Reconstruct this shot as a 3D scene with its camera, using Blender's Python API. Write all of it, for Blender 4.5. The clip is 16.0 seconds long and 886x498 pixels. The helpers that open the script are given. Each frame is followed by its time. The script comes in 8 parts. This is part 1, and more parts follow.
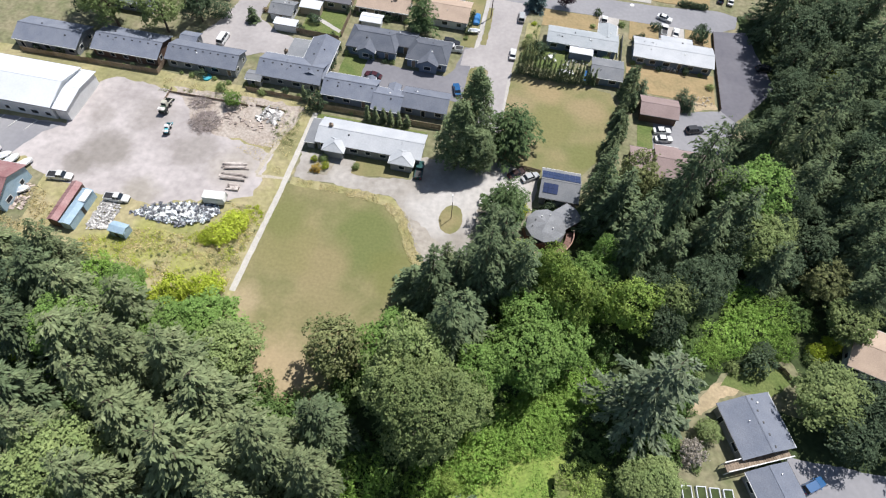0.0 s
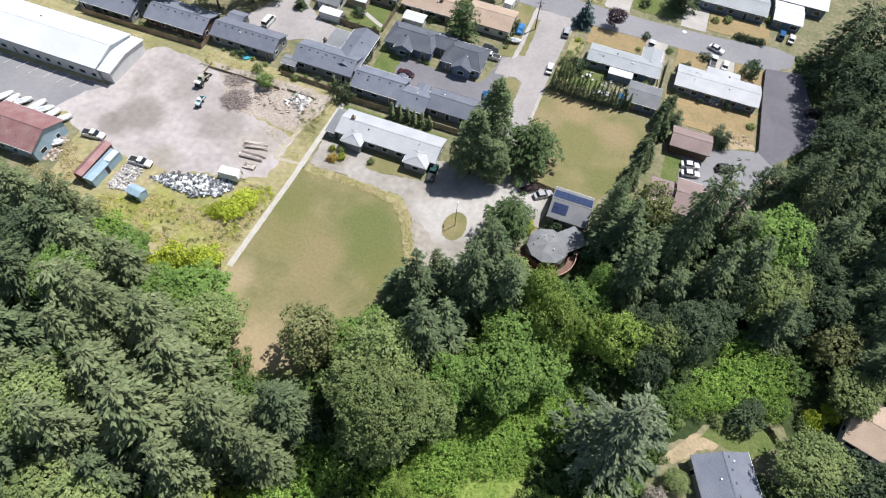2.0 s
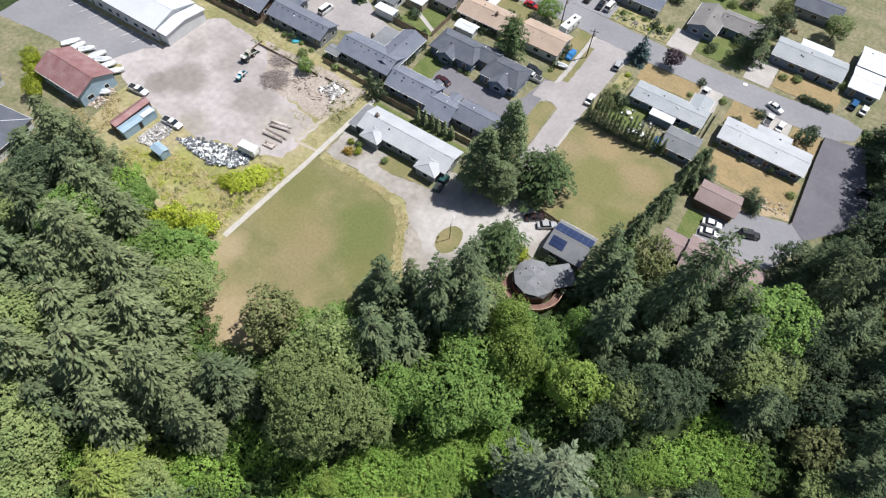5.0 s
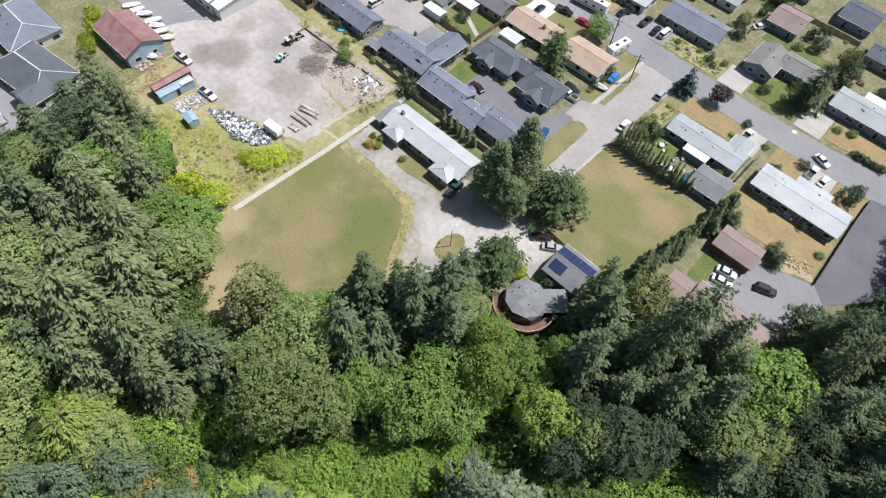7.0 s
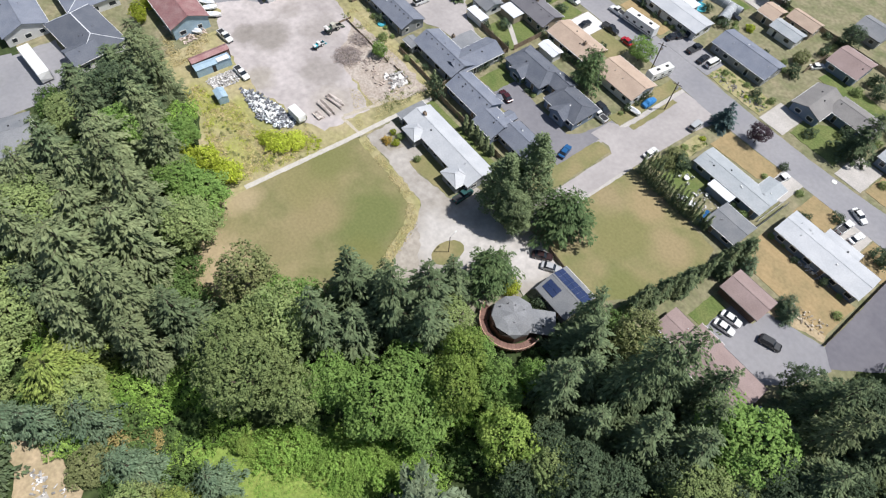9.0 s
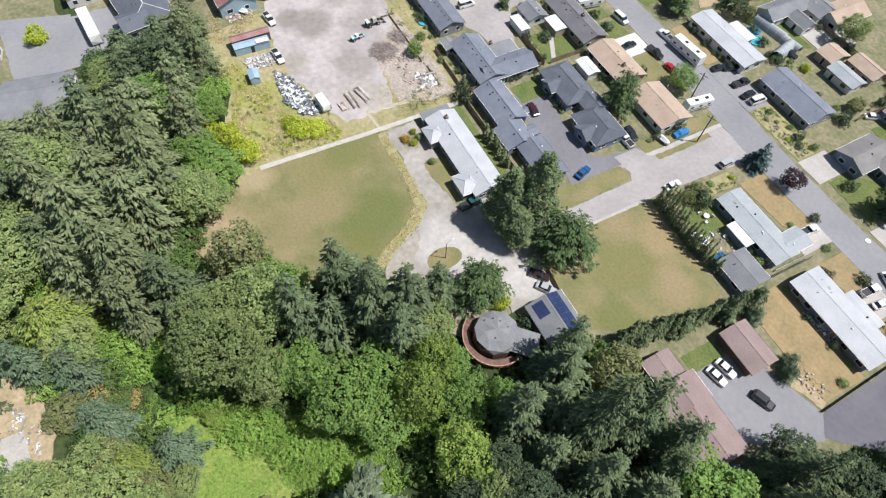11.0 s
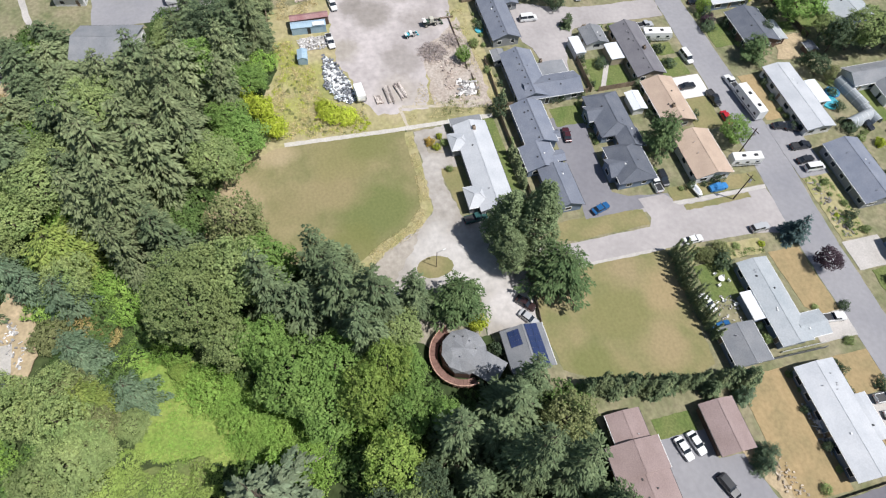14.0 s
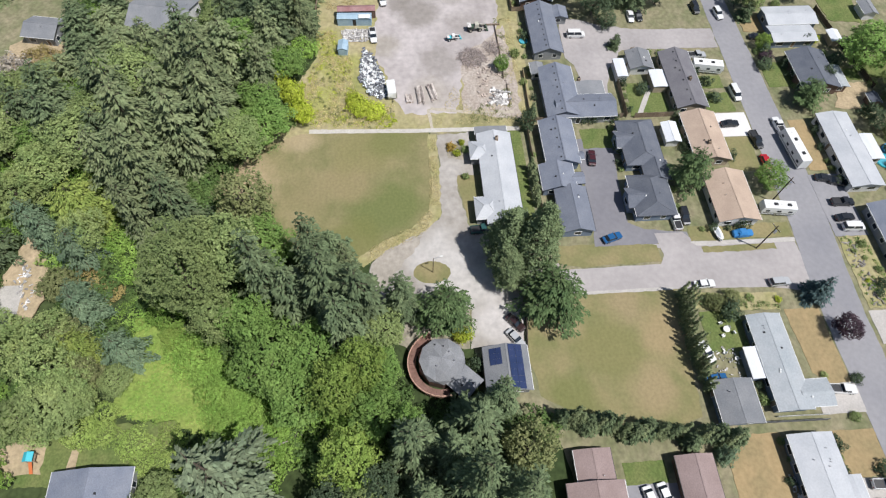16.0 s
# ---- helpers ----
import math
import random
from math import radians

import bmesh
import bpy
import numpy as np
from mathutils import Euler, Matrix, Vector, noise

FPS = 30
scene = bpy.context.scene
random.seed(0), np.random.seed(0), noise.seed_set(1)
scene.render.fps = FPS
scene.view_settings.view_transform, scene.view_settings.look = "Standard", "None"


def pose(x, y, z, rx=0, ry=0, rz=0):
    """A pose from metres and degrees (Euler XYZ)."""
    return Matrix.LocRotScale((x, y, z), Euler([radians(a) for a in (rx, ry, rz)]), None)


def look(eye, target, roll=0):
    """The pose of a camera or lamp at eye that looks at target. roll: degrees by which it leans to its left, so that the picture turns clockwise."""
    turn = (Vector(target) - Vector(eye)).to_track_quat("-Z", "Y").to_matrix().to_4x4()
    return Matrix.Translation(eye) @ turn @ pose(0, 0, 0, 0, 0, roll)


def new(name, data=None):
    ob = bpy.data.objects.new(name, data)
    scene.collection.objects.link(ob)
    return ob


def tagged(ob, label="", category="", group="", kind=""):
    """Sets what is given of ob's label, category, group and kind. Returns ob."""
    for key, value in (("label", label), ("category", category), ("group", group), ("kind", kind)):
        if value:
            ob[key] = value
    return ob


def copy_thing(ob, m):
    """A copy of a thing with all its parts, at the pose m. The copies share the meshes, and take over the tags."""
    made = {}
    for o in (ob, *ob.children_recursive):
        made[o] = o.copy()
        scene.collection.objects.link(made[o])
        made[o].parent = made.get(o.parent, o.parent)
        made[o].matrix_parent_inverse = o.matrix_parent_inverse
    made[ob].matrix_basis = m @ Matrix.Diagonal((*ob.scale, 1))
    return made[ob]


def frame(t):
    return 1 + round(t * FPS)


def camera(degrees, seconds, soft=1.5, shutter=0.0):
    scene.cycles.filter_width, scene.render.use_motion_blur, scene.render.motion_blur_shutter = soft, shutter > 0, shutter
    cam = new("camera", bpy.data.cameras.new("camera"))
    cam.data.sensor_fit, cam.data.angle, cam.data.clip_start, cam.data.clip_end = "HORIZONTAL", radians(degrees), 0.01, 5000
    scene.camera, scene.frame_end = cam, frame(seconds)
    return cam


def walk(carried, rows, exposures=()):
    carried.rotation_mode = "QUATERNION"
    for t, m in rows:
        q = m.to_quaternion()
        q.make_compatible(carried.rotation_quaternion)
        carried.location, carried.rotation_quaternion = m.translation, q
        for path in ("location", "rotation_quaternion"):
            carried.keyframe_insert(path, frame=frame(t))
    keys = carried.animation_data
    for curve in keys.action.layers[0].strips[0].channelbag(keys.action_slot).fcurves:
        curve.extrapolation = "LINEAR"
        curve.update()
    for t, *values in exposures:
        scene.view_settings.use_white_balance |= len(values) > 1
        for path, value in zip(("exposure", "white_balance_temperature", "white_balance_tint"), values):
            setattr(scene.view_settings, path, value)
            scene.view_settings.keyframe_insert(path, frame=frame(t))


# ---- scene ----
cam = camera(74.0, 16.0, 1.2)
METRES, EYE, TILT, LEAN, TURN = 94.3, 109.35, -4.2, -2.6, 10.6
ROWS = [
    (0.0, 0.0, 0.0, 0.0, 0.3, -53.64, -0.31),
    (0.5, 0.03, 0.004, 0.0009, 2.57, -53.65, -0.51),
    (1.0, 0.0602, 0.0095, 0.0019, 4.93, -53.67, -0.74),
    (1.5, 0.0919, 0.0156, 0.003, 7.34, -53.66, -0.88),
    (2.0, 0.1216, 0.0233, 0.0041, 9.77, -53.69, -1.08),
    (2.5, 0.1516, 0.0319, 0.0049, 12.15, -53.7, -1.28),
    (3.0, 0.1813, 0.0424, 0.0062, 14.61, -53.74, -1.47),
    (3.5, 0.2105, 0.0539, 0.0075, 17.05, -53.77, -1.67),
    (4.0, 0.2389, 0.0664, 0.0088, 19.37, -53.78, -1.89),
    (4.2, 0.2501, 0.0716, 0.0093, 19.36, -53.48, -1.95),
    (5.25, 0.3077, 0.1021, 0.0118, 24.4, -53.7, -2.5),
    (6.3, 0.3632, 0.1388, 0.0143, 29.45, -53.88, -3.07),
    (6.5, 0.3732, 0.1459, 0.0148, 30.43, -53.86, -3.18),
    (7.0, 0.3975, 0.1651, 0.0163, 32.9, -53.98, -3.36),
    (7.5, 0.4208, 0.1852, 0.0181, 35.32, -54.08, -3.52),
    (8.0, 0.4432, 0.2061, 0.0198, 37.69, -54.22, -3.69),
    (8.5, 0.4648, 0.2283, 0.022, 39.9, -54.39, -3.81),
    (9.0, 0.4858, 0.2507, 0.0239, 42.14, -54.54, -3.96),
    (11.5, 0.576, 0.377, 0.0378, 53.84, -55.4, -4.56),
    (12.0, 0.5911, 0.4046, 0.0405, 56.18, -55.58, -4.63),
    (12.5, 0.6049, 0.4327, 0.0431, 58.44, -55.74, -4.71),
    (13.0, 0.6183, 0.4617, 0.0457, 60.68, -55.89, -4.77),
    (13.5, 0.6303, 0.4907, 0.0483, 62.88, -56.04, -4.82),
    (14.0, 0.641, 0.5201, 0.0507, 65.04, -56.17, -4.89),
    (14.5, 0.6501, 0.5501, 0.0531, 67.25, -56.32, -4.92),
    (15.0, 0.6576, 0.5804, 0.0553, 69.9, -56.5, -5.0),
    (15.5, 0.6638, 0.6116, 0.0582, 72.54, -56.72, -5.06),
    (16.0, 0.6687, 0.6427, 0.0611, 74.95, -56.94, -5.09),
]
walk(cam, [(t, pose(0, 0, EYE, TILT, LEAN, TURN) @ pose(METRES * x, METRES * y, METRES * z, 90 + pitch, roll, yaw)) for t, x, y, z, yaw, pitch, roll in ROWS],
     [(0.0, 0.09), (7.0, 0.0), (11.5, 0.04), (14.5, 0.02), (16.0, -0.11)])

# ---------------------------------------------------------------- light
SUN_AZ, SUN_EL = 54.0, 62.0
world = bpy.data.worlds.new("world")
scene.world = world
world.use_nodes = True
wn = world.node_tree.nodes
sky = wn.new("ShaderNodeTexSky")
sky.sky_type = "NISHITA"
sky.sun_disc = False
sky.sun_elevation, sky.sun_rotation = radians(SUN_EL), radians(90 - SUN_AZ)
world.node_tree.links.new(sky.outputs[0], wn["Background"].inputs[0])
wn["Background"].inputs[1].default_value = 0.078
sun_data = bpy.data.lights.new("sun", "SUN")
sun_data.energy, sun_data.angle, sun_data.color = 5.0, radians(0.53), (1.0, 0.982, 0.972)
sun = new("sun", sun_data)
sun.matrix_world = look((200 * math.cos(radians(SUN_AZ)), 200 * math.sin(radians(SUN_AZ)), 200 * math.tan(radians(SUN_EL))), (0, 0, 0))


# ---------------------------------------------------------------- materials
def mat(name, a, b, big=0.15, fine=2.5, rough=0.85, bump=0.15, metal=0.0, vary=0.0, island=0.0, leaf=0.0, grain=0.35, spec=0.3):
    """Two base colours mixed by broad and fine noise; vary and island spread the brightness by object and by piece."""
    m = bpy.data.materials.new(name)
    m.use_nodes = True
    t = m.node_tree
    n, link = t.nodes, t.links.new
    bs = n["Principled BSDF"]
    geo = n.new("ShaderNodeNewGeometry")

    def noise_tex(scale, detail):
        q = n.new("ShaderNodeTexNoise")
        q.inputs["Scale"].default_value, q.inputs["Detail"].default_value = scale, detail
        link(geo.outputs["Position"], q.inputs["Vector"])
        return q.outputs["Fac"]

    n1, n2 = noise_tex(big, 5), noise_tex(fine, 6)
    ramp = n.new("ShaderNodeMapRange")
    ramp.inputs[1].default_value, ramp.inputs[2].default_value = 0.32, 0.68
    link(n1, ramp.inputs[0])
    mix = n.new("ShaderNodeMixRGB")
    mix.inputs[1].default_value, mix.inputs[2].default_value = (*a, 1), (*b, 1)
    link(ramp.outputs[0], mix.inputs[0])
    val = n.new("ShaderNodeMapRange")
    val.inputs[1].default_value, val.inputs[2].default_value = 0.25, 0.75
    val.inputs[3].default_value, val.inputs[4].default_value = 1 - grain, 1 + grain
    link(n2, val.inputs[0])
    fac = val.outputs[0]
    for amount, node, socket in ((vary, "ShaderNodeObjectInfo", "Random"), (island, "ShaderNodeNewGeometry", "Random Per Island")):
        if amount:
            src = n.new(node)
            mr = n.new("ShaderNodeMapRange")
            mr.inputs[3].default_value, mr.inputs[4].default_value = 1 - amount, 1 + amount
            link(src.outputs[socket], mr.inputs[0])
            mul = n.new("ShaderNodeMath")
            mul.operation = "MULTIPLY"
            link(fac, mul.inputs[0])
            link(mr.outputs[0], mul.inputs[1])
            fac = mul.outputs[0]
    sc = n.new("ShaderNodeVectorMath")
    sc.operation = "SCALE"
    link(mix.outputs[0], sc.inputs[0])
    link(fac, sc.inputs[3])
    link(sc.outputs[0], bs.inputs["Base Color"])
    bs.inputs["Roughness"].default_value, bs.inputs["Metallic"].default_value = rough, metal
    bs.inputs["Specular IOR Level"].default_value = spec
    if bump:
        bp = n.new("ShaderNodeBump")
        bp.inputs["Strength"].default_value, bp.inputs["Distance"].default_value = bump, 0.15
        link(n2, bp.inputs["Height"])
        link(bp.outputs[0], bs.inputs["Normal"])
    if leaf:
        tr = n.new("ShaderNodeBsdfTranslucent")
        link(sc.outputs[0], tr.inputs[0])
        ms = n.new("ShaderNodeMixShader")
        ms.inputs[0].default_value = leaf
        link(bs.outputs[0], ms.inputs[1])
        link(tr.outputs[0], ms.inputs[2])
        link(ms.outputs[0], n["Material Output"].inputs[0])
    return m


def paint(name, c, rough=0.35, metal=0.0, grain=0.06, spec=0.5):
    return mat(name, c, tuple(v * 0.93 for v in c), 0.8, 6, rough, 0.0, metal, grain=grain, spec=spec)


M_soil = mat("forest_floor", (0.034, 0.056, 0.018), (0.062, 0.082, 0.030), 0.05, 0.9, 0.95, 0.5, grain=0.4)
M_dry = mat("dry_grass", (0.275, 0.243, 0.155), (0.160, 0.172, 0.085), 0.2, 0.9, 0.95, 0.2, grain=0.3)
M_weed = mat("weedy_ground", (0.40, 0.34, 0.20), (0.30, 0.285, 0.125), 0.16, 0.9, 0.95, 0.3, grain=0.25)
M_lawn = mat("green_lawn", (0.105, 0.150, 0.042), (0.17, 0.19, 0.068), 0.22, 2.2, 0.95, 0.3, grain=0.3)
M_strawlawn = mat("straw_lawn", (0.37, 0.272, 0.145), (0.285, 0.225, 0.118), 0.25, 1.2, 0.95, 0.2, grain=0.16)
M_grass2 = mat("park_grass", (0.185, 0.188, 0.078), (0.275, 0.232, 0.118), 0.16, 1.5, 0.95, 0.12, grain=0.13)
M_gravel = mat("pale_gravel", (0.515, 0.468, 0.455), (0.375, 0.338, 0.325), 0.07, 0.6, 0.95, 0.12, grain=0.16)
M_track = mat("worn_gravel", (0.43, 0.40, 0.368), (0.30, 0.272, 0.236), 0.13, 0.8, 0.95, 0.15, grain=0.16)
M_asphalt = mat("old_asphalt", (0.245, 0.243, 0.26), (0.305, 0.298, 0.308), 0.07, 0.9, 0.9, 0.1, grain=0.08)
M_asphalt_d = mat("dark_asphalt", (0.185, 0.181, 0.20), (0.23, 0.224, 0.238), 0.10, 0.9, 0.9, 0.1, grain=0.08)
M_street = mat("sunbleached_street", (0.42, 0.388, 0.378), (0.335, 0.31, 0.302), 0.09, 0.9, 0.9, 0.1, grain=0.09)
M_concrete = mat("concrete", (0.50, 0.47, 0.44), (0.41, 0.385, 0.355), 0.3, 3.0, 0.9, 0.1, grain=0.14)
M_pathdirt = mat("dusty_path", (0.50, 0.44, 0.35), (0.40, 0.36, 0.29), 0.3, 2.0, 0.95, 0.2, grain=0.2)
M_bare = mat("bare_sand", (0.46, 0.36, 0.235), (0.36, 0.29, 0.18), 0.3, 1.6, 0.95, 0.3, grain=0.22)
M_lanedirt = mat("trodden_earth", (0.34, 0.30, 0.25), (0.22, 0.21, 0.14), 0.25, 1.2, 0.95, 0.2, grain=0.25)
M_line = paint("road_paint", (0.75, 0.74, 0.70), 0.7)

M_roof_slate = mat("slate_grey_shingle", (0.162, 0.180, 0.224), (0.206, 0.222, 0.262), 0.35, 5, 0.9, 0.3, vary=0.12, grain=0.17)
M_roof_char = mat("charcoal_shingle", (0.110, 0.122, 0.150), (0.145, 0.156, 0.182), 0.35, 5, 0.9, 0.3, vary=0.1, grain=0.2)
M_roof_grey = mat("mid_grey_shingle", (0.195, 0.205, 0.22), (0.25, 0.255, 0.265), 0.3, 5, 0.9, 0.3, vary=0.1, grain=0.18)
M_roof_white = mat("pale_metal_roof", (0.435, 0.452, 0.475), (0.52, 0.532, 0.55), 0.25, 3, 0.6, 0.05, grain=0.08)
M_roof_pale = mat("weathered_pale_roof", (0.33, 0.36, 0.38), (0.41, 0.43, 0.445), 0.25, 3, 0.7, 0.08, grain=0.12)
M_roof_bright = mat("white_membrane_roof", (0.72, 0.74, 0.77), (0.64, 0.66, 0.69), 0.1, 2, 0.6, 0.03, grain=0.05)
M_roof_tan = mat("tan_shingle", (0.50, 0.385, 0.30), (0.42, 0.32, 0.25), 0.3, 5, 0.9, 0.3, grain=0.14)
M_roof_brown = mat("brown_shingle", (0.325, 0.248, 0.235), (0.272, 0.205, 0.192), 0.3, 5, 0.9, 0.3, grain=0.15)
M_roof_red = mat("rusty_red_metal_roof", (0.285, 0.140, 0.140), (0.36, 0.225, 0.215), 0.4, 3, 0.6, 0.1, metal=0.1, grain=0.22)
M_wall_blue = mat("blue_grey_siding", (0.20, 0.25, 0.33), (0.17, 0.215, 0.29), 0.5, 5, 0.8, 0.1, grain=0.1)
M_wall_grey = mat("grey_siding", (0.30, 0.31, 0.32), (0.24, 0.25, 0.26), 0.5, 5, 0.8, 0.1, grain=0.1)
M_wall_white = mat("white_siding", (0.68, 0.68, 0.67), (0.60, 0.60, 0.59), 0.5, 5, 0.8, 0.1, grain=0.08)
M_wall_tan = mat("tan_siding", (0.42, 0.35, 0.26), (0.36, 0.30, 0.23), 0.5, 5, 0.8, 0.1, grain=0.1)
M_wall_brown = mat("brown_siding", (0.16, 0.105, 0.08), (0.12, 0.08, 0.065), 0.5, 5, 0.8, 0.1, grain=0.15)
M_blue_metal = mat("faded_blue_metal", (0.30, 0.42, 0.52), (0.38, 0.50, 0.58), 0.6, 4, 0.6, 0.1, grain=0.15)
M_trim = paint("white_trim", (0.78, 0.78, 0.76), 0.6)
M_wood = mat("weathered_wood", (0.21, 0.155, 0.11), (0.30, 0.235, 0.175), 0.5, 4, 0.85, 0.2, vary=0.2, grain=0.25)
M_deck = mat("red_brown_deck", (0.27, 0.13, 0.095), (0.34, 0.19, 0.14), 0.6, 4, 0.8, 0.1, vary=0.15, grain=0.2)
M_pole = mat("tarred_pole", (0.075, 0.055, 0.042), (0.11, 0.085, 0.065), 0.5, 5, 0.85, 0.1)
M_dark = paint("dark_fitting", (0.03, 0.03, 0.032), 0.5)
M_rubber = paint("tyre_rubber", (0.025, 0.025, 0.025), 0.85)
M_chrome = paint("alloy", (0.55, 0.55, 0.56), 0.3, 0.9)
M_glass = paint("dark_window_glass", (0.025, 0.032, 0.042), 0.08)
M_lens = paint("lamp_lens", (0.75, 0.75, 0.72), 0.15)
M_red = paint("red_lens", (0.40, 0.02, 0.02), 0.2)
M_solar = mat("solar_cell", (0.025, 0.04, 0.10), (0.035, 0.05, 0.12), 0.5, 3, 0.18, 0.0, grain=0.1, spec=0.6)
M_canvas = paint("blue_tarp", (0.03, 0.20, 0.48), 0.6)
M_teal = paint("teal_plastic", (0.06, 0.50, 0.60), 0.4)
M_stone = mat("field_stone", (0.36, 0.33, 0.29), (0.25, 0.23, 0.21), 0.6, 4, 0.9, 0.2, vary=0.3, island=0.3)
M_rubble = mat("pale_debris", (0.64, 0.62, 0.60), (0.34, 0.32, 0.30), 1.2, 5, 0.8, 0.1, island=0.55, grain=0.2)
M_brush = mat("grey_brushwood", (0.33, 0.275, 0.255), (0.42, 0.365, 0.34), 0.8, 5, 0.95, 0.1, island=0.4)
M_bark = mat("bark", (0.10, 0.075, 0.055), (0.15, 0.12, 0.095), 0.8, 6, 0.95, 0.4)


def leafy(name, a, b, leaf=0.3, island=0.35, vary=0.16):
    return mat(name, a, b, 0.30, 1.6, 0.75, 0.0, vary=vary, island=island * 0.75, leaf=leaf, grain=0.24, spec=0.12)


L_fir = leafy("fir_needles", (0.099, 0.140, 0.072), (0.160, 0.202, 0.101), 0.06, 0.42)
L_cedar = leafy("cedar_sprays", (0.156, 0.200, 0.097), (0.233, 0.267, 0.134), 0.10, 0.38)
L_spread = leafy("grey_green_cedar_sprays", (0.123, 0.161, 0.097), (0.188, 0.223, 0.134), 0.08, 0.45)
L_blue = leafy("blue_spruce_needles", (0.088, 0.142, 0.138), (0.136, 0.194, 0.179), 0.06)
L_maple = leafy("maple_leaves", (0.171, 0.289, 0.074), (0.234, 0.348, 0.098), 0.26, 0.32)
L_alder = leafy("alder_leaves", (0.198, 0.263, 0.100), (0.276, 0.334, 0.131), 0.22, 0.32)
L_dark = leafy("dark_holly_leaves", (0.068, 0.102, 0.057), (0.110, 0.148, 0.081), 0.14, 0.42)
L_lime = leafy("lime_green_leaves", (0.435, 0.514, 0.063), (0.534, 0.588, 0.092), 0.32)
L_vine = leafy("bramble_leaves", (0.229, 0.382, 0.081), (0.305, 0.443, 0.107), 0.26, 0.30)
L_slope = leafy("pale_olive_green_leaves", (0.255, 0.350, 0.130), (0.365, 0.425, 0.165), 0.28, 0.30)
# undergrowth green darkened to stand in for shadow between the trees
L_shade = leafy("shade_darkened_undergrowth", (0.095, 0.162, 0.050), (0.145, 0.217, 0.068), 0.20, 0.35)
L_pale = leafy("pale_bramble_leaves", (0.317, 0.432, 0.116), (0.394, 0.485, 0.144), 0.28, 0.26)
L_olive = leafy("dry_olive_leaves", (0.185, 0.214, 0.088), (0.245, 0.258, 0.115), 0.20)
L_plum = leafy("purple_plum_leaves", (0.066, 0.041, 0.059), (0.097, 0.067, 0.076), 0.08)
L_rust = leafy("rust_brown_leaves", (0.209, 0.150, 0.082), (0.266, 0.194, 0.108), 0.12)
L_amber = leafy("amber_leaves", (0.475, 0.301, 0.063), (0.407, 0.333, 0.089), 0.16)
L_straw2 = leafy("tan_dry_leaves", (0.339, 0.277, 0.107), (0.407, 0.333, 0.141), 0.22)
L_bare = leafy("grey_twigs", (0.305, 0.271, 0.226), (0.395, 0.350, 0.294), 0.06)
L_bluish = leafy("blue_green_leaves", (0.135, 0.203, 0.122), (0.194, 0.262, 0.154), 0.12, 0.36)
L_yellow = leafy("yellow_green_leaves", (0.224, 0.334, 0.077), (0.304, 0.392, 0.099), 0.28, 0.30)
L_golden = leafy("golden_green_sprays", (0.205, 0.280, 0.070), (0.305, 0.355, 0.092), 0.14, 0.30)
L_pine = leafy("pine_needles", (0.081, 0.133, 0.054), (0.135, 0.192, 0.079), 0.06, 0.42)
L_poplar = leafy("poplar_leaves", (0.178, 0.239, 0.117), (0.249, 0.307, 0.152), 0.18, 0.42)


# ---------------------------------------------------------------- building helpers
def obj(name, bm, material, parent=None):
    me = bpy.data.meshes.new(name)
    bm.to_mesh(me)
    bm.free()
    me.materials.append(material)
    o = new(name, me)
    if parent:
        o.parent = parent
    return o


def part(name, bm, material, parent, label=""):
    return tagged(obj(name, bm, material, parent), label)


def raw(name, verts, faces, material, parent=None):
    me = bpy.data.meshes.new(name)
    me.from_pydata([tuple(v) for v in verts], [], [tuple(f) for f in faces])
    me.materials.append(material)
    o = new(name, me)
    if parent:
        o.parent = parent
    return o


def thing(name, label, category, m, group="", kind=""):
    e = new(name)
    e.empty_display_size = 0.5
    e.matrix_world = m
    return tagged(e, label, category, group, kind)


def add_box(bm, x0, x1, y0, y1, z0, z1, bevel=0.0, taper=1.0, m=None):
    cx, cy = (x0 + x1) / 2, (y0 + y1) / 2
    vs = []
    for z, k in ((z0, 1), (z1, taper)):
        for x, y in ((x0, y0), (x1, y0), (x1, y1), (x0, y1)):
            v = Vector((cx + (x - cx) * k, cy + (y - cy) * k, z))
            vs.append(bm.verts.new(m @ v if m else v))
    fs = [bm.faces.new([vs[i] for i in f]) for f in ((3, 2, 1, 0), (4, 5, 6, 7), (0, 1, 5, 4), (1, 2, 6, 5), (2, 3, 7, 6), (3, 0, 4, 7))]
    if bevel:
        es = {e for f in fs for e in f.edges}
        bmesh.ops.bevel(bm, geom=list(es), offset=bevel, segments=1, affect="EDGES")
    return bm


def box(x0, x1, y0, y1, z0, z1, bevel=0.0, taper=1.0, m=None):
    return add_box(bmesh.new(), x0, x1, y0, y1, z0, z1, bevel, taper, m)


def add_rod(bm, p, q, r, r2=None, seg=6):
    p, q = Vector(p), Vector(q)
    d = q - p
    t = d.to_track_quat("Z", "Y").to_matrix().to_4x4()
    bmesh.ops.create_cone(bm, cap_ends=True, segments=seg, radius1=r, radius2=r if r2 is None else r2, depth=d.length,
                          matrix=Matrix.Translation((p + q) / 2) @ t)
    return bm


def rod(p, q, r, r2=None, seg=6):
    return add_rod(bmesh.new(), p, q, r, r2, seg)


# ---------------------------------------------------------------- ground
def gz(x, y):
    """Height of the ground: level town, and a shallow wooded gully."""
    ax, ay, bx, by = -4.0, 14.0, 22.0, 46.0
    dx, dy = bx - ax, by - ay
    k = min(1, max(0, ((x - ax) * dx + (y - ay) * dy) / (dx * dx + dy * dy)))
    d = math.hypot(x - ax - k * dx, y - ay - k * dy)
    return -5.5 * math.exp(-(d / 13.0) ** 2)


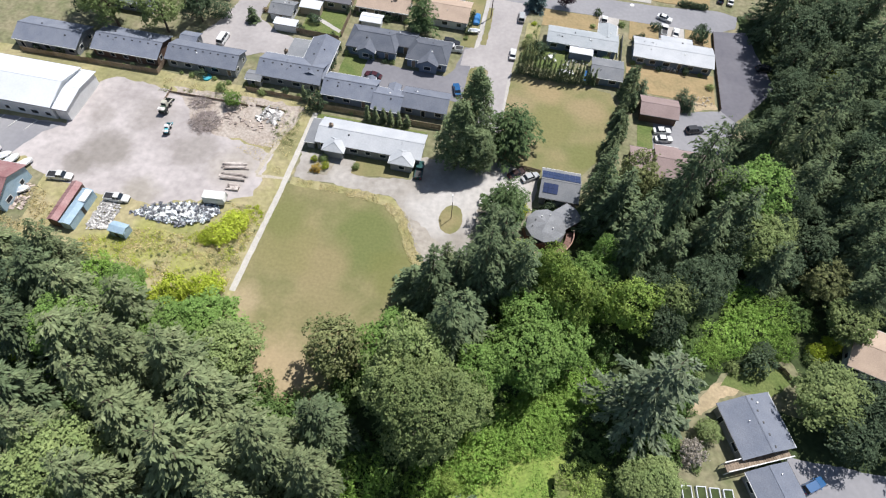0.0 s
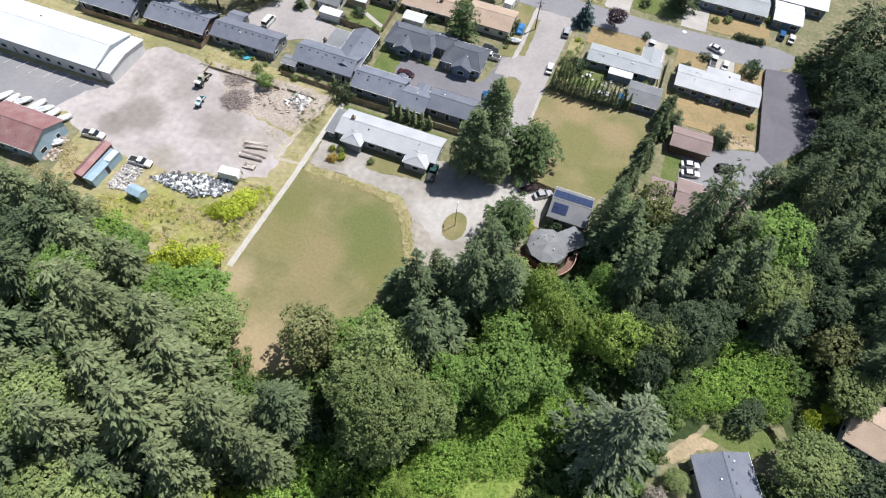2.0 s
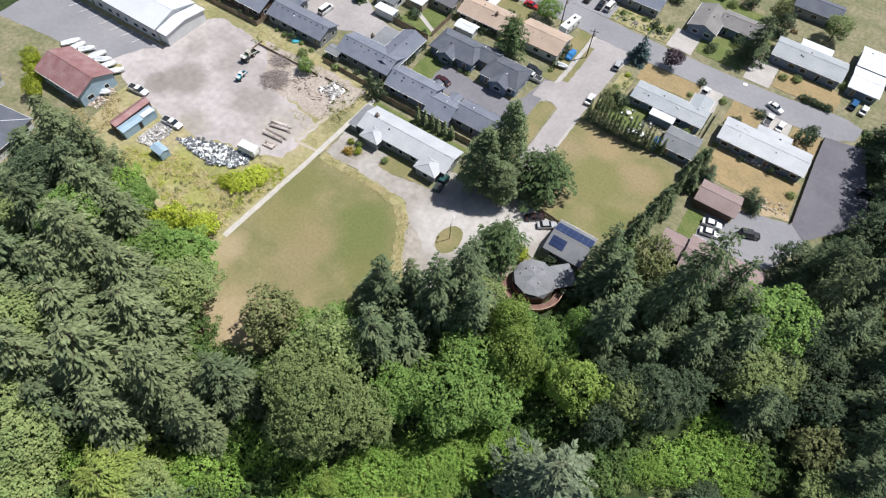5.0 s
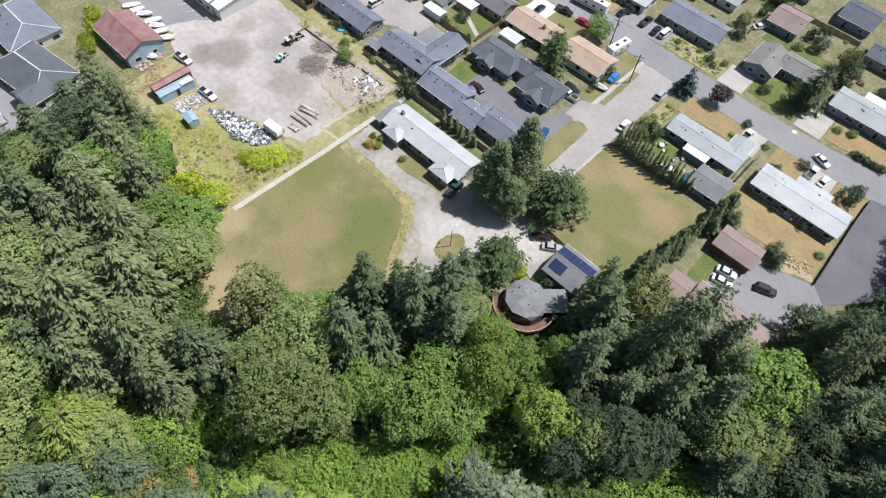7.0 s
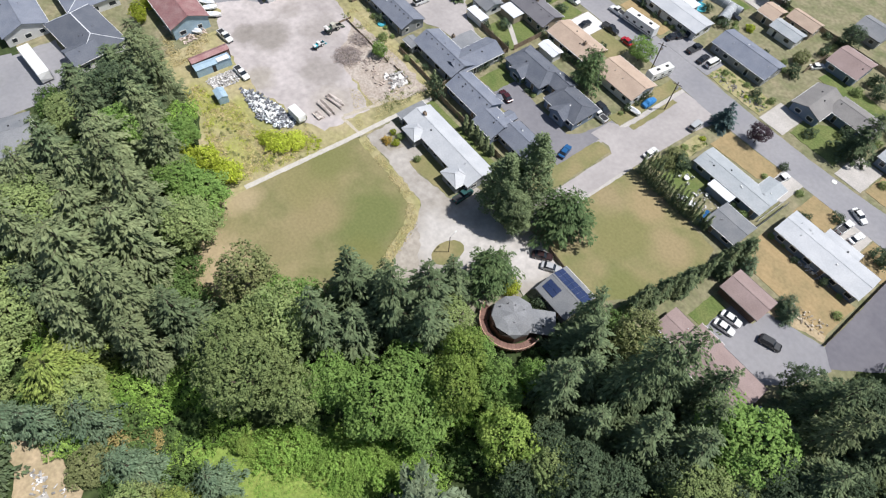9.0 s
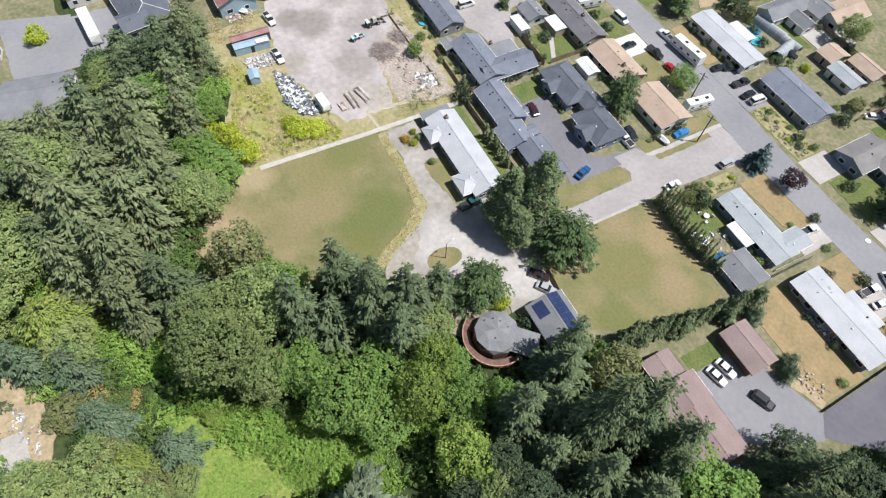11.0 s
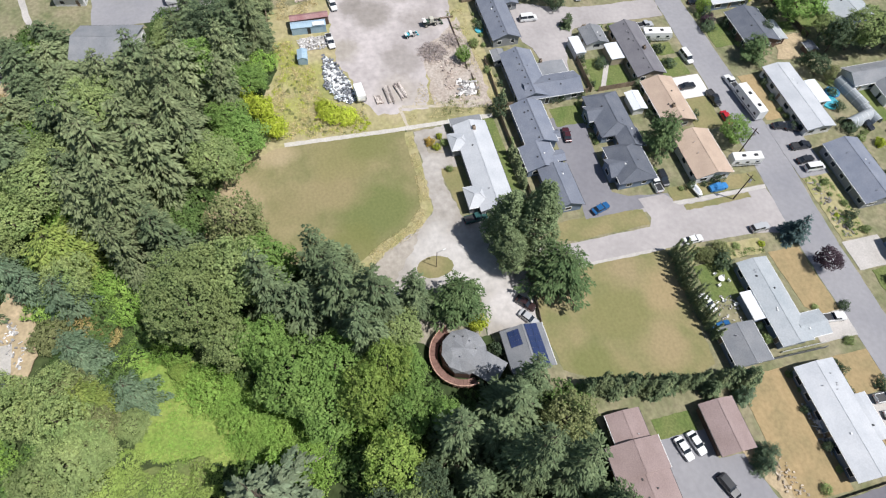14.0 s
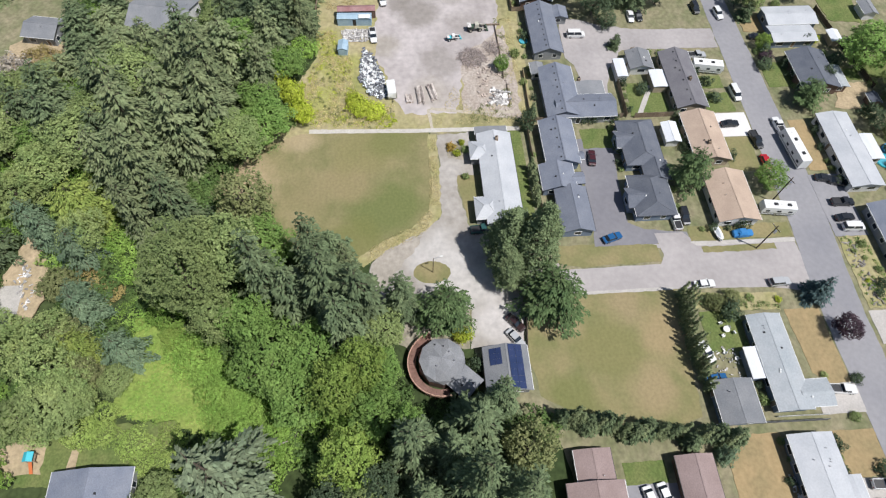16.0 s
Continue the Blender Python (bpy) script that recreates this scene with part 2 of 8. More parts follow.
def build_ground():
    xs = [-2500, -900, -400, -220] + [v for v in range(-160, 161, 4)] + [220, 400, 900, 2500]
    ys = [-2500, -900, -400, -160] + [v for v in range(-60, 241, 4)] + [320, 500, 1000, 2600]
    verts = [(x, y, gz(x, y)) for y in ys for x in xs]
    w = len(xs)
    faces = [(j * w + i, j * w + i + 1, (j + 1) * w + i + 1, (j + 1) * w + i) for j in range(len(ys) - 1) for i in range(w - 1)]
    o = raw("ground", verts, faces, M_soil)
    for p in o.data.polygons:
        p.use_smooth = True
    return tagged(o, "dark forest soil and rough grass under the whole neighbourhood", "ground", kind="structure")


build_ground()
LEVEL = [0.0]
SURF = []


def within(x, y, poly):
    """Whether a point lies in a polygon."""
    c = False
    for (x0, y0), (x1, y1) in zip(poly, poly[1:] + poly[:1]):
        if (y0 > y) != (y1 > y) and x < (x1 - x0) * (y - y0) / (y1 - y0) + x0:
            c = not c
    return c


def top(x, y):
    """Height of the highest ground cover at a point."""
    return max([gz(x, y)] + [z for poly, z in SURF if within(x, y, poly)])



def patch(name, label, category, pts, material, rag=0.3, step=1.2, lift=None):
    """A sheet of ground cover with a ragged outline, laid a little above what is below it."""
    rng = random.Random(name + str(pts[0]))
    LEVEL[0] += 0.0016
    z = LEVEL[0] + 0.01 if lift is None else lift
    SURF.append((pts, z))
    out = []
    for (x0, y0), (x1, y1) in zip(pts, pts[1:] + pts[:1]):
        d = math.hypot(x1 - x0, y1 - y0)
        k = max(1, int(d / step))
        nx, ny = -(y1 - y0) / max(d, 1e-6), (x1 - x0) / max(d, 1e-6)
        for i in range(k):
            f = i / k
            j = rng.uniform(-rag, rag) * 0.6 + rag * noise.noise((x0 * 0.3 + f * d * 0.35, y0 * 0.3, 3.1))
            out.append((x0 + (x1 - x0) * f + nx * j, y0 + (y1 - y0) * f + ny * j))
    bm = bmesh.new()
    top = [bm.verts.new((x, y, z)) for x, y in out]
    low = [bm.verts.new((x, y, -0.08)) for x, y in out]
    f = bm.faces.new(top)
    f.normal_update()
    for i in range(len(top)):
        j = (i + 1) % len(top)
        bm.faces.new((top[j], top[i], low[i], low[j]))
    bmesh.ops.triangulate(bm, faces=[f])
    bmesh.ops.recalc_face_normals(bm, faces=bm.faces)
    return tagged(obj(name, bm, material), label, category, kind="structure")


def R(x0, x1, y0, y1):
    return [(x0, y0), (x1, y0), (x1, y1), (x0, y1)]


def spotted(m, spots, fine=0.13):
    """Lays broad soft-edged patches of other colours over a ground material."""
    t = m.node_tree
    n, link = t.nodes, t.links.new
    base = [k for k in n if k.type == "MIX_RGB"][0]
    out = [l.to_socket for l in t.links if l.from_node == base][0]
    geo = n.new("ShaderNodeNewGeometry")
    src = base.outputs[0]
    for centre, radius, colour, rough_edge, most in spots:
        dist = n.new("ShaderNodeVectorMath")
        dist.operation = "DISTANCE"
        dist.inputs[1].default_value = centre
        link(geo.outputs["Position"], dist.inputs[0])
        nz = n.new("ShaderNodeTexNoise")
        nz.inputs["Scale"].default_value, nz.inputs["Detail"].default_value = fine, 5
        link(geo.outputs["Position"], nz.inputs["Vector"])
        add = n.new("ShaderNodeMath")
        add.operation = "MULTIPLY_ADD"
        add.inputs[1].default_value = rough_edge * 2
        link(nz.outputs["Fac"], add.inputs[0])
        link(dist.outputs["Value"], add.inputs[2])
        mr = n.new("ShaderNodeMapRange")
        mr.interpolation_type = "SMOOTHSTEP"
        mr.inputs[1].default_value, mr.inputs[2].default_value = radius * 0.35 + rough_edge, radius + rough_edge
        mr.inputs[3].default_value, mr.inputs[4].default_value = most, 0.0
        link(add.outputs[0], mr.inputs[0])
        mx = n.new("ShaderNodeMixRGB")
        mx.inputs[2].default_value = (*colour, 1)
        link(mr.outputs[0], mx.inputs[0])
        link(src, mx.inputs[1])
        src = mx.outputs[0]
    link(src, out)
    return m


SMUDGE = (0.25, 0.225, 0.20)
spotted(M_gravel, (((-91, 78, 0), 9, SMUDGE, 4.0, 0.85), ((-95, 73, 0), 5, SMUDGE, 3.0, 0.7), ((-71, 83, 0), 8, SMUDGE, 4.0, 0.6), ((-110, 98, 0), 9, SMUDGE, 4.0, 0.5), ((-78, 68, 0), 6, (0.30, 0.27, 0.22), 3.0, 0.7), ((-60, 80, 0), 8, (0.36, 0.32, 0.27), 3.0, 0.7), ((-86, 92, 0), 8, SMUDGE, 4.0, 0.45), ((-97, 88, 0), 5, SMUDGE, 3.0, 0.5)), 0.2)
spotted(M_track, (((-4, 84, 0), 9, (0.52, 0.495, 0.468), 5.0, 0.7), ((-11, 78, 0), 8, (0.53, 0.505, 0.48), 5.0, 0.75), ((5, 90, 0), 7, (0.56, 0.53, 0.51), 3.0, 0.7)), 0.2)
YG = (0.33, 0.33, 0.10)
spotted(M_weed, (((-70, 56, 0), 8, YG, 4.0, 0.8), ((-58, 52, 0), 7, YG, 4.0, 0.7), ((-80, 53, 0), 6, YG, 4.0, 0.8), ((-64, 62, 0), 5, (0.26, 0.27, 0.09), 3.0, 0.8), ((-52, 66, 0), 6, (0.30, 0.27, 0.14), 3.0, 0.8), ((-98, 103, 0), 12, (0.24, 0.23, 0.11), 5.0, 0.8), ((-120, 104, 0), 12, (0.24, 0.23, 0.11), 5.0, 0.8), ((-50, 90, 0), 7, (0.24, 0.23, 0.11), 4.0, 0.7)), 0.2)
spotted(M_grass2, (((13, 112, 0), 10, (0.205, 0.195, 0.080), 5.0, 0.85), ((21, 119, 0), 7, (0.31, 0.245, 0.135), 4.0, 0.9), ((4, 103, 0), 7, (0.34, 0.265, 0.155), 3.0, 0.9), ((9, 124, 0), 7, (0.33, 0.255, 0.14), 4.0, 0.85), ((22, 103, 0), 7, (0.17, 0.18, 0.065), 4.0, 0.8), ((3, 118, 0), 6, (0.31, 0.245, 0.14), 4.0, 0.8)))
# broad covers first, then what lies on them
patch("ground_cover", "sun-dried yellow grass between the yards", "grass", R(-150, 64, 100, 175), M_dry, 0.8, 3)
patch("ground_cover", "dusty dry grass round the lane and the duplex", "grass", [(-47, 79), (-20, 79), (-12, 67), (-4, 62.5), (8, 66), (9, 84), (22, 86.5), (27, 98), (58, 104), (58, 135), (-47, 135)], M_dry, 0.5, 2)
patch("ground_cover", "sun-dried yellow grass behind the far houses", "grass", R(-150, 120, 170.5, 300), M_dry, 0.8, 4)
patch("ground_cover", "rough dry grass round the barn", "grass", [(-150, 46), (-99, 50), (-99, 72), (-150, 84)], M_dry, 0.6, 3)
patch("ground_cover", "weedy dry grass round the junk yard", "weeds",
      [(-98, 50), (-74, 50), (-62, 44), (-52, 38), (-44, 36), (-46.6, 78), (-46.6, 106), (-150, 107), (-150, 72), (-101, 70)], M_weed, 0.6, 2)
patch("gravel_yard", "dusty pale gravel yard with tyre marks", "gravel yard",
      [(-101, 68), (-92, 66.5), (-84, 66), (-74, 66), (-66, 69), (-58, 70.5), (-53, 73), (-52.5, 86), (-62, 88), (-70, 90), (-74, 97), (-86, 101), (-100, 101.5), (-104, 99), (-104, 83.5), (-150, 82), (-150, 72), (-125, 72), (-108, 72)], M_gravel, 0.8, 1.6)
patch("car_park", "asphalt car park in front of the white building", "car park", [(-150, 66), (-112, 71), (-108, 80), (-105, 83.2), (-150, 83)], M_asphalt, 0.3, 2)
patch("dirt_patch", "brown broken earth beside the brush pile", "earth", [(-73, 89), (-53, 88), (-51, 95), (-50, 102), (-58, 103), (-70, 103), (-85, 102), (-78, 95)], mat("brown_earth", (0.36, 0.30, 0.25), (0.45, 0.395, 0.345), 0.25, 1.5, 0.95, 0.5, grain=0.3), 0.8, 1.5)
patch("dirt_path", "narrow worn footpath of pale earth", "path", [(-55, 79.6), (-54, 79.2), (-52.2, 89), (-52.0, 101), (-52.8, 101), (-53.2, 89)], M_pathdirt, 0.2)
patch("dirt_path", "short worn footpath crossing to the pale path", "path", [(-54.5, 79.3), (-54.2, 78.5), (-47.5, 79.2), (-47.5, 80)], M_pathdirt, 0.15)


FIELD_M = spotted(mat("dry_field_turf", (0.185, 0.180, 0.078), (0.275, 0.235, 0.122), 0.18, 1.5, 0.95, 0.12, grain=0.13), (((-25, 67, 0), 13, (0.150, 0.170, 0.060), 6.0, 0.95), ((-33, 60, 0), 9, (0.275, 0.225, 0.118), 5.0, 0.8), ((-30, 50, 0), 8, (0.265, 0.22, 0.115), 4.0, 0.6), ((-41, 62, 0), 10, (0.225, 0.205, 0.088), 5.0, 0.7),
    ((-44.5, 70, 0), 8, (0.175, 0.180, 0.066), 4.0, 0.8), ((-16.0, 60, 0), 9, (0.170, 0.175, 0.060), 4.0, 0.7),
    ((-34, 34, 0), 10, (0.42, 0.32, 0.20), 6.0, 0.75), ((-45, 47, 0), 6, (0.42, 0.33, 0.21), 4.0, 0.7)))
FIELD = [(-47.6, 47), (-47.2, 78.5), (-33, 79.0), (-22.5, 78.2), (-18.5, 74), (-14.5, 66), (-10, 58), (-10, 47), (-20, 36), (-26, 28), (-36, 29), (-44, 38)]
patch("playing_field", "sun-dried grassy field with a bare sandy corner", "field", FIELD, FIELD_M, 0.4, 1.4)
patch("grass_verge", "strip of tall straw-yellow grass along the gravel", "verge",
      [(-46, 78.2), (-33, 78.4), (-23.0, 77.5), (-19.2, 73.6), (-15.2, 65.8), (-11, 60), (-9.5, 62), (-13.2, 67.2), (-17.3, 75.2), (-21.8, 80), (-33, 80.4), (-46, 80.4)], M_weed, 0.4, 0.8)
patch("gravel_lane", "pale gravel lane and turning circle", "lane",
      [(-45.5, 80.4), (-33, 80.4), (-21.8, 80), (-17.3, 75.2), (-13.2, 67.2), (-10, 63.5), (-5.5, 62.5), (-2, 66), (-2, 73), (-1.5, 82), (2, 84.5), (10.5, 83.5), (11, 94), (2, 95.5), (-2, 96), (-4, 105), (-8, 105), (-8, 95), (-18.5, 93), (-18.6, 86.0), (-30, 84.2), (-31, 88.6), (-46.3, 88.5)], M_track, 0.5, 1.0)
patch("earth_bank", "brown trodden earth under the trees beside the lane", "earth", [(-2.4, 62.6), (5, 65), (10, 71), (10.4, 83.2), (2, 84.2), (-1.6, 81.6), (-2.2, 72)], M_lanedirt, 0.5, 1.0)
patch("gravel_shoulder", "dusty brown shoulder of the turning circle", "gravel", [(-13.6, 67.6), (-10.4, 63.8), (-5.6, 62.8), (-4.6, 67.5), (-8.5, 69.5), (-12.0, 72.5), (-16.4, 75.4)], mat("brown_dust", (0.40, 0.36, 0.31), (0.32, 0.29, 0.245), 0.2, 1.0, 0.95, 0.2, grain=0.2), 0.5, 0.8)
patch("grass_island", "small oval grass island with a lamp post", "grass island",
      [(-7.4 + 2.7 * math.cos(a * 0.4488) , 76.8 + 4.1 * math.sin(a * 0.4488)) for a in range(14)], M_grass2, 0.2, 0.8)
patch("front_lawn", "dry clipped lawn in front of the white duplex", "lawn", [(-30.5, 84.3), (-19.5, 86.2), (-19.5, 90), (-33, 90), (-33, 84.6)], M_grass2, 0.2, 0.8)
patch("front_bed", "small flower bed of bare earth and shrubs", "garden", [(-43, 82.6), (-38.4, 82.8), (-37.6, 86.4), (-42, 88)], M_lanedirt, 0.4, 0.8)
patch("side_lawn", "strip of green grass behind the white duplex", "lawn", R(-46, -18, 98.2, 101.5), M_lawn, 0.2, 1.0)
patch("footpath", "straight pale gravel footpath beside the field", "footpath", [(-48.9, 49.0), (-47.6, 49.0), (-46.6, 75), (-46.2, 101.5), (-47.5, 101.5), (-47.9, 75)], mat("pale_path_gravel", (0.56, 0.53, 0.48), (0.47, 0.44, 0.395), 0.5, 3, 0.95, 0.2, grain=0.15), 0.1, 0.8)
patch("park_lawn", "open sun-dried lawn beside the lane", "lawn", [(-0.3, 100), (-0.3, 129), (4, 129.5), (14, 128), (27, 127), (29, 121), (27, 106), (21, 96.5), (11.4, 94.8), (2, 97)], M_grass2, 0.3, 1.2)

patch("street", "sun-bleached asphalt side street", "street", [(-12, 113), (-11.5, 127.5), (-10.2, 160), (2.5, 160.5), (0.6, 150), (-0.2, 130), (-0.2, 106), (-6.2, 104), (-6.4, 127.5), (-10.4, 130)], M_street, 0.15, 2)
patch("street_verge", "dry grass verge beside the street", "verge", [(-12.2, 104), (-12.2, 119), (-11.2, 127.8), (-7, 128), (-6.6, 110), (-8, 104)], M_grass2, 0.2, 1)
patch("kerb_strip", "pale worn concrete edge beside the park lawn", "kerb", R(-0.7, 0.0, 103, 128.6), M_concrete, 0.12, 1)
patch("main_street", "grey asphalt residential street", "street", [(-150, 161.6), (-93, 162.4), (-49, 161.4), (-14, 160.5), (3, 159.3), (28, 159.6), (45, 160.0), (57, 160.5), (63, 164), (64, 170), (58, 171.5), (43, 169.4), (28, 168.6), (8, 168.6), (-2, 169.1), (-25, 170.5), (-63, 170.2), (-93, 169.6), (-150, 170)], M_asphalt, 0.15, 2)
patch("service_road", "dark asphalt access road", "road", [(56.6, 127), (55.8, 155), (56.2, 161), (66, 163), (68, 155), (72, 140), (66, 131), (60, 124)], mat("fresh_asphalt", (0.140, 0.136, 0.158), (0.175, 0.170, 0.190), 0.10, 0.9, 0.9, 0.1, grain=0.08), 0.2, 1.5)
patch("forecourt", "grey asphalt forecourt of the brown building", "forecourt", [(37.5, 108), (38.5, 119), (44, 119), (44.5, 124), (56.5, 127.4), (60.5, 124), (57, 114), (53, 109)], M_asphalt, 0.2, 1.2)
patch("gravel_bank", "pale rubble and earth bank", "gravel", [(43.5, 123.5), (55.6, 128), (54.5, 133), (49, 133), (43.5, 128)], M_bare, 0.4, 0.9)
patch("side_lawn", "small watered green lawn beside the garage", "lawn", R(34.4, 38.4, 109.3, 117.4), M_lawn, 0.15, 0.9)
patch("side_lawn", "small wedge of green lawn", "lawn", [(50.5, 108.5), (53.8, 109.8), (54.5, 106), (52.5, 104)], M_lawn, 0.15, 0.9)
patch("apartment_drive", "dark asphalt drive between the grey houses", "driveway", [(-42.5, 114.8), (-42.5, 124.5), (-30, 123.0), (-17.5, 122.6), (-15.6, 126), (-14.2, 135.5), (-11.6, 136), (-11.6, 113.6), (-17, 114.6)], M_asphalt_d, 0.15, 1.2)
patch("concrete_drive", "pale concrete crossover to the street", "driveway", [(-14.2, 128), (-14.2, 134.6), (-10.2, 138), (-8, 136.5), (-7, 129)], M_street, 0.1, 1)
patch("pavement_strip", "pale concrete strip along the street", "pavement", [(-11.6, 135.6), (-11.4, 160.2), (-10.3, 160), (-10.5, 137)], M_concrete, 0.1, 1)
patch("lawn", "grass verge with a utility pole", "verge", R(-10.2, -8.6, 138, 155), M_grass2, 0.2, 1)
patch("lawn", "patchy grass yard beside the tan house", "lawn", R(-15.6, -11.8, 136, 160), M_grass2, 0.2, 1)
patch("lawn", "small green lawn behind a hedge", "lawn", R(-45.6, -39.4, 116.6, 124.4), M_lawn, 0.2, 1)
patch("lawn", "mown green back lawn with a pale path", "lawn", [(-60.8, 132), (-60.6, 141.5), (-50, 141.5), (-49, 131)], M_lawn, 0.2, 1)
patch("garden_path", "pale concrete garden path", "path", [(-60, 138), (-59.4, 139.2), (-49.6, 134), (-50, 132.8)], M_concrete, 0.05, 2)
patch("lawn", "small green front lawn", "lawn", R(-56.4, -49.6, 151.5, 159), M_lawn, 0.2, 1)
patch("lawn", "small green front lawn by the camper", "lawn", R(-62.5, -58, 150.5, 158.5), M_lawn, 0.2, 1)
patch("lawn", "dry front lawn with round shrubs", "lawn", R(-41.2, -30.5, 151.8, 159.4), M_grass2, 0.2, 1)
patch("concrete_drive", "bright new concrete driveway", "driveway", R(-49.2, -41.4, 151.8, 161), mat("new_concrete", (0.72, 0.70, 0.68), (0.66, 0.64, 0.62), 0.3, 3, 0.9, 0.05, grain=0.06), 0.05, 2)
patch("upper_lane", "pale dusty lane behind the grey houses", "lane", [(-88, 118), (-84, 129), (-81.5, 140), (-81, 161.8), (-73.4, 161.6), (-73.4, 134), (-66.5, 128.5), (-56.5, 126.5), (-56.5, 121), (-68, 119.5), (-71, 117.5)], M_street, 0.3, 1.4)
patch("lawn", "straw-dry front lawn beside the long house", "lawn", [(5.8, 151.2), (6.2, 158.8), (28, 159.4), (28, 156), (21, 153), (20, 152)], M_strawlawn, 0.2, 1)
patch("front_bed", "planted front bed along the side street", "garden", [(1.0, 133), (2.0, 151), (6.0, 150.5), (5, 132)], M_weed, 0.3, 0.8)
patch("lawn", "green side lawn behind the conifer hedge", "lawn", R(5.5, 14.5, 132.6, 141), M_lawn, 0.2, 1)
patch("lawn", "straw-yellow back lawn of the long house", "lawn", R(31, 55.2, 129.5, 141), M_strawlawn, 0.2, 1)
patch("lawn", "straw-yellow front lawn of the long house", "lawn", R(31.5, 40, 151, 159.6), M_strawlawn, 0.2, 1)
patch("lawn", "dry front lawn at the street corner", "lawn", R(48, 55.5, 151, 159.8), M_strawlawn, 0.2, 1)
patch("concrete_drive", "worn concrete double driveway", "driveway", R(40.2, 47.6, 151, 160), M_concrete, 0.1, 1)
patch("concrete_drive", "worn concrete driveway by the long house", "driveway", R(22.4, 28.4, 151, 159.9), M_concrete, 0.1, 1)
patch("lawn", "mown green front lawn with dark shrubs", "lawn", R(-66.8, -57.6, 171, 178.5), M_lawn, 0.2, 1)
patch("lawn", "yellowed lawn strip beside the motorhome", "lawn", R(-46, -29.8, 171.4, 176.2), M_strawlawn, 0.2, 1)
patch("concrete_drive", "grey driveway with parked cars", "driveway", R(-28.5, -11, 170, 178), M_asphalt, 0.1, 1)
patch("lawn", "planted front garden with shrubs and stones", "garden", R(-11, 7, 170.2, 177.5), M_weed, 0.3, 0.8)
patch("concrete_drive", "broad concrete driveway", "driveway", R(7.5, 15, 169.5, 179), M_concrete, 0.1, 1)
patch("lawn", "well-watered green front lawn", "lawn", [(15.5, 172), (15.5, 178), (22, 184.5), (29, 184.5), (29, 172)], M_lawn, 0.25, 1)
patch("lawn", "well-watered green back lawn", "lawn", [(8, 196), (8, 202), (28, 201), (28, 193.5)], M_lawn, 0.25, 1)
patch("concrete_drive", "pinkish concrete driveway", "driveway", R(30.5, 38, 170, 180.5), M_concrete, 0.1, 1)
patch("lawn", "dry lawn with shrubs behind a clipped hedge", "lawn", R(38.5, 56, 171.5, 180.5), M_strawlawn, 0.25, 1)
patch("lawn", "rough yard grass between shrubs and the bungalow", "yard", [(43, 26), (56, 26), (56, 40), (60, 47), (68, 46), (69, 54), (65, 58.4), (52, 52), (46.5, 46), (43, 38)], M_dry, 0.6, 1)
patch("earth_bank", "bare tan earth beside the bungalow", "earth", [(45.6, 43.2), (47.5, 42.6), (51.5, 46.6), (56, 49.4), (54.5, 51.2), (50.4, 49.6)], M_bare, 0.4, 0.8)
patch("lawn", "mown back lawn behind the grey bungalow", "lawn", [(51.5, 49.5), (54, 53), (63.5, 57.6), (66.5, 53.5), (61, 48.5)], M_lawn, 0.3, 0.9)
patch("concrete_drive", "grey asphalt driveway beside the bungalow", "driveway", R(63, 90, 22, 38), M_asphalt, 0.3, 1)
patch("lawn", "strip of back lawn beside the forest", "lawn", R(21, 31, 0, 27), M_lawn, 0.4, 1)
patch("lawn", "worn earth play area", "yard", R(22, 29, -4, 4), M_bare, 0.4, 1)
patch("lawn", "rough grass round the slate-roofed houses", "lawn", R(-140, -98, 22, 54), M_dry, 0.5, 2)
patch("concrete_drive", "asphalt turning area by the slate-roofed house", "driveway", R(-120, -100, 18, 31), M_asphalt, 0.3, 2)
patch("lawn", "dry open lawn behind the forest houses", "lawn", [(-150, -60), (-66, -60), (-66, -30), (-80, -15), (-97.5, -8), (-97.5, 17), (-150, 17)], M_dry, 0.6, 2)
patch("concrete_drive", "grey asphalt drive beside the forest house", "driveway", [(-126, 2), (-99, 3), (-99.5, 19), (-121, 20)], M_asphalt, 0.3, 2)
patch("garden_path", "curved pale path across the dry lawn", "path", [(-104, -14), (-97.6, -8), (-97.6, -6.6), (-104.6, -12.4), (-122, -17), (-122, -18.6)], M_concrete, 0.2, 1.5)
patch("yard_earth", "brown bare earth yard behind the pale house", "earth", [(-82, -31), (-68, -30), (-66, -21), (-72, -17), (-79, -15.6), (-96, -12), (-96, -16)], M_bare, 0.6, 1.5)
patch("lawn", "mown green back lawn behind a long fence", "lawn", [(-92, 197.5), (-83, 198), (-81.5, 208), (-92, 209)], M_lawn, 0.4, 1)
patch("lawn", "green corner lawn under a big tree", "lawn", R(-68, -60, 199.6, 208), M_lawn, 0.4, 1)
patch("lawn", "small green lawn behind the dark house", "lawn", R(-63.5, -59, 191.5, 197.5), M_lawn, 0.3, 1)
patch("yard_earth", "brown stony earth yard behind the mobile home", "earth", [(-58.5, 190.5), (-49.4, 186), (-48.4, 196), (-58, 198.4)], M_bare, 0.5, 1)
patch("lawn", "straw-dry front lawn at the white-roofed house", "lawn", R(-87, -79, 171, 178.5), M_strawlawn, 0.3, 1)
patch("lawn", "yellow-green lawn beside the tents", "lawn", [(-36, 202), (-23, 200.8), (-22.5, 205), (-32, 205.2), (-35.5, 206)], M_lawn, 0.3, 1)
patch("concrete_drive", "pale concrete yard of the grey gabled house", "driveway", R(-28.5, -18, 206, 219), M_concrete, 0.2, 1)
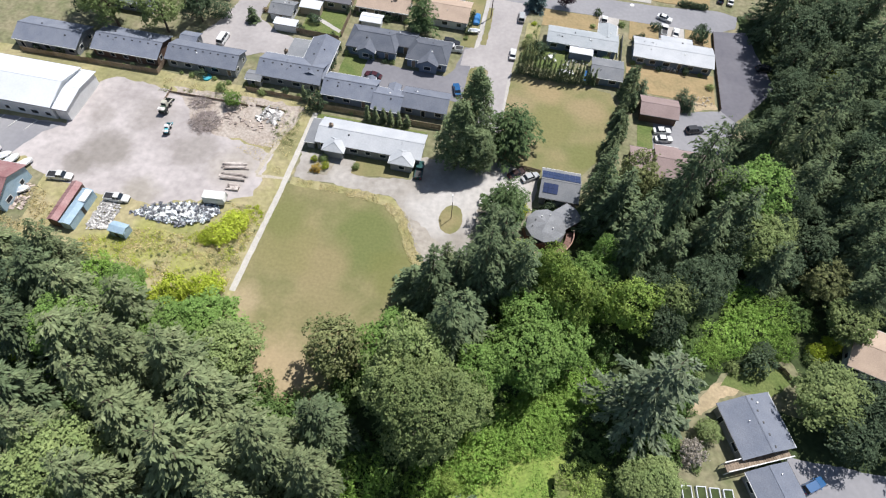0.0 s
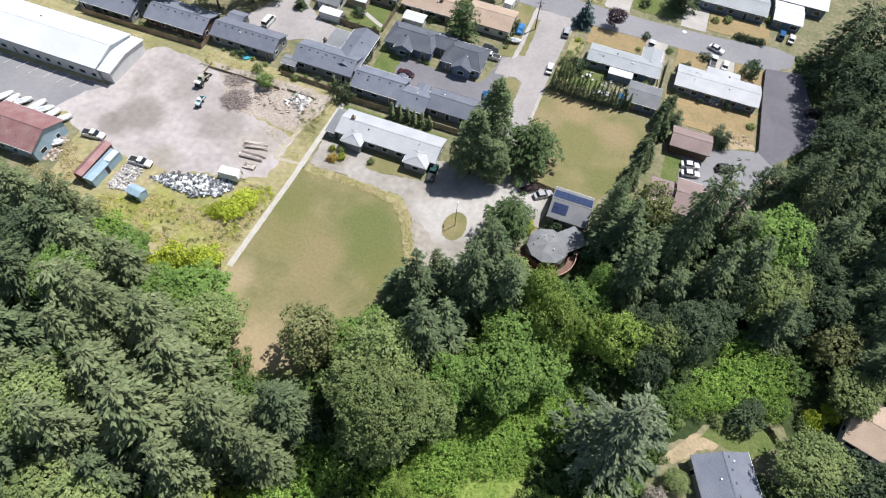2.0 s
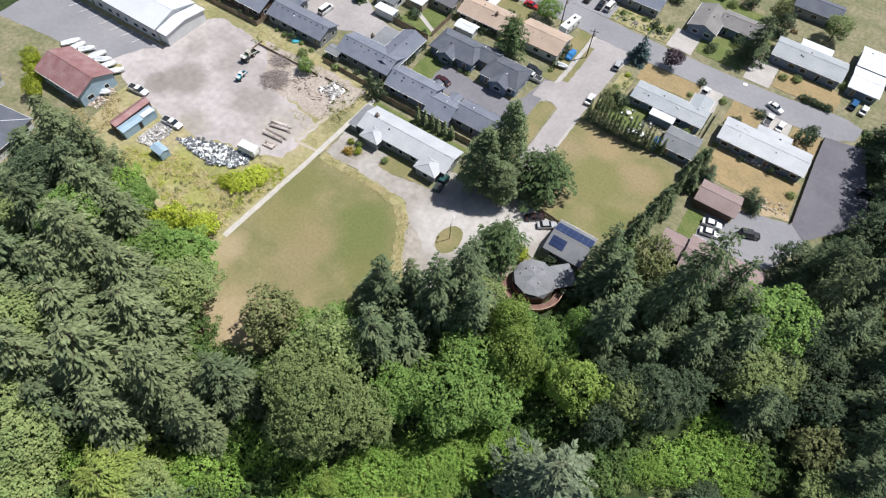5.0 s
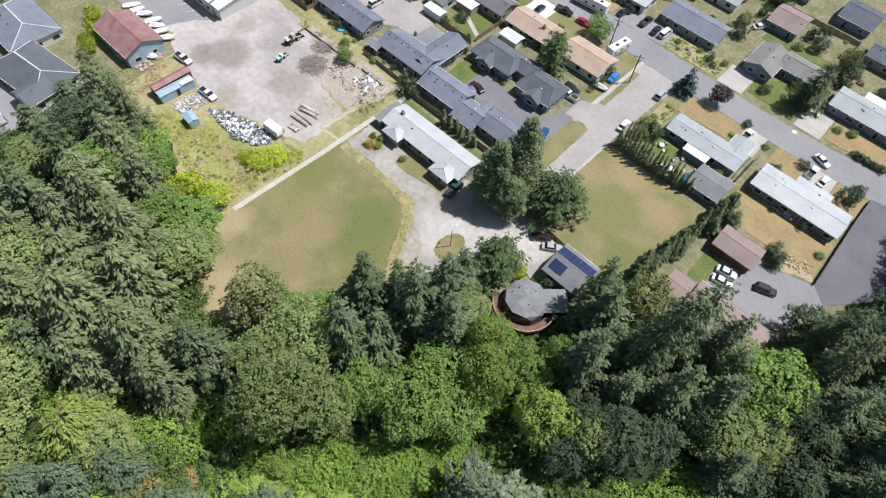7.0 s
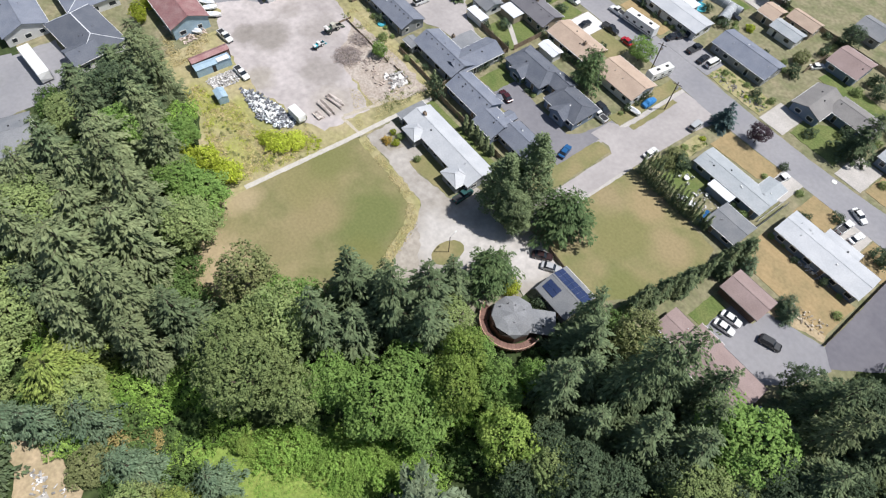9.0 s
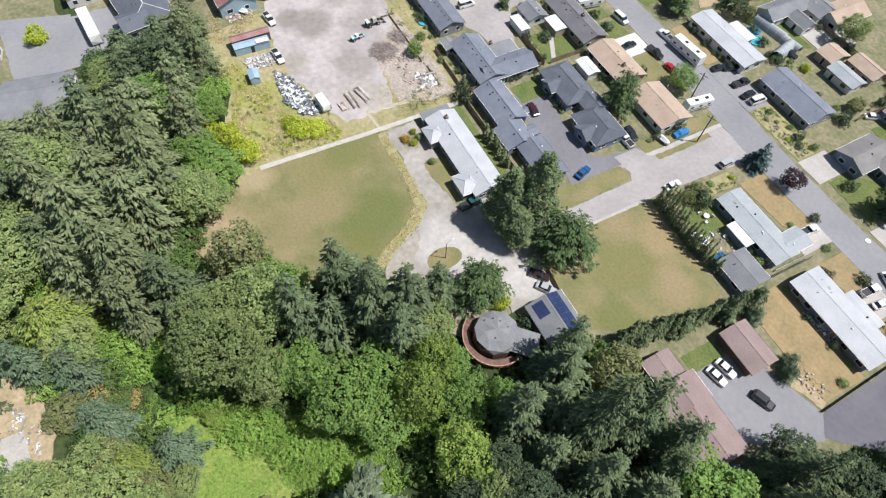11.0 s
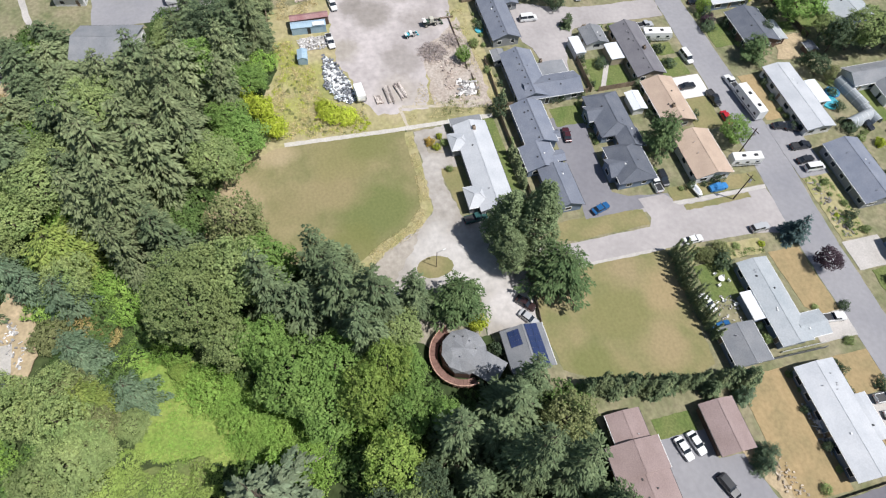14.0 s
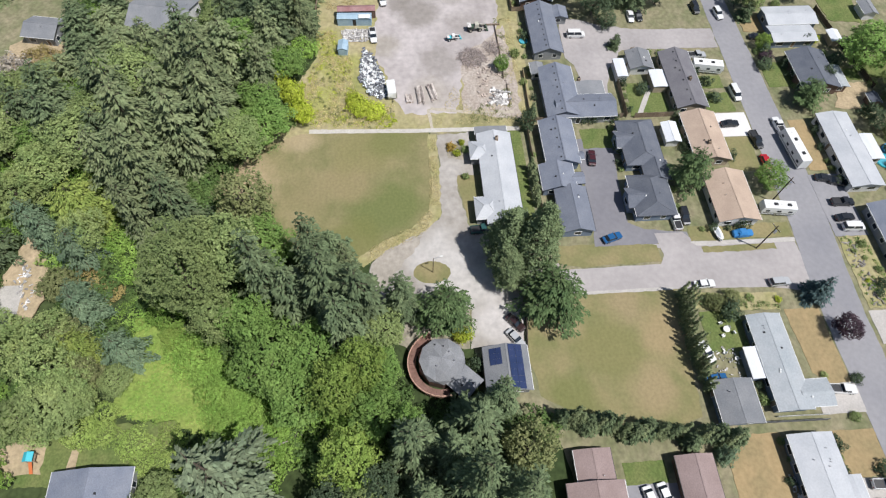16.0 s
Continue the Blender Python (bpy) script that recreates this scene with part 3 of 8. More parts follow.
for k in range(9):
    patch("bay_line", "faded white parking bay line", "road marking", [(-146 + 4.2 * k, 79.6), (-145.88 + 4.2 * k, 79.6), (-144.6 + 4.2 * k, 83.0), (-144.72 + 4.2 * k, 83.0)], M_line, 0.0, 9)


# ---------------------------------------------------------------- houses
def gable_roof(L, W, eave, rise, thick=0.18, hip=0.0):
    """Roof slab over a plan L by W, ridge along x; hip: how far the ridge stops short of each end."""
    a, b = L / 2, W / 2
    bm = bmesh.new()

    def shell(z0, z1):
        return [bm.verts.new(p) for p in ((-a, -b, z0), (a, -b, z0), (a, b, z0), (-a, b, z0), (-a + hip, 0, z1), (a - hip, 0, z1))]

    up, dn = shell(eave + thick, eave + rise + thick), shell(eave, eave + rise)
    for s, flip in ((up, False), (dn, True)):
        quads = [(s[0], s[1], s[5], s[4]), (s[2], s[3], s[4], s[5])]
        if hip:
            quads += [(s[1], s[2], s[5]), (s[3], s[0], s[4])]
        for q in quads:
            bm.faces.new(tuple(reversed(q)) if flip else q)
    rim = [(0, 1), (2, 3)] + ([(1, 2), (3, 0)] if hip else [(1, 5), (5, 2), (3, 4), (4, 0)])
    for i, j in rim:
        bm.faces.new((dn[i], dn[j], up[j], up[i]))
    bmesh.ops.recalc_face_normals(bm, faces=bm.faces)
    return bm


def body_mesh(L, W, eave, rise, gable, over):
    a, b = L / 2 - over, W / 2 - over
    bm = bmesh.new()
    h = eave + rise * over / (W / 2) - 0.02
    lo = [bm.verts.new(p) for p in ((-a, -b, -0.1), (a, -b, -0.1), (a, b, -0.1), (-a, b, -0.1))]
    hi = [bm.verts.new(p) for p in ((-a, -b, h), (a, -b, h), (a, b, h), (-a, b, h))]
    for i in range(4):
        bm.faces.new((lo[i], lo[(i + 1) % 4], hi[(i + 1) % 4], hi[i]))
    bm.faces.new(lo[::-1])
    if gable:
        t = [bm.verts.new((s * a, 0, eave + rise - 0.03)) for s in (-1, 1)]
        bm.faces.new((hi[1], hi[2], t[1]))
        bm.faces.new((hi[3], hi[0], t[0]))
        bm.faces.new((hi[0], hi[1], t[1], t[0]))
        bm.faces.new((hi[2], hi[3], t[0], t[1]))
    else:
        bm.faces.new(hi)
    bmesh.ops.recalc_face_normals(bm, faces=bm.faces)
    return bm


def block(parent, cx, cy, L, W, turn, eave, rise, roof_m, wall_m, hip=0.0, over=0.45, windows=True, vents=2, seed=0, row=0, cap=None):
    """One wing of a house: walls, roof with ridge and fascia, windows, a door and roof vents."""
    rng = random.Random(seed + int(cx * 7 + cy * 13))
    m = pose(cx, cy, 0, 0, 0, turn)

    def put(name, bm, material, owner=parent, label=""):
        if owner is parent:
            bm.transform(m)
        return part(name, bm, material, owner, label)

    put("wall", body_mesh(L, W, eave, rise, hip == 0, over), wall_m)
    roof = put("roof", gable_roof(L, W, eave, rise, 0.16, hip), roof_m)
    if rise > 0.4:
        put("ridge_cap", box(-L / 2 + hip, L / 2 - hip, -0.14, 0.14, eave + rise + 0.12, eave + rise + 0.19), cap or roof_m)
    if hip:
        for sx in (-1, 1):
            for sy in (-1, 1):
                put("hip_cap", rod((sx * (L / 2 - 0.1), sy * (W / 2 - 0.1), eave + 0.17), (sx * (L / 2 - hip), 0, eave + rise + 0.16), 0.1, 0.1, 5), cap or roof_m)
    for s in (-1, 1):
        y = s * W / 2
        put("gutter", box(-L / 2, L / 2, min(y, y + s * 0.1), max(y, y + s * 0.1), eave + 0.0, eave + 0.13), M_trim if rng.random() < 0.6 else M_dark)
    for k in range(vents):
        x, y = rng.uniform(-L * 0.4, L * 0.4), rng.choice((-1, 1)) * W * rng.uniform(0.1, 0.2)
        z = eave + rise * (1 - abs(y) / (W / 2)) + 0.1
        if hip and abs(x) > L / 2 - hip:
            continue
        if rng.random() < 0.5:
            put("roof_vent", box(x - 0.2, x + 0.2, y - 0.2, y + 0.2, z, z + 0.28, 0.04, 0.8), M_dark if rng.random() < 0.6 else M_trim)
        else:
            put("vent_pipe", rod((x, y, z - 0.1), (x, y, z + 0.45), 0.09), M_chrome)
    for k in range(row):
        x, y = -L * 0.42 + L * 0.84 * k / (row - 1), -W * 0.09
        z = eave + rise * (1 - abs(y) / (W / 2)) + 0.12
        put("roof_vent", box(x - 0.24, x + 0.24, y - 0.17, y + 0.17, z, z + 0.16, 0.03, 0.8), M_dark)
    if windows:
        ww, hw = 0.75, 0.55
        for s in (-1, 1):
            for axis, span, off in (("x", L - 2 * over, W / 2 - over), ("y", W - 2 * over, L / 2 - over)):
                count = max(1, int(span / 3.4))
                door = rng.randrange(count) if axis == "x" else -1
                for i in range(count):
                    c = -span / 2 + span * (i + 0.5) / count + rng.uniform(-0.3, 0.3)
                    w = ww * rng.uniform(0.7, 1.3)
                    z0, z1 = (0.05, 2.05) if i == door else (1.45 - hw, 1.45 + hw)
                    if i == door:
                        w = 0.46
                    d = s * off

                    def slab(bm, u0, u1, v0, v1, a, b):
                        lo, hi = sorted((d + s * a, d + s * b))
                        return add_box(bm, u0, u1, lo, hi, v0, v1) if axis == "x" else add_box(bm, lo, hi, u0, u1, v0, v1)

                    fr = bmesh.new()
                    for u0, u1, v0, v1 in ((c - w - 0.1, c - w, z0 - 0.1, z1 + 0.1), (c + w, c + w + 0.1, z0 - 0.1, z1 + 0.1), (c - w, c + w, z1, z1 + 0.1), (c - w, c + w, z0 - 0.1, z0)):
                        slab(fr, u0, u1, v0, v1, -0.02, 0.06)
                    win = put("door" if i == door else "window", fr, M_trim)
                    pn = slab(bmesh.new(), c - w, c + w, z0, z1, -0.02, 0.02)
                    pn.transform(m)
                    part("door_leaf" if i == door else "pane", pn, M_wood if i == door and rng.random() < 0.5 else M_glass, win)
    return roof


def house(label, blocks, roof_m, wall_m, name="house", category="house", chimney=None):
    x, y = blocks[0][0], blocks[0][1]
    h = thing(name, label, category, Matrix.Identity(4))
    for i, b in enumerate(blocks):
        cx, cy, L, W, turn, eave, rise = b[:7]
        opt = b[7] if len(b) > 7 else {}
        block(h, cx, cy, L, W, turn, eave + 0.013 * i, rise, opt.get("roof", roof_m), opt.get("wall", wall_m), opt.get("hip", 0.0), opt.get("over", 0.45), opt.get("windows", True), opt.get("vents", 3), i, opt.get("row", 0), opt.get("cap"))
    if chimney:
        x, y, z = chimney
        c = part("chimney", box(x - 0.45, x + 0.45, y - 0.35, y + 0.35, z - 1.6, z, 0.04), M_wood, h, "dark chimney stack")
        part("flue", rod((x, y, z - 0.05), (x, y, z + 0.4), 0.16), M_dark, c)
    return h


house("long white duplex with pale metal roof and two porches",
      [(-30.2, 94.0, 26.0, 8.4, 0, 2.7, 1.3, {"vents": 2}), (-38.2, 90.2, 5.0, 5.4, 90, 2.62, 1.15, {"hip": 2.0, "windows": False, "vents": 0}), (-21.6, 90.0, 5.2, 6.0, 90, 2.62, 1.15, {"hip": 2.0, "vents": 0}),
       (-44.4, 93.6, 2.6, 8.0, 0, 2.3, 0.12, {"roof": M_roof_grey, "vents": 0, "windows": False})], M_roof_white, M_wall_grey, chimney=(-40.2, 94.4, 4.9))
house("slate-roofed blue-grey row house in three stepped sections", [(-39.8, 109.9, 13.8, 8.4, 0, 2.6, 1.8, {"vents": 1, "row": 5}), (-29.4, 107.8, 7.6, 8.2, 0, 2.5, 1.7, {"vents": 2}), (-20.2, 110.0, 12.2, 7.6, 0, 2.45, 1.6, {"vents": 2}), (-29.0, 112.6, 3.0, 3.4, 90, 2.2, 0.7, {"vents": 0, "windows": False}), (-35.6, 114.0, 2.6, 2.4, 90, 2.2, 0.6, {"vents": 0, "windows": False})], M_roof_slate, M_wall_blue)
house("L-shaped dark grey bungalow with a lighter porch roof", [(-56.2, 112.8, 17.2, 9.0, 0, 2.7, 1.8, {"vents": 2, "row": 7}), (-51.0, 118.4, 15.5, 7.6, 90, 2.7, 1.6, {"vents": 4}), (-57.2, 121.0, 5.0, 7.5, 0, 2.4, 0.3, {"roof": M_roof_grey, "vents": 0, "windows": False}),
       (-65.0, 108.4, 4.4, 3.6, 0, 2.2, 0.5, {"roof": M_roof_grey, "vents": 0})], M_roof_slate, M_wall_grey, chimney=(-60.0, 118.6, 3.4))
house("long dark grey bungalow beside the junk yard", [(-79.8, 112.4, 19.4, 8.2, 0, 2.6, 1.7, {"vents": 1, "row": 9}), (-86.5, 117.8, 5.0, 5.0, 0, 2.4, 0.8, {"vents": 0})], M_roof_slate, M_wall_grey)
house("dark grey bungalow shaded by tall trees", [(-100.2, 112.2, 18.5, 9.5, 0, 2.6, 1.7, {"row": 8})], M_roof_slate, M_wall_brown)
house("dark grey bungalow behind the white building", [(-121.5, 110.8, 18.0, 9.5, 0, 2.6, 1.7)], M_roof_slate, M_wall_grey)
house("small grey cottage with a white carport", [(-67.0, 136.6, 7.0, 6.6, 0, 2.3, 1.2), (-64.4, 130.9, 6.6, 3.0, 0, 2.2, 0.15, {"roof": M_roof_bright, "windows": False, "vents": 0, "over": 0.2})], M_roof_grey, M_wall_white)
house("brownish grey bungalow with a white carport", [(-59.2, 146.3, 20.4, 8.4, 0, 2.6, 1.6, {"vents": 2, "row": 6}), (-60.0, 140.2, 6.2, 4.0, 0, 2.3, 0.15, {"roof": M_roof_bright, "windows": False, "vents": 0, "over": 0.2})],
      mat("warm_grey_shingle", (0.158, 0.152, 0.168), (0.200, 0.194, 0.206), 0.3, 5, 0.9, 0.3, grain=0.16), M_wall_tan, chimney=(-57.6, 147.2, 4.9))
house("tan-roofed bungalow with a white garden shed", [(-39.8, 146.6, 15.4, 9.0, 0, 2.6, 1.5, {"vents": 3}), (-41.8, 138.6, 6.4, 3.8, 0, 2.2, 0.5, {"roof": M_roof_bright, "wall": M_wall_white, "windows": False, "vents": 0})], M_roof_tan, M_wall_tan, chimney=(-36.5, 146.0, 4.8))
house("tan-roofed bungalow beside the side street", [(-21.8, 147.4, 14.0, 10.0, 0, 2.6, 1.6, {"vents": 2})], M_roof_tan, M_wall_white)
house("dark grey row house with front gables", [(-38.6, 129.6, 14.0, 9.4, 0, 2.7, 1.9, {"vents": 3, "hip": 2.5}), (-30.0, 131.6, 6.0, 6.4, 0, 2.5, 1.5, {"vents": 1}), (-23.0, 128.6, 11.5, 9.6, 0, 2.7, 1.9, {"vents": 2, "hip": 2.5}), (-39.6, 126.4, 5.6, 5.2, 90, 2.66, 1.35, {"vents": 0}), (-22.4, 125.4, 5.8, 5.6, 90, 2.66, 1.4, {"vents": 0})], M_roof_char, M_wall_blue)
house("long pale-roofed mobile home with a white awning", [(17.8, 144.4, 20.0, 7.2, 0, 2.6, 0.75, {"vents": 6}), (24.6, 149.4, 6.4, 5.4, 90, 2.5, 0.6, {"vents": 1}), (17.8, 139.6, 6.6, 2.9, 0, 2.3, 0.1, {"roof": M_roof_bright, "windows": False, "vents": 0, "over": 0.25})], M_roof_pale, M_wall_blue)
house("grey garden workshop with a shallow roof", [(25.2, 133.5, 8.8, 8.2, 0, 2.4, 0.9, {"vents": 2})], M_roof_grey, M_wall_blue, "workshop", "outbuilding")
house("long white-roofed house with a wide front wing", [(43.2, 144.9, 22.4, 8.8, 0, 2.7, 0.9, {"vents": 6}), (44.2, 149.8, 9.0, 3.6, 0, 2.6, 0.3, {"vents": 1, "windows": False})], M_roof_white, M_wall_blue)
house("brown-roofed garage with brown walls", [(39.2, 121.9, 10.0, 7.2, 0, 2.6, 1.1, {"vents": 0, "windows": False})], M_roof_brown, M_wall_brown, "garage", "garage")
house("long brown-roofed building beside the forest", [(40.6, 102.8, 6.0, 10.6, 0, 3.1, 1.45, {"vents": 0}), (49.0, 102.7, 11.2, 10.4, 0, 2.8, 1.3, {"vents": 1, "row": 4}), (34.8, 103.4, 5.8, 7.0, 0, 2.4, 0.8, {"vents": 1})], M_roof_brown, M_wall_brown)
house("big white-roofed commercial hall with an end canopy", [(-129.0, 91.2, 46.0, 14.5, 0, 4.4, 1.9, {"vents": 1, "over": 0.6}), (-104.6, 91.6, 4.0, 14.2, 0, 3.6, 0.9, {"vents": 0, "windows": False})], M_roof_bright, M_wall_white, "commercial_hall", "commercial building")
house("barn with a rusty red metal roof and blue walls", [(-110.6, 62.0, 16.5, 11.0, 0, 3.6, 2.3, {"vents": 0})], M_roof_red, M_blue_metal, "barn", "barn")
house("slate-roofed house with white trim", [(-114.6, 38.2, 19.5, 13.0, 8, 3.0, 2.8, {"hip": 4.5, "vents": 3, "cap": M_roof_bright}), (-107.5, 35.0, 8.0, 8.0, 98, 3.0, 2.0, {"vents": 1})], M_roof_char, M_wall_white)
house("large slate-roofed house beside the yard hedge", [(-134.0, 44.0, 20.0, 14.0, 0, 3.0, 2.4, {"hip": 5.0, "vents": 3, "cap": M_roof_bright})], M_roof_slate, M_wall_white)
house("white-roofed house with a low rear wing", [(-82.4, 184.2, 15.0, 7.6, 90, 2.7, 0.6, {"vents": 2}), (-75.2, 182.5, 13.0, 6.5, 90, 2.5, 0.5, {"vents": 1})], M_roof_white, M_wall_blue)
house("dark grey house with a paler lean-to", [(-61.0, 182.8, 14.0, 10.5, 0, 2.7, 1.7, {"vents": 2}), (-58.5, 188.8, 8.0, 4.0, 0, 2.3, 0.4, {"roof": M_roof_pale, "vents": 0})], M_roof_char, M_wall_brown)
house("long pale-roofed mobile home with a rear annex", [(-34.0, 181.4, 23.0, 8.4, 0, 2.7, 0.8, {"vents": 2}), (-34.5, 187.2, 8.0, 4.0, 0, 2.5, 0.2, {"roof": M_roof_bright, "vents": 0})], M_roof_white, M_wall_white)
house("dark grey bungalow behind a planted garden", [(-8.6, 183.6, 18.5, 10.0, 0, 2.7, 1.7, {"vents": 4})], M_roof_slate, M_wall_grey)
house("grey-roofed house with a gabled garage wing", [(14.0, 184.6, 12.5, 8.8, 90, 2.7, 1.6, {"vents": 2, "wall": M_wall_blue}), (23.5, 188.4, 13.0, 8.4, 0, 2.6, 1.4, {"vents": 2})], mat("taupe_shingle", (0.21, 0.20, 0.195), (0.26, 0.25, 0.24), 0.3, 5, 0.9, 0.3, grain=0.16), M_wall_blue)
house("pale blue-grey long bungalow", [(44.0, 185.6, 20.0, 9.6, 0, 2.7, 1.3, {"vents": 3}), (44.5, 192.0, 9.0, 4.0, 0, 2.4, 0.3, {"roof": M_roof_bright, "vents": 0})], M_roof_pale, M_wall_blue)
house("small taupe-roofed house with blue walls", [(10.4, 206.0, 10.0, 11.0, 0, 2.7, 1.7, {"vents": 1})], M_roof_brown, M_wall_blue)
house("dark grey house at the back of a yard", [(25.0, 225.0, 11.0, 12.0, 0, 2.7, 1.7, {"vents": 1})], M_roof_char, M_wall_blue)
house("grey bungalow with a white-railed deck", [(56.4, 41.7, 10.6, 10.8, 113.5, 2.9, 1.3, {"vents": 2, "row": 5}), (59.6, 30.2, 9.4, 8.6, 114, 2.7, 1.1, {"vents": 2})], M_roof_slate, M_wall_grey)
house("low grey house behind forest trees", [(-89.6, 8.4, 16.5, 13.5, 79.5, 3.0, 2.2, {"vents": 2})], M_roof_grey, M_wall_white)
house("small pale grey house beyond the forest", [(-85.4, -22.0, 9.2, 8.0, 79.5, 2.7, 1.5, {"vents": 1})], M_roof_grey, M_wall_grey)
house("white flat-roofed outbuilding beside an asphalt drive", [(-112.5, -2.4, 9.0, 5.0, 79.5, 3.0, 0.4, {"vents": 0})], M_roof_bright, M_wall_white, "outbuilding", "outbuilding")
house("slate-roofed house beyond the white trailer", [(-130.0, 26.0, 14.0, 12.0, 0, 3.0, 2.2, {"vents": 2})], M_roof_slate, M_wall_white)
house("grey gabled house with several wings", [(-37.0, 206.8, 17.0, 7.0, 90, 2.8, 1.7, {"vents": 2}), (-34.6, 216.5, 12.0, 9.0, 0, 2.8, 2.0, {"vents": 1}), (-30.4, 207.4, 7.0, 5.6, 0, 2.6, 1.4, {"vents": 1})], M_roof_grey, M_wall_white)
house("small white-roofed shed beside a long fence", [(-74.2, 194.8, 4.8, 3.2, 0, 2.2, 0.4, {"vents": 0, "windows": False})], M_roof_bright, M_wall_tan, "shed", "shed")
house("grey garden shed on a back lawn", [(-85.4, 209.6, 6.0, 4.4, 0, 2.2, 0.8, {"vents": 0, "windows": False})], M_roof_grey, M_wall_white, "shed", "shed")
house("blue-grey roofed house behind tall trees", [(-63.5, 215.0, 11.0, 13.0, 0, 2.8, 1.6, {"vents": 1})], M_roof_pale, M_wall_blue)
house("small dark garden shed", [(-50.6, 195.8, 3.6, 3.2, 0, 2.1, 0.7, {"vents": 0, "windows": False})], M_roof_char, M_wall_brown, "shed", "shed")
house("small tan-roofed outbuilding in a back yard", [(-16.4, 205.4, 6.0, 7.5, 0, 2.5, 1.2, {"vents": 0})], M_roof_tan, M_wall_tan, "outbuilding", "outbuilding")
house("pale-roofed bungalow behind the dark one", [(-8.4, 202.0, 9.5, 5.8, 0, 2.5, 0.9, {"vents": 1})], M_roof_pale, M_wall_white)
house("tan-roofed house in the second row", [(-8.0, 210.0, 9.4, 6.6, 0, 2.6, 1.4, {"vents": 1})], M_roof_tan, M_wall_tan)
house("grey house at the far yards", [(6.0, 225.0, 9.0, 9.0, 0, 2.7, 1.6, {"vents": 1})], M_roof_grey, M_wall_grey)
house("bright white-roofed house with a lower front wing", [(63.5, 196.0, 15.5, 10.0, 0, 2.9, 0.8, {"vents": 1}), (60.0, 186.0, 8.6, 10.5, 0, 2.6, 0.6, {"vents": 0})], M_roof_bright, M_wall_blue)
house("grey house in the third row", [(40.0, 212.0, 14.0, 9.0, 0, 2.7, 1.6, {"vents": 1})], M_roof_char, M_wall_grey)
house("tan-roofed house in the third row", [(-28.0, 222.0, 14.0, 9.0, 90, 2.7, 1.6, {"vents": 1})], M_roof_tan, M_wall_white)
house("grey house across the upper lane", [(-104.0, 150.0, 10.0, 14.0, 0, 2.7, 1.6, {"vents": 1})], M_roof_slate, M_wall_white)
house("pale-roofed house across the upper lane", [(-106.0, 182.0, 14.0, 10.0, 0, 2.7, 1.2, {"vents": 1})], M_roof_pale, M_wall_white)
house("dark grey house across the upper lane", [(-108.0, 132.0, 12.0, 10.0, 0, 2.7, 1.6, {"vents": 1})], M_roof_slate, M_wall_grey)
house("tan-roofed house among trees", [(83.0, 61.5, 12.0, 11.0, -15, 2.8, 1.6, {"vents": 1})], M_roof_tan, M_wall_white)
house("grey bungalow at the forest edge", [(35.5, 14.8, 12.5, 14.0, 0, 2.8, 1.8, {"vents": 2})], M_roof_slate, M_wall_grey)


# rail wood coloured paler to imitate sunlight on it
M_deckrail = mat('sunlit_cedar_rail', (0.52, 0.33, 0.25), (0.44, 0.27, 0.20), 0.6, 4, 0.8, 0.1, grain=0.15)


# deck boards coloured darker in place of the shade lying on them
M_deckfloor = mat('shade_darkened_deck', (0.16, 0.09, 0.07), (0.22, 0.13, 0.105), 0.6, 4, 0.8, 0.1, vary=0.15, grain=0.2)


# dome house with its curved deck, and the solar garage
M_dome = mat("weathered_dome_shingle", (0.205, 0.212, 0.226), (0.262, 0.266, 0.275), 0.4, 5, 0.9, 0.3, vary=0.16, grain=0.2)


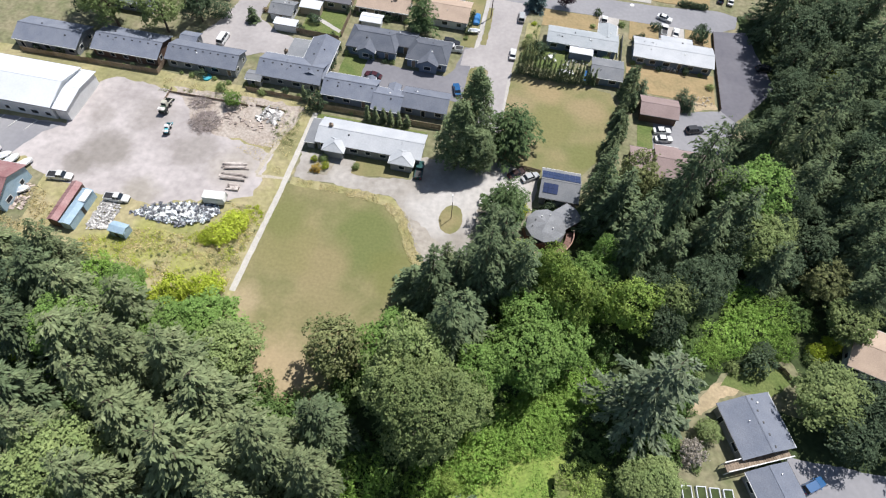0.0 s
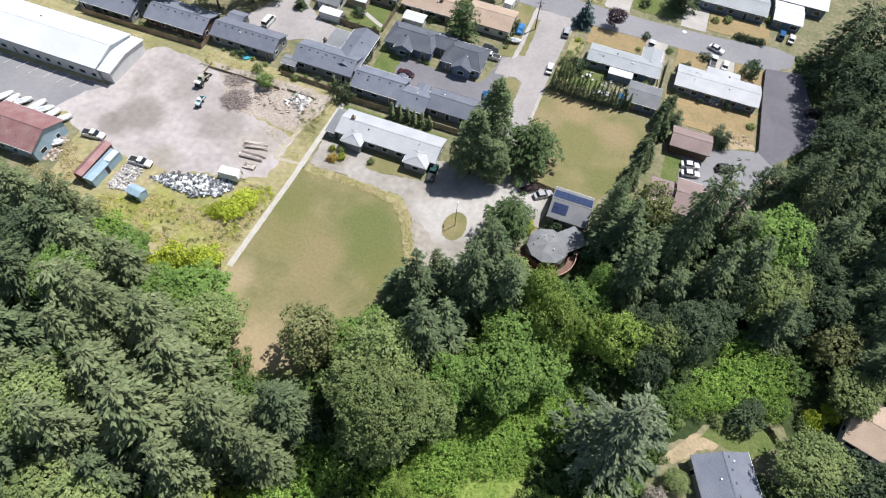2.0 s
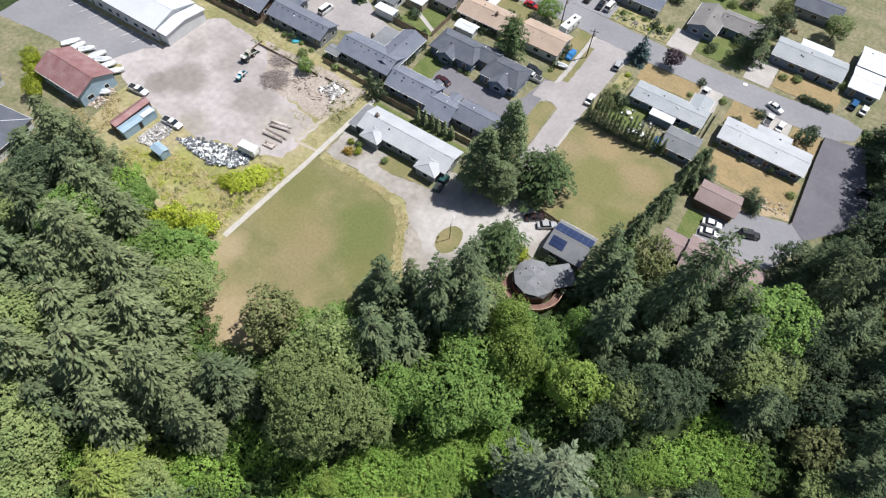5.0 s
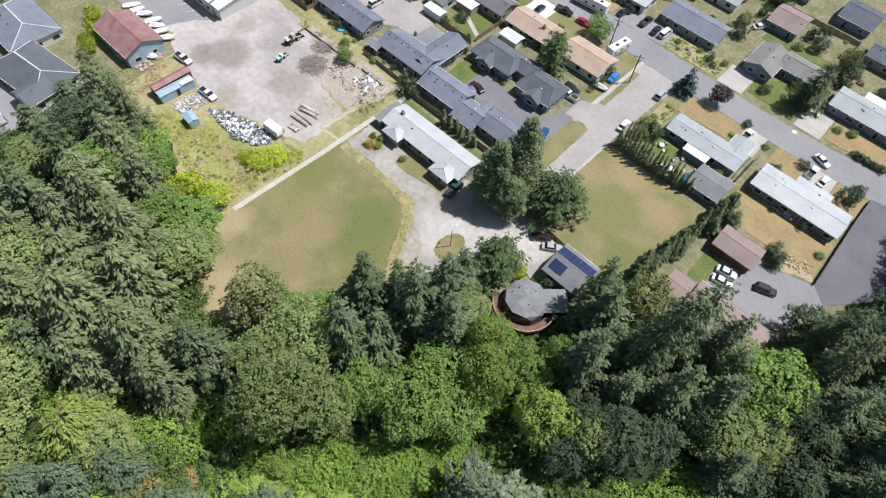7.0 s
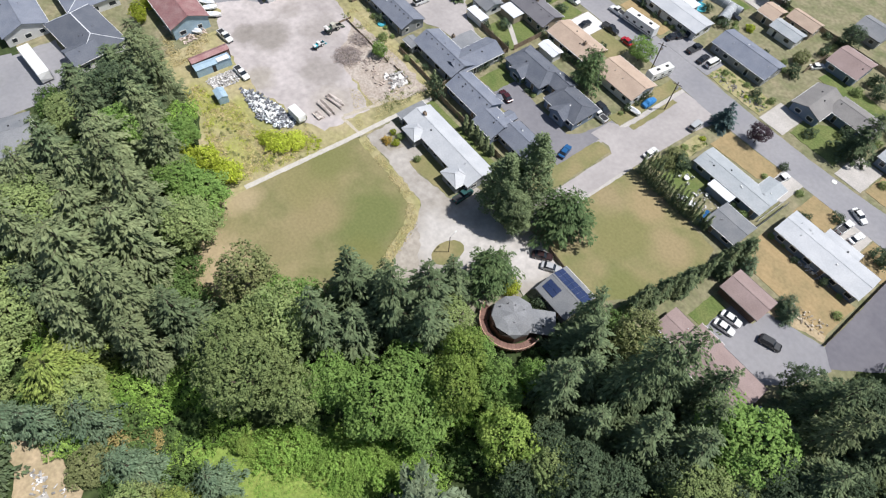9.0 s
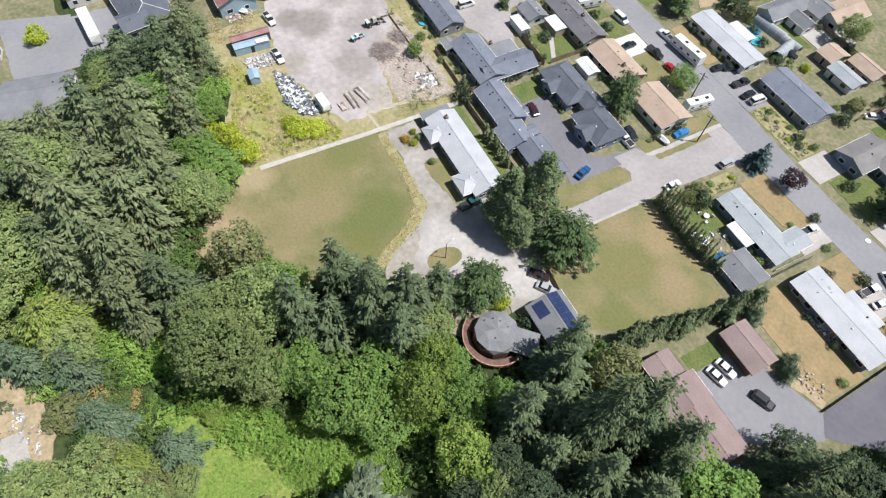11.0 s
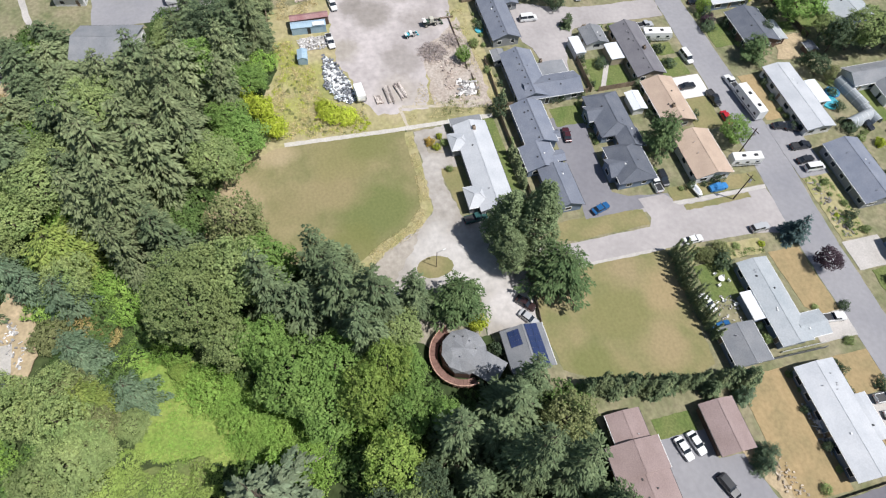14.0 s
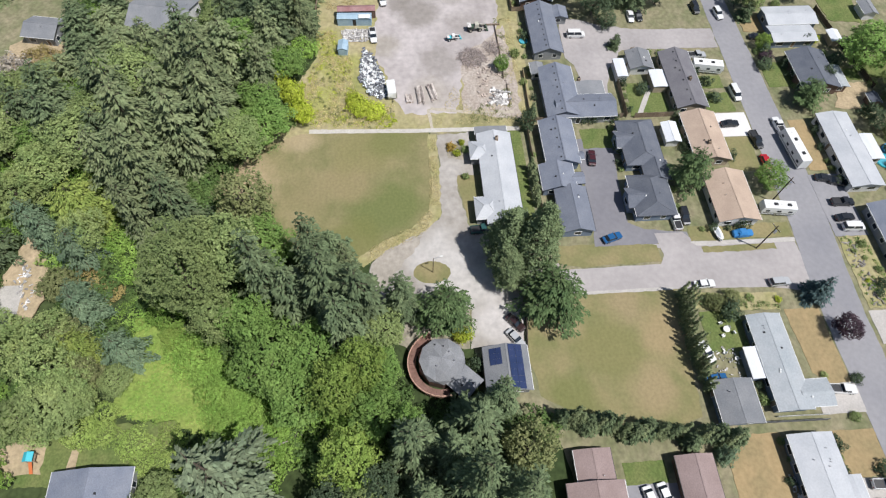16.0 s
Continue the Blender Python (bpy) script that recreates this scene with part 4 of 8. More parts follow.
def octagon_house():
    h = thing("dome_house", "faceted grey dome house with a wing and curved deck", "house", pose(13.6, 77.3, 0))
    n, r = 10, 4.7
    ring = lambda rr, z, k=0.0: [(rr * math.cos(2 * math.pi * (i + k) / n), rr * math.sin(2 * math.pi * (i + k) / n), z) for i in range(n)]
    bands = [ring(r, -0.1), ring(r, 2.5), ring(4.5, 3.7, 0.5), ring(2.6, 4.5), ring(0.01, 4.8, 0.5)]
    wall = bmesh.new()
    for i in range(n):
        wall.faces.new([wall.verts.new(p) for p in (bands[0][i], bands[0][(i + 1) % n], bands[1][(i + 1) % n], bands[1][i])])
    part("wall", wall, M_wall_brown, h)
    dark = {(1, 7), (1, 6), (1, 3)}
    for b in range(1, 4):
        lo, hi = bands[b], bands[b + 1]
        shift = b % 2
        for i in range(n):
            j = (i + 1) % n
            if shift:
                tris = [(lo[i], lo[j], hi[i]), (lo[j], hi[j], hi[i])]
            else:
                tris = [(lo[i], lo[j], hi[j]), (lo[i], hi[j], hi[i])]
            bm = bmesh.new()
            for t in tris:
                if len({tuple(round(c, 2) for c in p) for p in t}) < 3:
                    continue
                v = [bm.verts.new(p) for p in t]
                u = [bm.verts.new(Vector(p) * 0.985) for p in t]
                bm.faces.new(v)
                bm.faces.new(u[::-1])
                for k in range(3):
                    bm.faces.new((v[k], u[k], u[(k + 1) % 3], v[(k + 1) % 3]))
            bmesh.ops.recalc_face_normals(bm, faces=bm.faces)
            part("dome_panel", bm, M_glass if (b, i) in dark else M_dome, h, "dark glazed dome panel" if (b, i) in dark else "")
    for x, y, z in ((-2.4, 0.4, 4.5), (-1.2, 1.5, 4.6), (1.5, -1.2, 4.6), (-2.9, -1.2, 4.2), (0.6, 2.3, 4.5)):
        part("vent_pipe", rod((x, y, z - 0.4), (x, y, z + 0.4), 0.12), M_dark if x < -2 else M_chrome, h)
    m = pose(3.9, 3.6, 0, 0, 0, 45)
    for nm, bm, ma in (("wing_roof", gable_roof(6.6, 5.4, 2.75, 0.9), M_dome), ("wing_wall", body_mesh(6.6, 5.4, 2.75, 0.9, True, 0.45), M_wall_brown), ("roof_vent", box(0.6, 1.0, -1.3, -0.9, 3.3, 3.7, 0.05), M_dark), ("roof_vent", box(2.0, 2.3, 0.5, 0.8, 3.4, 3.75, 0.05), M_dark)):
        bm.transform(m)
        part(nm, bm, ma, h)
    steps = 20
    a0, a1 = radians(198), radians(372)
    for i in range(steps):
        u, v = a0 + (a1 - a0) * i / steps, a0 + (a1 - a0) * (i + 0.96) / steps
        bm = bmesh.new()
        lo, hi = [], []
        for z, s in ((1.0, lo), (1.1, hi)):
            for rr, an in ((5.1, u), (6.75, u), (6.75, v), (5.1, v)):
                s.append(bm.verts.new((rr * math.cos(an), rr * math.sin(an), z)))
        bm.faces.new(hi)
        bm.faces.new(lo[::-1])
        for k in range(4):
            bm.faces.new((lo[k], lo[(k + 1) % 4], hi[(k + 1) % 4], hi[k]))
        bmesh.ops.recalc_face_normals(bm, faces=bm.faces)
        part("deck_board", bm, M_deckfloor, h)
        x, y, x2, y2 = 6.7 * math.cos(u), 6.7 * math.sin(u), 6.7 * math.cos(v), 6.7 * math.sin(v)
        part("deck_post", rod((x, y, -0.6), (x, y, 2.1), 0.08, 0.08, 5), M_deck, h)
        bm = bmesh.new()
        for z0, z1, w in ((1.98, 2.1, 0.10), (1.2, 1.9, 0.03)):
            vs = []
            for z in (z0, z1):
                for rr, an in ((6.7 - w, u), (6.7 + w, u), (6.7 + w, v + 0.012), (6.7 - w, v + 0.012)):
                    vs.append(bm.verts.new((rr * math.cos(an), rr * math.sin(an), z)))
            for f in ((3, 2, 1, 0), (4, 5, 6, 7), (0, 1, 5, 4), (1, 2, 6, 5), (2, 3, 7, 6), (3, 0, 4, 7)):
                bm.faces.new([vs[k] for k in f])
        part("deck_rail", bm, M_deckrail, h, "pale red-brown deck railing")
    return h


octagon_house()
g = house("grey garage with blue solar panels on its roof", [(15.9, 89.9, 9.2, 9.0, 0, 2.8, 1.6, {"vents": 0})], M_roof_grey, M_wall_grey, "garage", "garage")


def solar(owner, x0, x1, y0, y1, eave, rise, half, rows, cols):
    for i in range(cols):
        for j in range(rows):
            xa, xb = x0 + (x1 - x0) * i / cols, x0 + (x1 - x0) * (i + 0.97) / cols
            ya, yb = y0 + (y1 - y0) * j / rows, y0 + (y1 - y0) * (j + 0.97) / rows
            bm = bmesh.new()
            tops = []
            for dz in (0.24, 0.30):
                tops.append([bm.verts.new((x, y, eave + rise * (1 - abs(y - 89.9) / half) + dz)) for x, y in ((xa, ya), (xb, ya), (xb, yb), (xa, yb))])
            bm.faces.new(tops[1])
            bm.faces.new(tops[0][::-1])
            for k in range(4):
                bm.faces.new((tops[0][k], tops[0][(k + 1) % 4], tops[1][(k + 1) % 4], tops[1][k]))
            bmesh.ops.recalc_face_normals(bm, faces=bm.faces)
            part("solar_panel", bm, M_solar, owner)


solar(g, 11.45, 20.35, 90.25, 93.1, 2.8, 1.6, 4.5, 2, 7)
solar(g, 12.0, 15.4, 86.6, 88.9, 2.8, 1.6, 4.5, 2, 3)


# ---------------------------------------------------------------- vehicles
def car_paint():
    m = bpy.data.materials.new("car_paint")
    m.use_nodes = True
    n = m.node_tree.nodes
    info = n.new("ShaderNodeObjectInfo")
    m.node_tree.links.new(info.outputs["Color"], n["Principled BSDF"].inputs["Base Color"])
    n["Principled BSDF"].inputs["Roughness"].default_value = 0.25
    n["Principled BSDF"].inputs["Coat Weight"].default_value = 0.4
    return m


M_car = car_paint()


def loft(sections, bevel=0.0):
    """Closed skin through equal rings of points."""
    bm = bmesh.new()
    rings = [[bm.verts.new(p) for p in s] for s in sections]
    k = len(rings[0])
    for a, b in zip(rings, rings[1:]):
        for i in range(k):
            bm.faces.new((a[i], a[(i + 1) % k], b[(i + 1) % k], b[i]))
    bm.faces.new(rings[0][::-1])
    bm.faces.new(rings[-1])
    bmesh.ops.recalc_face_normals(bm, faces=bm.faces)
    if bevel:
        bmesh.ops.bevel(bm, geom=list(bm.edges), offset=bevel, segments=2, affect="EDGES", clamp_overlap=True)
    return bm


def vehicle(kind):
    """Car prototypes, nose along +x, standing on z = 0."""
    L, W, hood, roof, cab, glass = {"sedan": (4.6, 1.8, 0.92, 1.45, (-1.75, 0.95), (-1.15, 0.25)), "suv": (4.7, 1.88, 1.05, 1.75, (-2.25, 0.95), (-2.0, 0.35)),
                                    "pickup": (5.5, 1.95, 1.08, 1.82, (-0.5, 1.35), (-0.3, 0.8)), "van": (5.2, 1.95, 1.15, 2.0, (-2.5, 1.6), (-2.35, 1.1))}[kind]
    e = thing(kind, "", "car", Matrix.Identity(4))
    a, b = L / 2, W / 2
    secs = []
    for x, k, z in ((-a, 0.86, hood * 0.92), (-a + 0.15, 0.97, hood), (-a * 0.4, 1.0, hood), (a * 0.35, 1.0, hood), (a - 0.35, 0.95, hood * 0.9), (a, 0.8, hood * 0.72)):
        secs.append([(x, -b * k, 0.28), (x, b * k, 0.28), (x, b * k * 1.0, z * 0.72), (x, b * k * 0.93, z), (x, -b * k * 0.93, z), (x, -b * k * 1.0, z * 0.72)])
    part("body", loft(secs), M_car, e)
    c0, c1 = cab
    g0, g1 = glass
    part("window_glass", loft([[(c0, -b * 0.9, hood - 0.03), (c0, b * 0.9, hood - 0.03), (g0, b * 0.74, roof - 0.04), (g0, -b * 0.74, roof - 0.04)],
                               [(c1, -b * 0.9, hood - 0.03), (c1, b * 0.9, hood - 0.03), (g1, b * 0.74, roof - 0.04), (g1, -b * 0.74, roof - 0.04)]]), M_glass, e)
    part("roof_panel", box(g0 - 0.04, g1 + 0.04, -b * 0.77, b * 0.77, roof - 0.06, roof, 0.02), M_car, e)
    for s in (-1, 1):
        part("pillar", loft([[(x - 0.05, s * b * 0.88, hood - 0.02), (x + 0.05, s * b * 0.88, hood - 0.02), (x + 0.05, s * b * 0.9, hood), (x - 0.05, s * b * 0.9, hood)] if z == 0 else
                             [(x - 0.05, s * b * 0.74, roof - 0.05), (x + 0.05, s * b * 0.74, roof - 0.05), (x + 0.05, s * b * 0.77, roof - 0.03), (x - 0.05, s * b * 0.77, roof - 0.03)]
                             for x, z in (((g0 + g1) / 2, 0), ((g0 + g1) / 2, 1))]), M_car, e)
        part("headlight", box(a - 0.16, a + 0.01, s * b * 0.5 - 0.18, s * b * 0.5 + 0.18, hood * 0.56, hood * 0.7, 0.02), M_lens, e)
        part("tail_light", box(-a - 0.015, -a + 0.1, s * b * 0.62 - 0.14, s * b * 0.62 + 0.14, hood * 0.62, hood * 0.85, 0.02), M_red, e)
        part("mirror", box(c1 - 0.45, c1 - 0.25, s * (b + 0.09) - 0.1, s * (b + 0.09) + 0.1, hood, hood + 0.16, 0.03), M_car, e)
        for x in (-L * 0.3, L * 0.31):
            w = part("wheel", rod((x, s * (b - 0.2), 0.33), (x, s * (b + 0.01), 0.33), 0.33, 0.33, 14), M_rubber, e)
            part("rim", rod((x, s * (b - 0.1), 0.33), (x, s * (b + 0.025), 0.33), 0.2, 0.2, 10), M_chrome, w)
    part("bumper", box(a - 0.12, a + 0.06, -b * 0.72, b * 0.72, 0.32, 0.5, 0.03), M_dark, e)
    part("bumper", box(-a - 0.06, -a + 0.1, -b * 0.8, b * 0.8, 0.32, 0.5, 0.03), M_dark, e)
    if kind == "pickup":
        part("truck_bed", box(-a + 0.12, -0.62, -b * 0.78, b * 0.78, hood - 0.06, hood + 0.012), M_dark, e)
        for s in (-1, 1):
            part("bed_rail", box(-a + 0.05, -0.55, s * b * 0.86 - 0.06, s * b * 0.86 + 0.06, hood, hood + 0.14, 0.02), M_car, e)
        part("tailgate", box(-a + 0.02, -a + 0.1, -b * 0.85, b * 0.85, hood - 0.1, hood + 0.14, 0.02), M_car, e)
    else:
        part("windscreen_wiper", rod((c1 - 0.03, -0.4, hood + 0.01), (c1 - 0.1, 0.3, hood + 0.05), 0.015, 0.015, 4), M_dark, e)
    return e


WHITE, SILVER, BLACK, MAROON, BLUE, RED, GREEN = (0.72, 0.72, 0.71, 1), (0.42, 0.43, 0.44, 1), (0.022, 0.024, 0.028, 1), (0.062, 0.016, 0.020, 1), (0.018, 0.10, 0.25, 1), (0.42, 0.02, 0.03, 1), (0.03, 0.09, 0.085, 1)
PROTO = {}


def park(kind, x, y, turn, colour, label):
    if kind not in PROTO:
        PROTO[kind] = vehicle(kind)
        e = PROTO[kind]
        e.matrix_world = pose(x, y, top(x, y) - 0.005, 0, 0, turn)
    else:
        e = copy_thing(PROTO[kind], pose(x, y, top(x, y) - 0.005, 0, 0, turn))
    for c in e.children_recursive:
        c.color = colour
    tagged(e, label, "pickup" if kind == "pickup" else "van" if kind == "van" else "car", "parked vehicles")
    return e


park("sedan", -36.1, 117.8, 172, MAROON, "dark maroon sedan parked on the asphalt drive")
park("sedan", -13.4, 117.9, 108, BLUE, "bright blue hatchback parked on the drive")
park("pickup", -17.3, 133.6, 182, WHITE, "white pickup truck parked beside the grey row house")
park("suv", -18.2, 136.0, 0, BLACK, "black estate car parked beside a pickup")
park("sedan", -45.1, 155.6, 92, BLACK, "black sedan on the bright concrete driveway")
park("pickup", -39.6, 160.6, 6, BLACK, "dark pickup truck with load at the kerb")
park("sedan", -32.5, 160.7, 0, RED, "bright red sedan parked at the kerb")
park("van", -55.4, 160.3, 5, WHITE, "white van parked at the kerb")
park("pickup", -69.9, 154.0, 92, SILVER, "silver pickup truck beside the camper trailer")
park("van", -79.4, 121.9, 88, WHITE, "white van on the dusty lane")
park("sedan", -86.3, 139.3, -4, WHITE, "white sedan parked under trees")
park("sedan", -86.7, 141.7, 2, BLACK, "black sedan parked under trees")
park("suv", -89.2, 159.3, 3, BLACK, "black estate car at the street corner")
park("suv", -86.5, 165.4, 6, WHITE, "white estate car at the far kerb")
park("sedan", -25.6, 176.4, 70, BLACK, "dark sedan on the shared driveway")
park("pickup", -19.9, 175.0, 87, BLACK, "black pickup truck on the shared driveway")
park("sedan", -15.7, 173.8, 93, BLACK, "black sedan beside a white van")
park("van", -13.0, 174.7, 87, WHITE, "white van on the shared driveway")
park("sedan", -0.7, 135.5, 92, WHITE, "white sedan parked on the side street")
park("suv", -0.2, 152.3, 93, SILVER, "silver estate car parked near the corner")
park("pickup", 23.8, 156.4, 84, WHITE, "white pickup truck on the concrete driveway")
park("sedan", 5.6, 93.2, 41, (0.035, 0.018, 0.018, 1), "dark brown sedan on the gravel lane")
park("sedan", 9.0, 92.8, 36, SILVER, "silver sedan on the gravel lane")
park("pickup", -17.3, 88.8, 94, GREEN, "dark green pickup truck beside the duplex")
park("sedan", 41.0, 113.0, 12, WHITE, "white estate car on the forecourt")
park("sedan", 40.6, 115.8, 12, WHITE, "white estate car beside its twin")
park("suv", 49.0, 118.1, 19, BLACK, "black estate car on the forecourt")
park("sedan", 41.8, 163.0, -20, WHITE, "white sedan parked at the kerb")
park("pickup", 41.6, 157.2, 86, WHITE, "white pickup truck on the double driveway")
park("sedan", 45.0, 156.8, 82, WHITE, "white sedan on the double driveway")
park("pickup", -96.5, 68.3, 7, WHITE, "old white pickup truck in the gravel yard")
park("pickup", -81.4, 65.4, 5, WHITE, "old white pickup truck beside the debris")
park("suv", 69.5, 147.0, 15, BLACK, "black estate car on the access road")
park("suv", 67.0, 33.5, 34, BLUE, "blue estate car beside the bungalow")
park("sedan", 14.4, 131.4, 20, WHITE, "white sedan tucked behind the hedge")
park("sedan", 20.0, 131.6, 95, BLUE, "blue sedan beside the workshop")

park("sedan", -27.0, 173.4, 80, BLACK, "dark sedan tucked beside the mobile home")
park("sedan", -22.8, 196.4, 10, BLACK, "dark sedan beside the white tents")
park("sedan", -76.4, 173.6, 82, BLACK, "dark sedan on the drive of the white-roofed house")


# ---------------------------------------------------------------- trees
def quads(rng, centres, outs, size, spread=0.7, aspect=0.62):
    """Small leaf clumps as separate bent quads round the given centres, facing outward with scatter."""
    n = len(centres)
    c, o = np.asarray(centres, float), np.asarray(outs, float)
    d = o / (np.linalg.norm(o, axis=1, keepdims=True) + 1e-9) + rng.normal(0, spread, (n, 3)) + np.array((0.12, 0.16, 0.3))
    d /= np.linalg.norm(d, axis=1, keepdims=True)
    t = np.cross(d, rng.normal(0, 1, (n, 3)))
    t /= np.linalg.norm(t, axis=1, keepdims=True) + 1e-9
    b = np.cross(d, t)
    s = size * rng.uniform(0.5, 1.25, (n, 1))
    v = np.stack([c - t * s, c + b * s * aspect - d * s * 0.2, c + t * s, c - b * s * aspect - d * s * 0.2], 1).reshape(-1, 3)
    f = np.arange(4 * n).reshape(n, 4)
    return v, f


def leaf_object(name, v, f, material, parent):
    me = bpy.data.meshes.new(name)
    me.from_pydata(v.tolist(), [], f.tolist())
    me.materials.append(material)
    o = new(name, me)
    o.parent = parent
    return o


def broadleaf(label, category, material, height=15.0, radius=5.5, leaves=5200, size=0.42, lobes=15, low=0.22, seed=1, trunk=True, name="tree", squash=1.0, point=0.0, per=8):
    """Trunk with limbs, and a crown of leaf tufts spread over uneven lobes, with dark gaps between the tufts."""
    rng = np.random.default_rng(seed)
    e = thing(name, label, category, Matrix.Identity(4))
    mid, half = height * (1 + low) / 2, height * (1 - low) / 2
    cs, rs = [], []
    for i in range(int(lobes * 2.4)):
        u = rng.normal(0, 1, 3)
        u[2] += 0.25
        u /= np.linalg.norm(u)
        k = rng.uniform(0.60, 0.90)
        lob = rng.uniform(0.15, 0.30)
        cs.append(np.array([u[0] * radius * k, u[1] * radius * k, mid + u[2] * half * k * squash]))
        rs.append(np.array([radius * lob, radius * lob, min(radius, half) * lob * rng.uniform(0.8, 1.2)]))
    cs.append(np.array([0, 0, mid]))
    rs.append(np.array([radius * 0.74, radius * 0.74, half * 0.78]))
    cs, rs = np.array(cs), np.array(rs)
    w = rs[:, 0] * (rs[:, 0] + rs[:, 2])
    n = leaves * 3
    pick = rng.choice(len(cs), n, p=w / w.sum())
    u = rng.normal(0, 1, (n, 3))
    u[:, 2] += 0.3
    u /= np.linalg.norm(u, axis=1, keepdims=True)
    pts = cs[pick] + u * rs[pick] * rng.uniform(0.93, 1.05, (n, 1))
    # only the tufts on the outside of the crown
    deep = np.min([np.linalg.norm((pts - c) / r, axis=1) + 9.0 * (pick == i) for i, (c, r) in enumerate(zip(cs, rs))], axis=0)
    ok = (deep > 0.9) & (pts[:, 2] > 0.12) & ((u[:, 2] > -0.35) | (rng.random(n) < 0.3))
    pts, u = pts[ok], u[ok]
    # tufts keep apart from one another
    step = size * 1.75
    _, first = np.unique(np.floor(pts / step + 0.31).astype(int), axis=0, return_index=True)
    first = rng.permutation(first)[:leaves // per]
    pts, u = pts[first], u[first]
    if point:
        pts[:, :2] *= (1.12 - point * np.clip(pts[:, 2:] / height, 0, 1) ** 1.5)
    t = len(pts)
    push = size * rng.normal(0, 0.45, (t, 1))
    c = np.repeat(pts + u * push, per, 0) + rng.normal(0, size * 0.62, (t * per, 3))
    o = np.repeat(u, per, 0) * 0.8 + np.array((0.0, 0.0, 0.35))
    v, f = quads(rng, c, o, size * 0.66, 0.42)
    # a sparse inner shell, so that the sky never shows through
    m = max(60, t // 2)
    q = rng.normal(0, 1, (m, 3))
    q /= np.linalg.norm(q, axis=1, keepdims=True)
    inner = np.array([0, 0, mid]) + q * np.array([radius * 0.66, radius * 0.66, half * 0.70])
    if point:
        inner[:, :2] *= (1.12 - point * np.clip(inner[:, 2:] / height, 0, 1) ** 1.5)
    q, inner = q[inner[:, 2] > 0.15], inner[inner[:, 2] > 0.15]
    v2, f2 = quads(rng, inner, q, size * 1.25, 0.3, 0.8)
    leaf_object("crown", np.concatenate([v, v2]), np.concatenate([f, f2 + len(v)]), material, e)
    if trunk:
        bm = bmesh.new()
        r0 = 0.012 * height + 0.06
        add_rod(bm, (0, 0, -1.2), (0, 0, height * 0.45), r0 * 1.2, r0 * 0.7, 7)
        add_rod(bm, (0, 0, height * 0.44), (0, 0, height * 0.82), r0 * 0.7, r0 * 0.2, 6)
        for c in cs[:8]:
            add_rod(bm, (0, 0, height * rng.uniform(0.25, 0.45)), tuple(c), r0 * 0.4, r0 * 0.12, 5)
        part("trunk", bm, M_bark, e)
    return e


def conifer(label, category, material, height=25.0, radius=4.6, whorls=26, per=7, seed=1, droop=0.30, power=0.85, base=0.10, sprig=0.62, name="conifer", fan=1.0):
    """Straight trunk with tiers of drooping boughs, each a ragged fan of short hanging sprays."""
    rng = np.random.default_rng(seed)
    e = thing(name, label, category, Matrix.Identity(4))
    cen, ax, side = [], [], []
    bm = bmesh.new()
    r0 = 0.011 * height + 0.05
    add_rod(bm, (0, 0, -1.2), (0, 0, height * 0.97), r0 * 1.2, 0.04, 7)
    for i in range(whorls):
        f = base + (1 - base) * (i + rng.uniform(0, 0.8)) / whorls
        z = height * f
        reach = radius * ((1 - f) / (1 - base)) ** power + 0.2
        count = max(4, int(per * (0.45 + 0.55 * reach / radius)))
        a0 = rng.uniform(0, 6.28)
        for j in range(count):
            a = a0 + 6.283 * j / count + rng.normal(0, 0.22)
            L = reach * rng.choice((0.6, 0.8, 1.0, 1.22), p=(0.2, 0.3, 0.33, 0.17)) * rng.uniform(0.9, 1.1)
            dx, dy = math.cos(a), math.sin(a)
            z1 = z + rng.normal(0, 0.3)
            lift = 0.30 * (f - 0.2)
            roll = rng.normal(0, 0.22)
            n = int(min(95, 5 + 3.6 * L ** 1.5 * (0.5 / sprig) ** 1.5))
            wide = rng.uniform(0.22, 0.34) * L ** 0.9 * fan
            for k in range(n):
                t = rng.uniform(0.12, 1.0) ** 0.75
                q = rng.uniform(-1, 1)
                v = q * wide * math.sin(math.pi * min(1.0, 0.12 + 0.80 * t)) ** 0.8
                r = L * t
                zz = z1 + r * lift - droop * L * t * t * (1.15 - f) - abs(v) * 0.30 + v * roll + rng.normal(0, 0.09)
                wob = q * 0.85 + rng.normal(0, 0.25)
                px, py = dx * math.cos(wob) - dy * math.sin(wob), dx * math.sin(wob) + dy * math.cos(wob)
                ln = sprig * rng.uniform(0.75, 1.45) * min(1.0, 0.5 + 0.22 * L)
                down = rng.uniform(0.15, 0.75) * (0.6 + 0.8 * t)
                cen.append((dx * r - dy * v, dy * r + dx * v, zz))
                ax.append((px * ln, py * ln, -ln * down))
                wd = 0.26 * ln
                side.append((-py * wd, px * wd, wd * rng.normal(0, 0.4)))
            if L > 1.2 and j % 2 == 0:
                add_rod(bm, (0, 0, z1), (dx * L * 0.8, dy * L * 0.8, z1 + L * 0.8 * lift - droop * L * 0.64 * (1.15 - f) - 0.05), 0.045, 0.015, 4)
    c, a, s = np.array(cen), np.array(ax), np.array(side)
    n = len(c)
    v = np.stack([c - a * 0.5, c + s, c + a * 0.75, c - s], 1).reshape(-1, 3)
    leaf_object("foliage", v, np.arange(4 * n).reshape(n, 4), material, e)
    part("trunk", bm, M_bark, e)
    return e


KINDS = {}


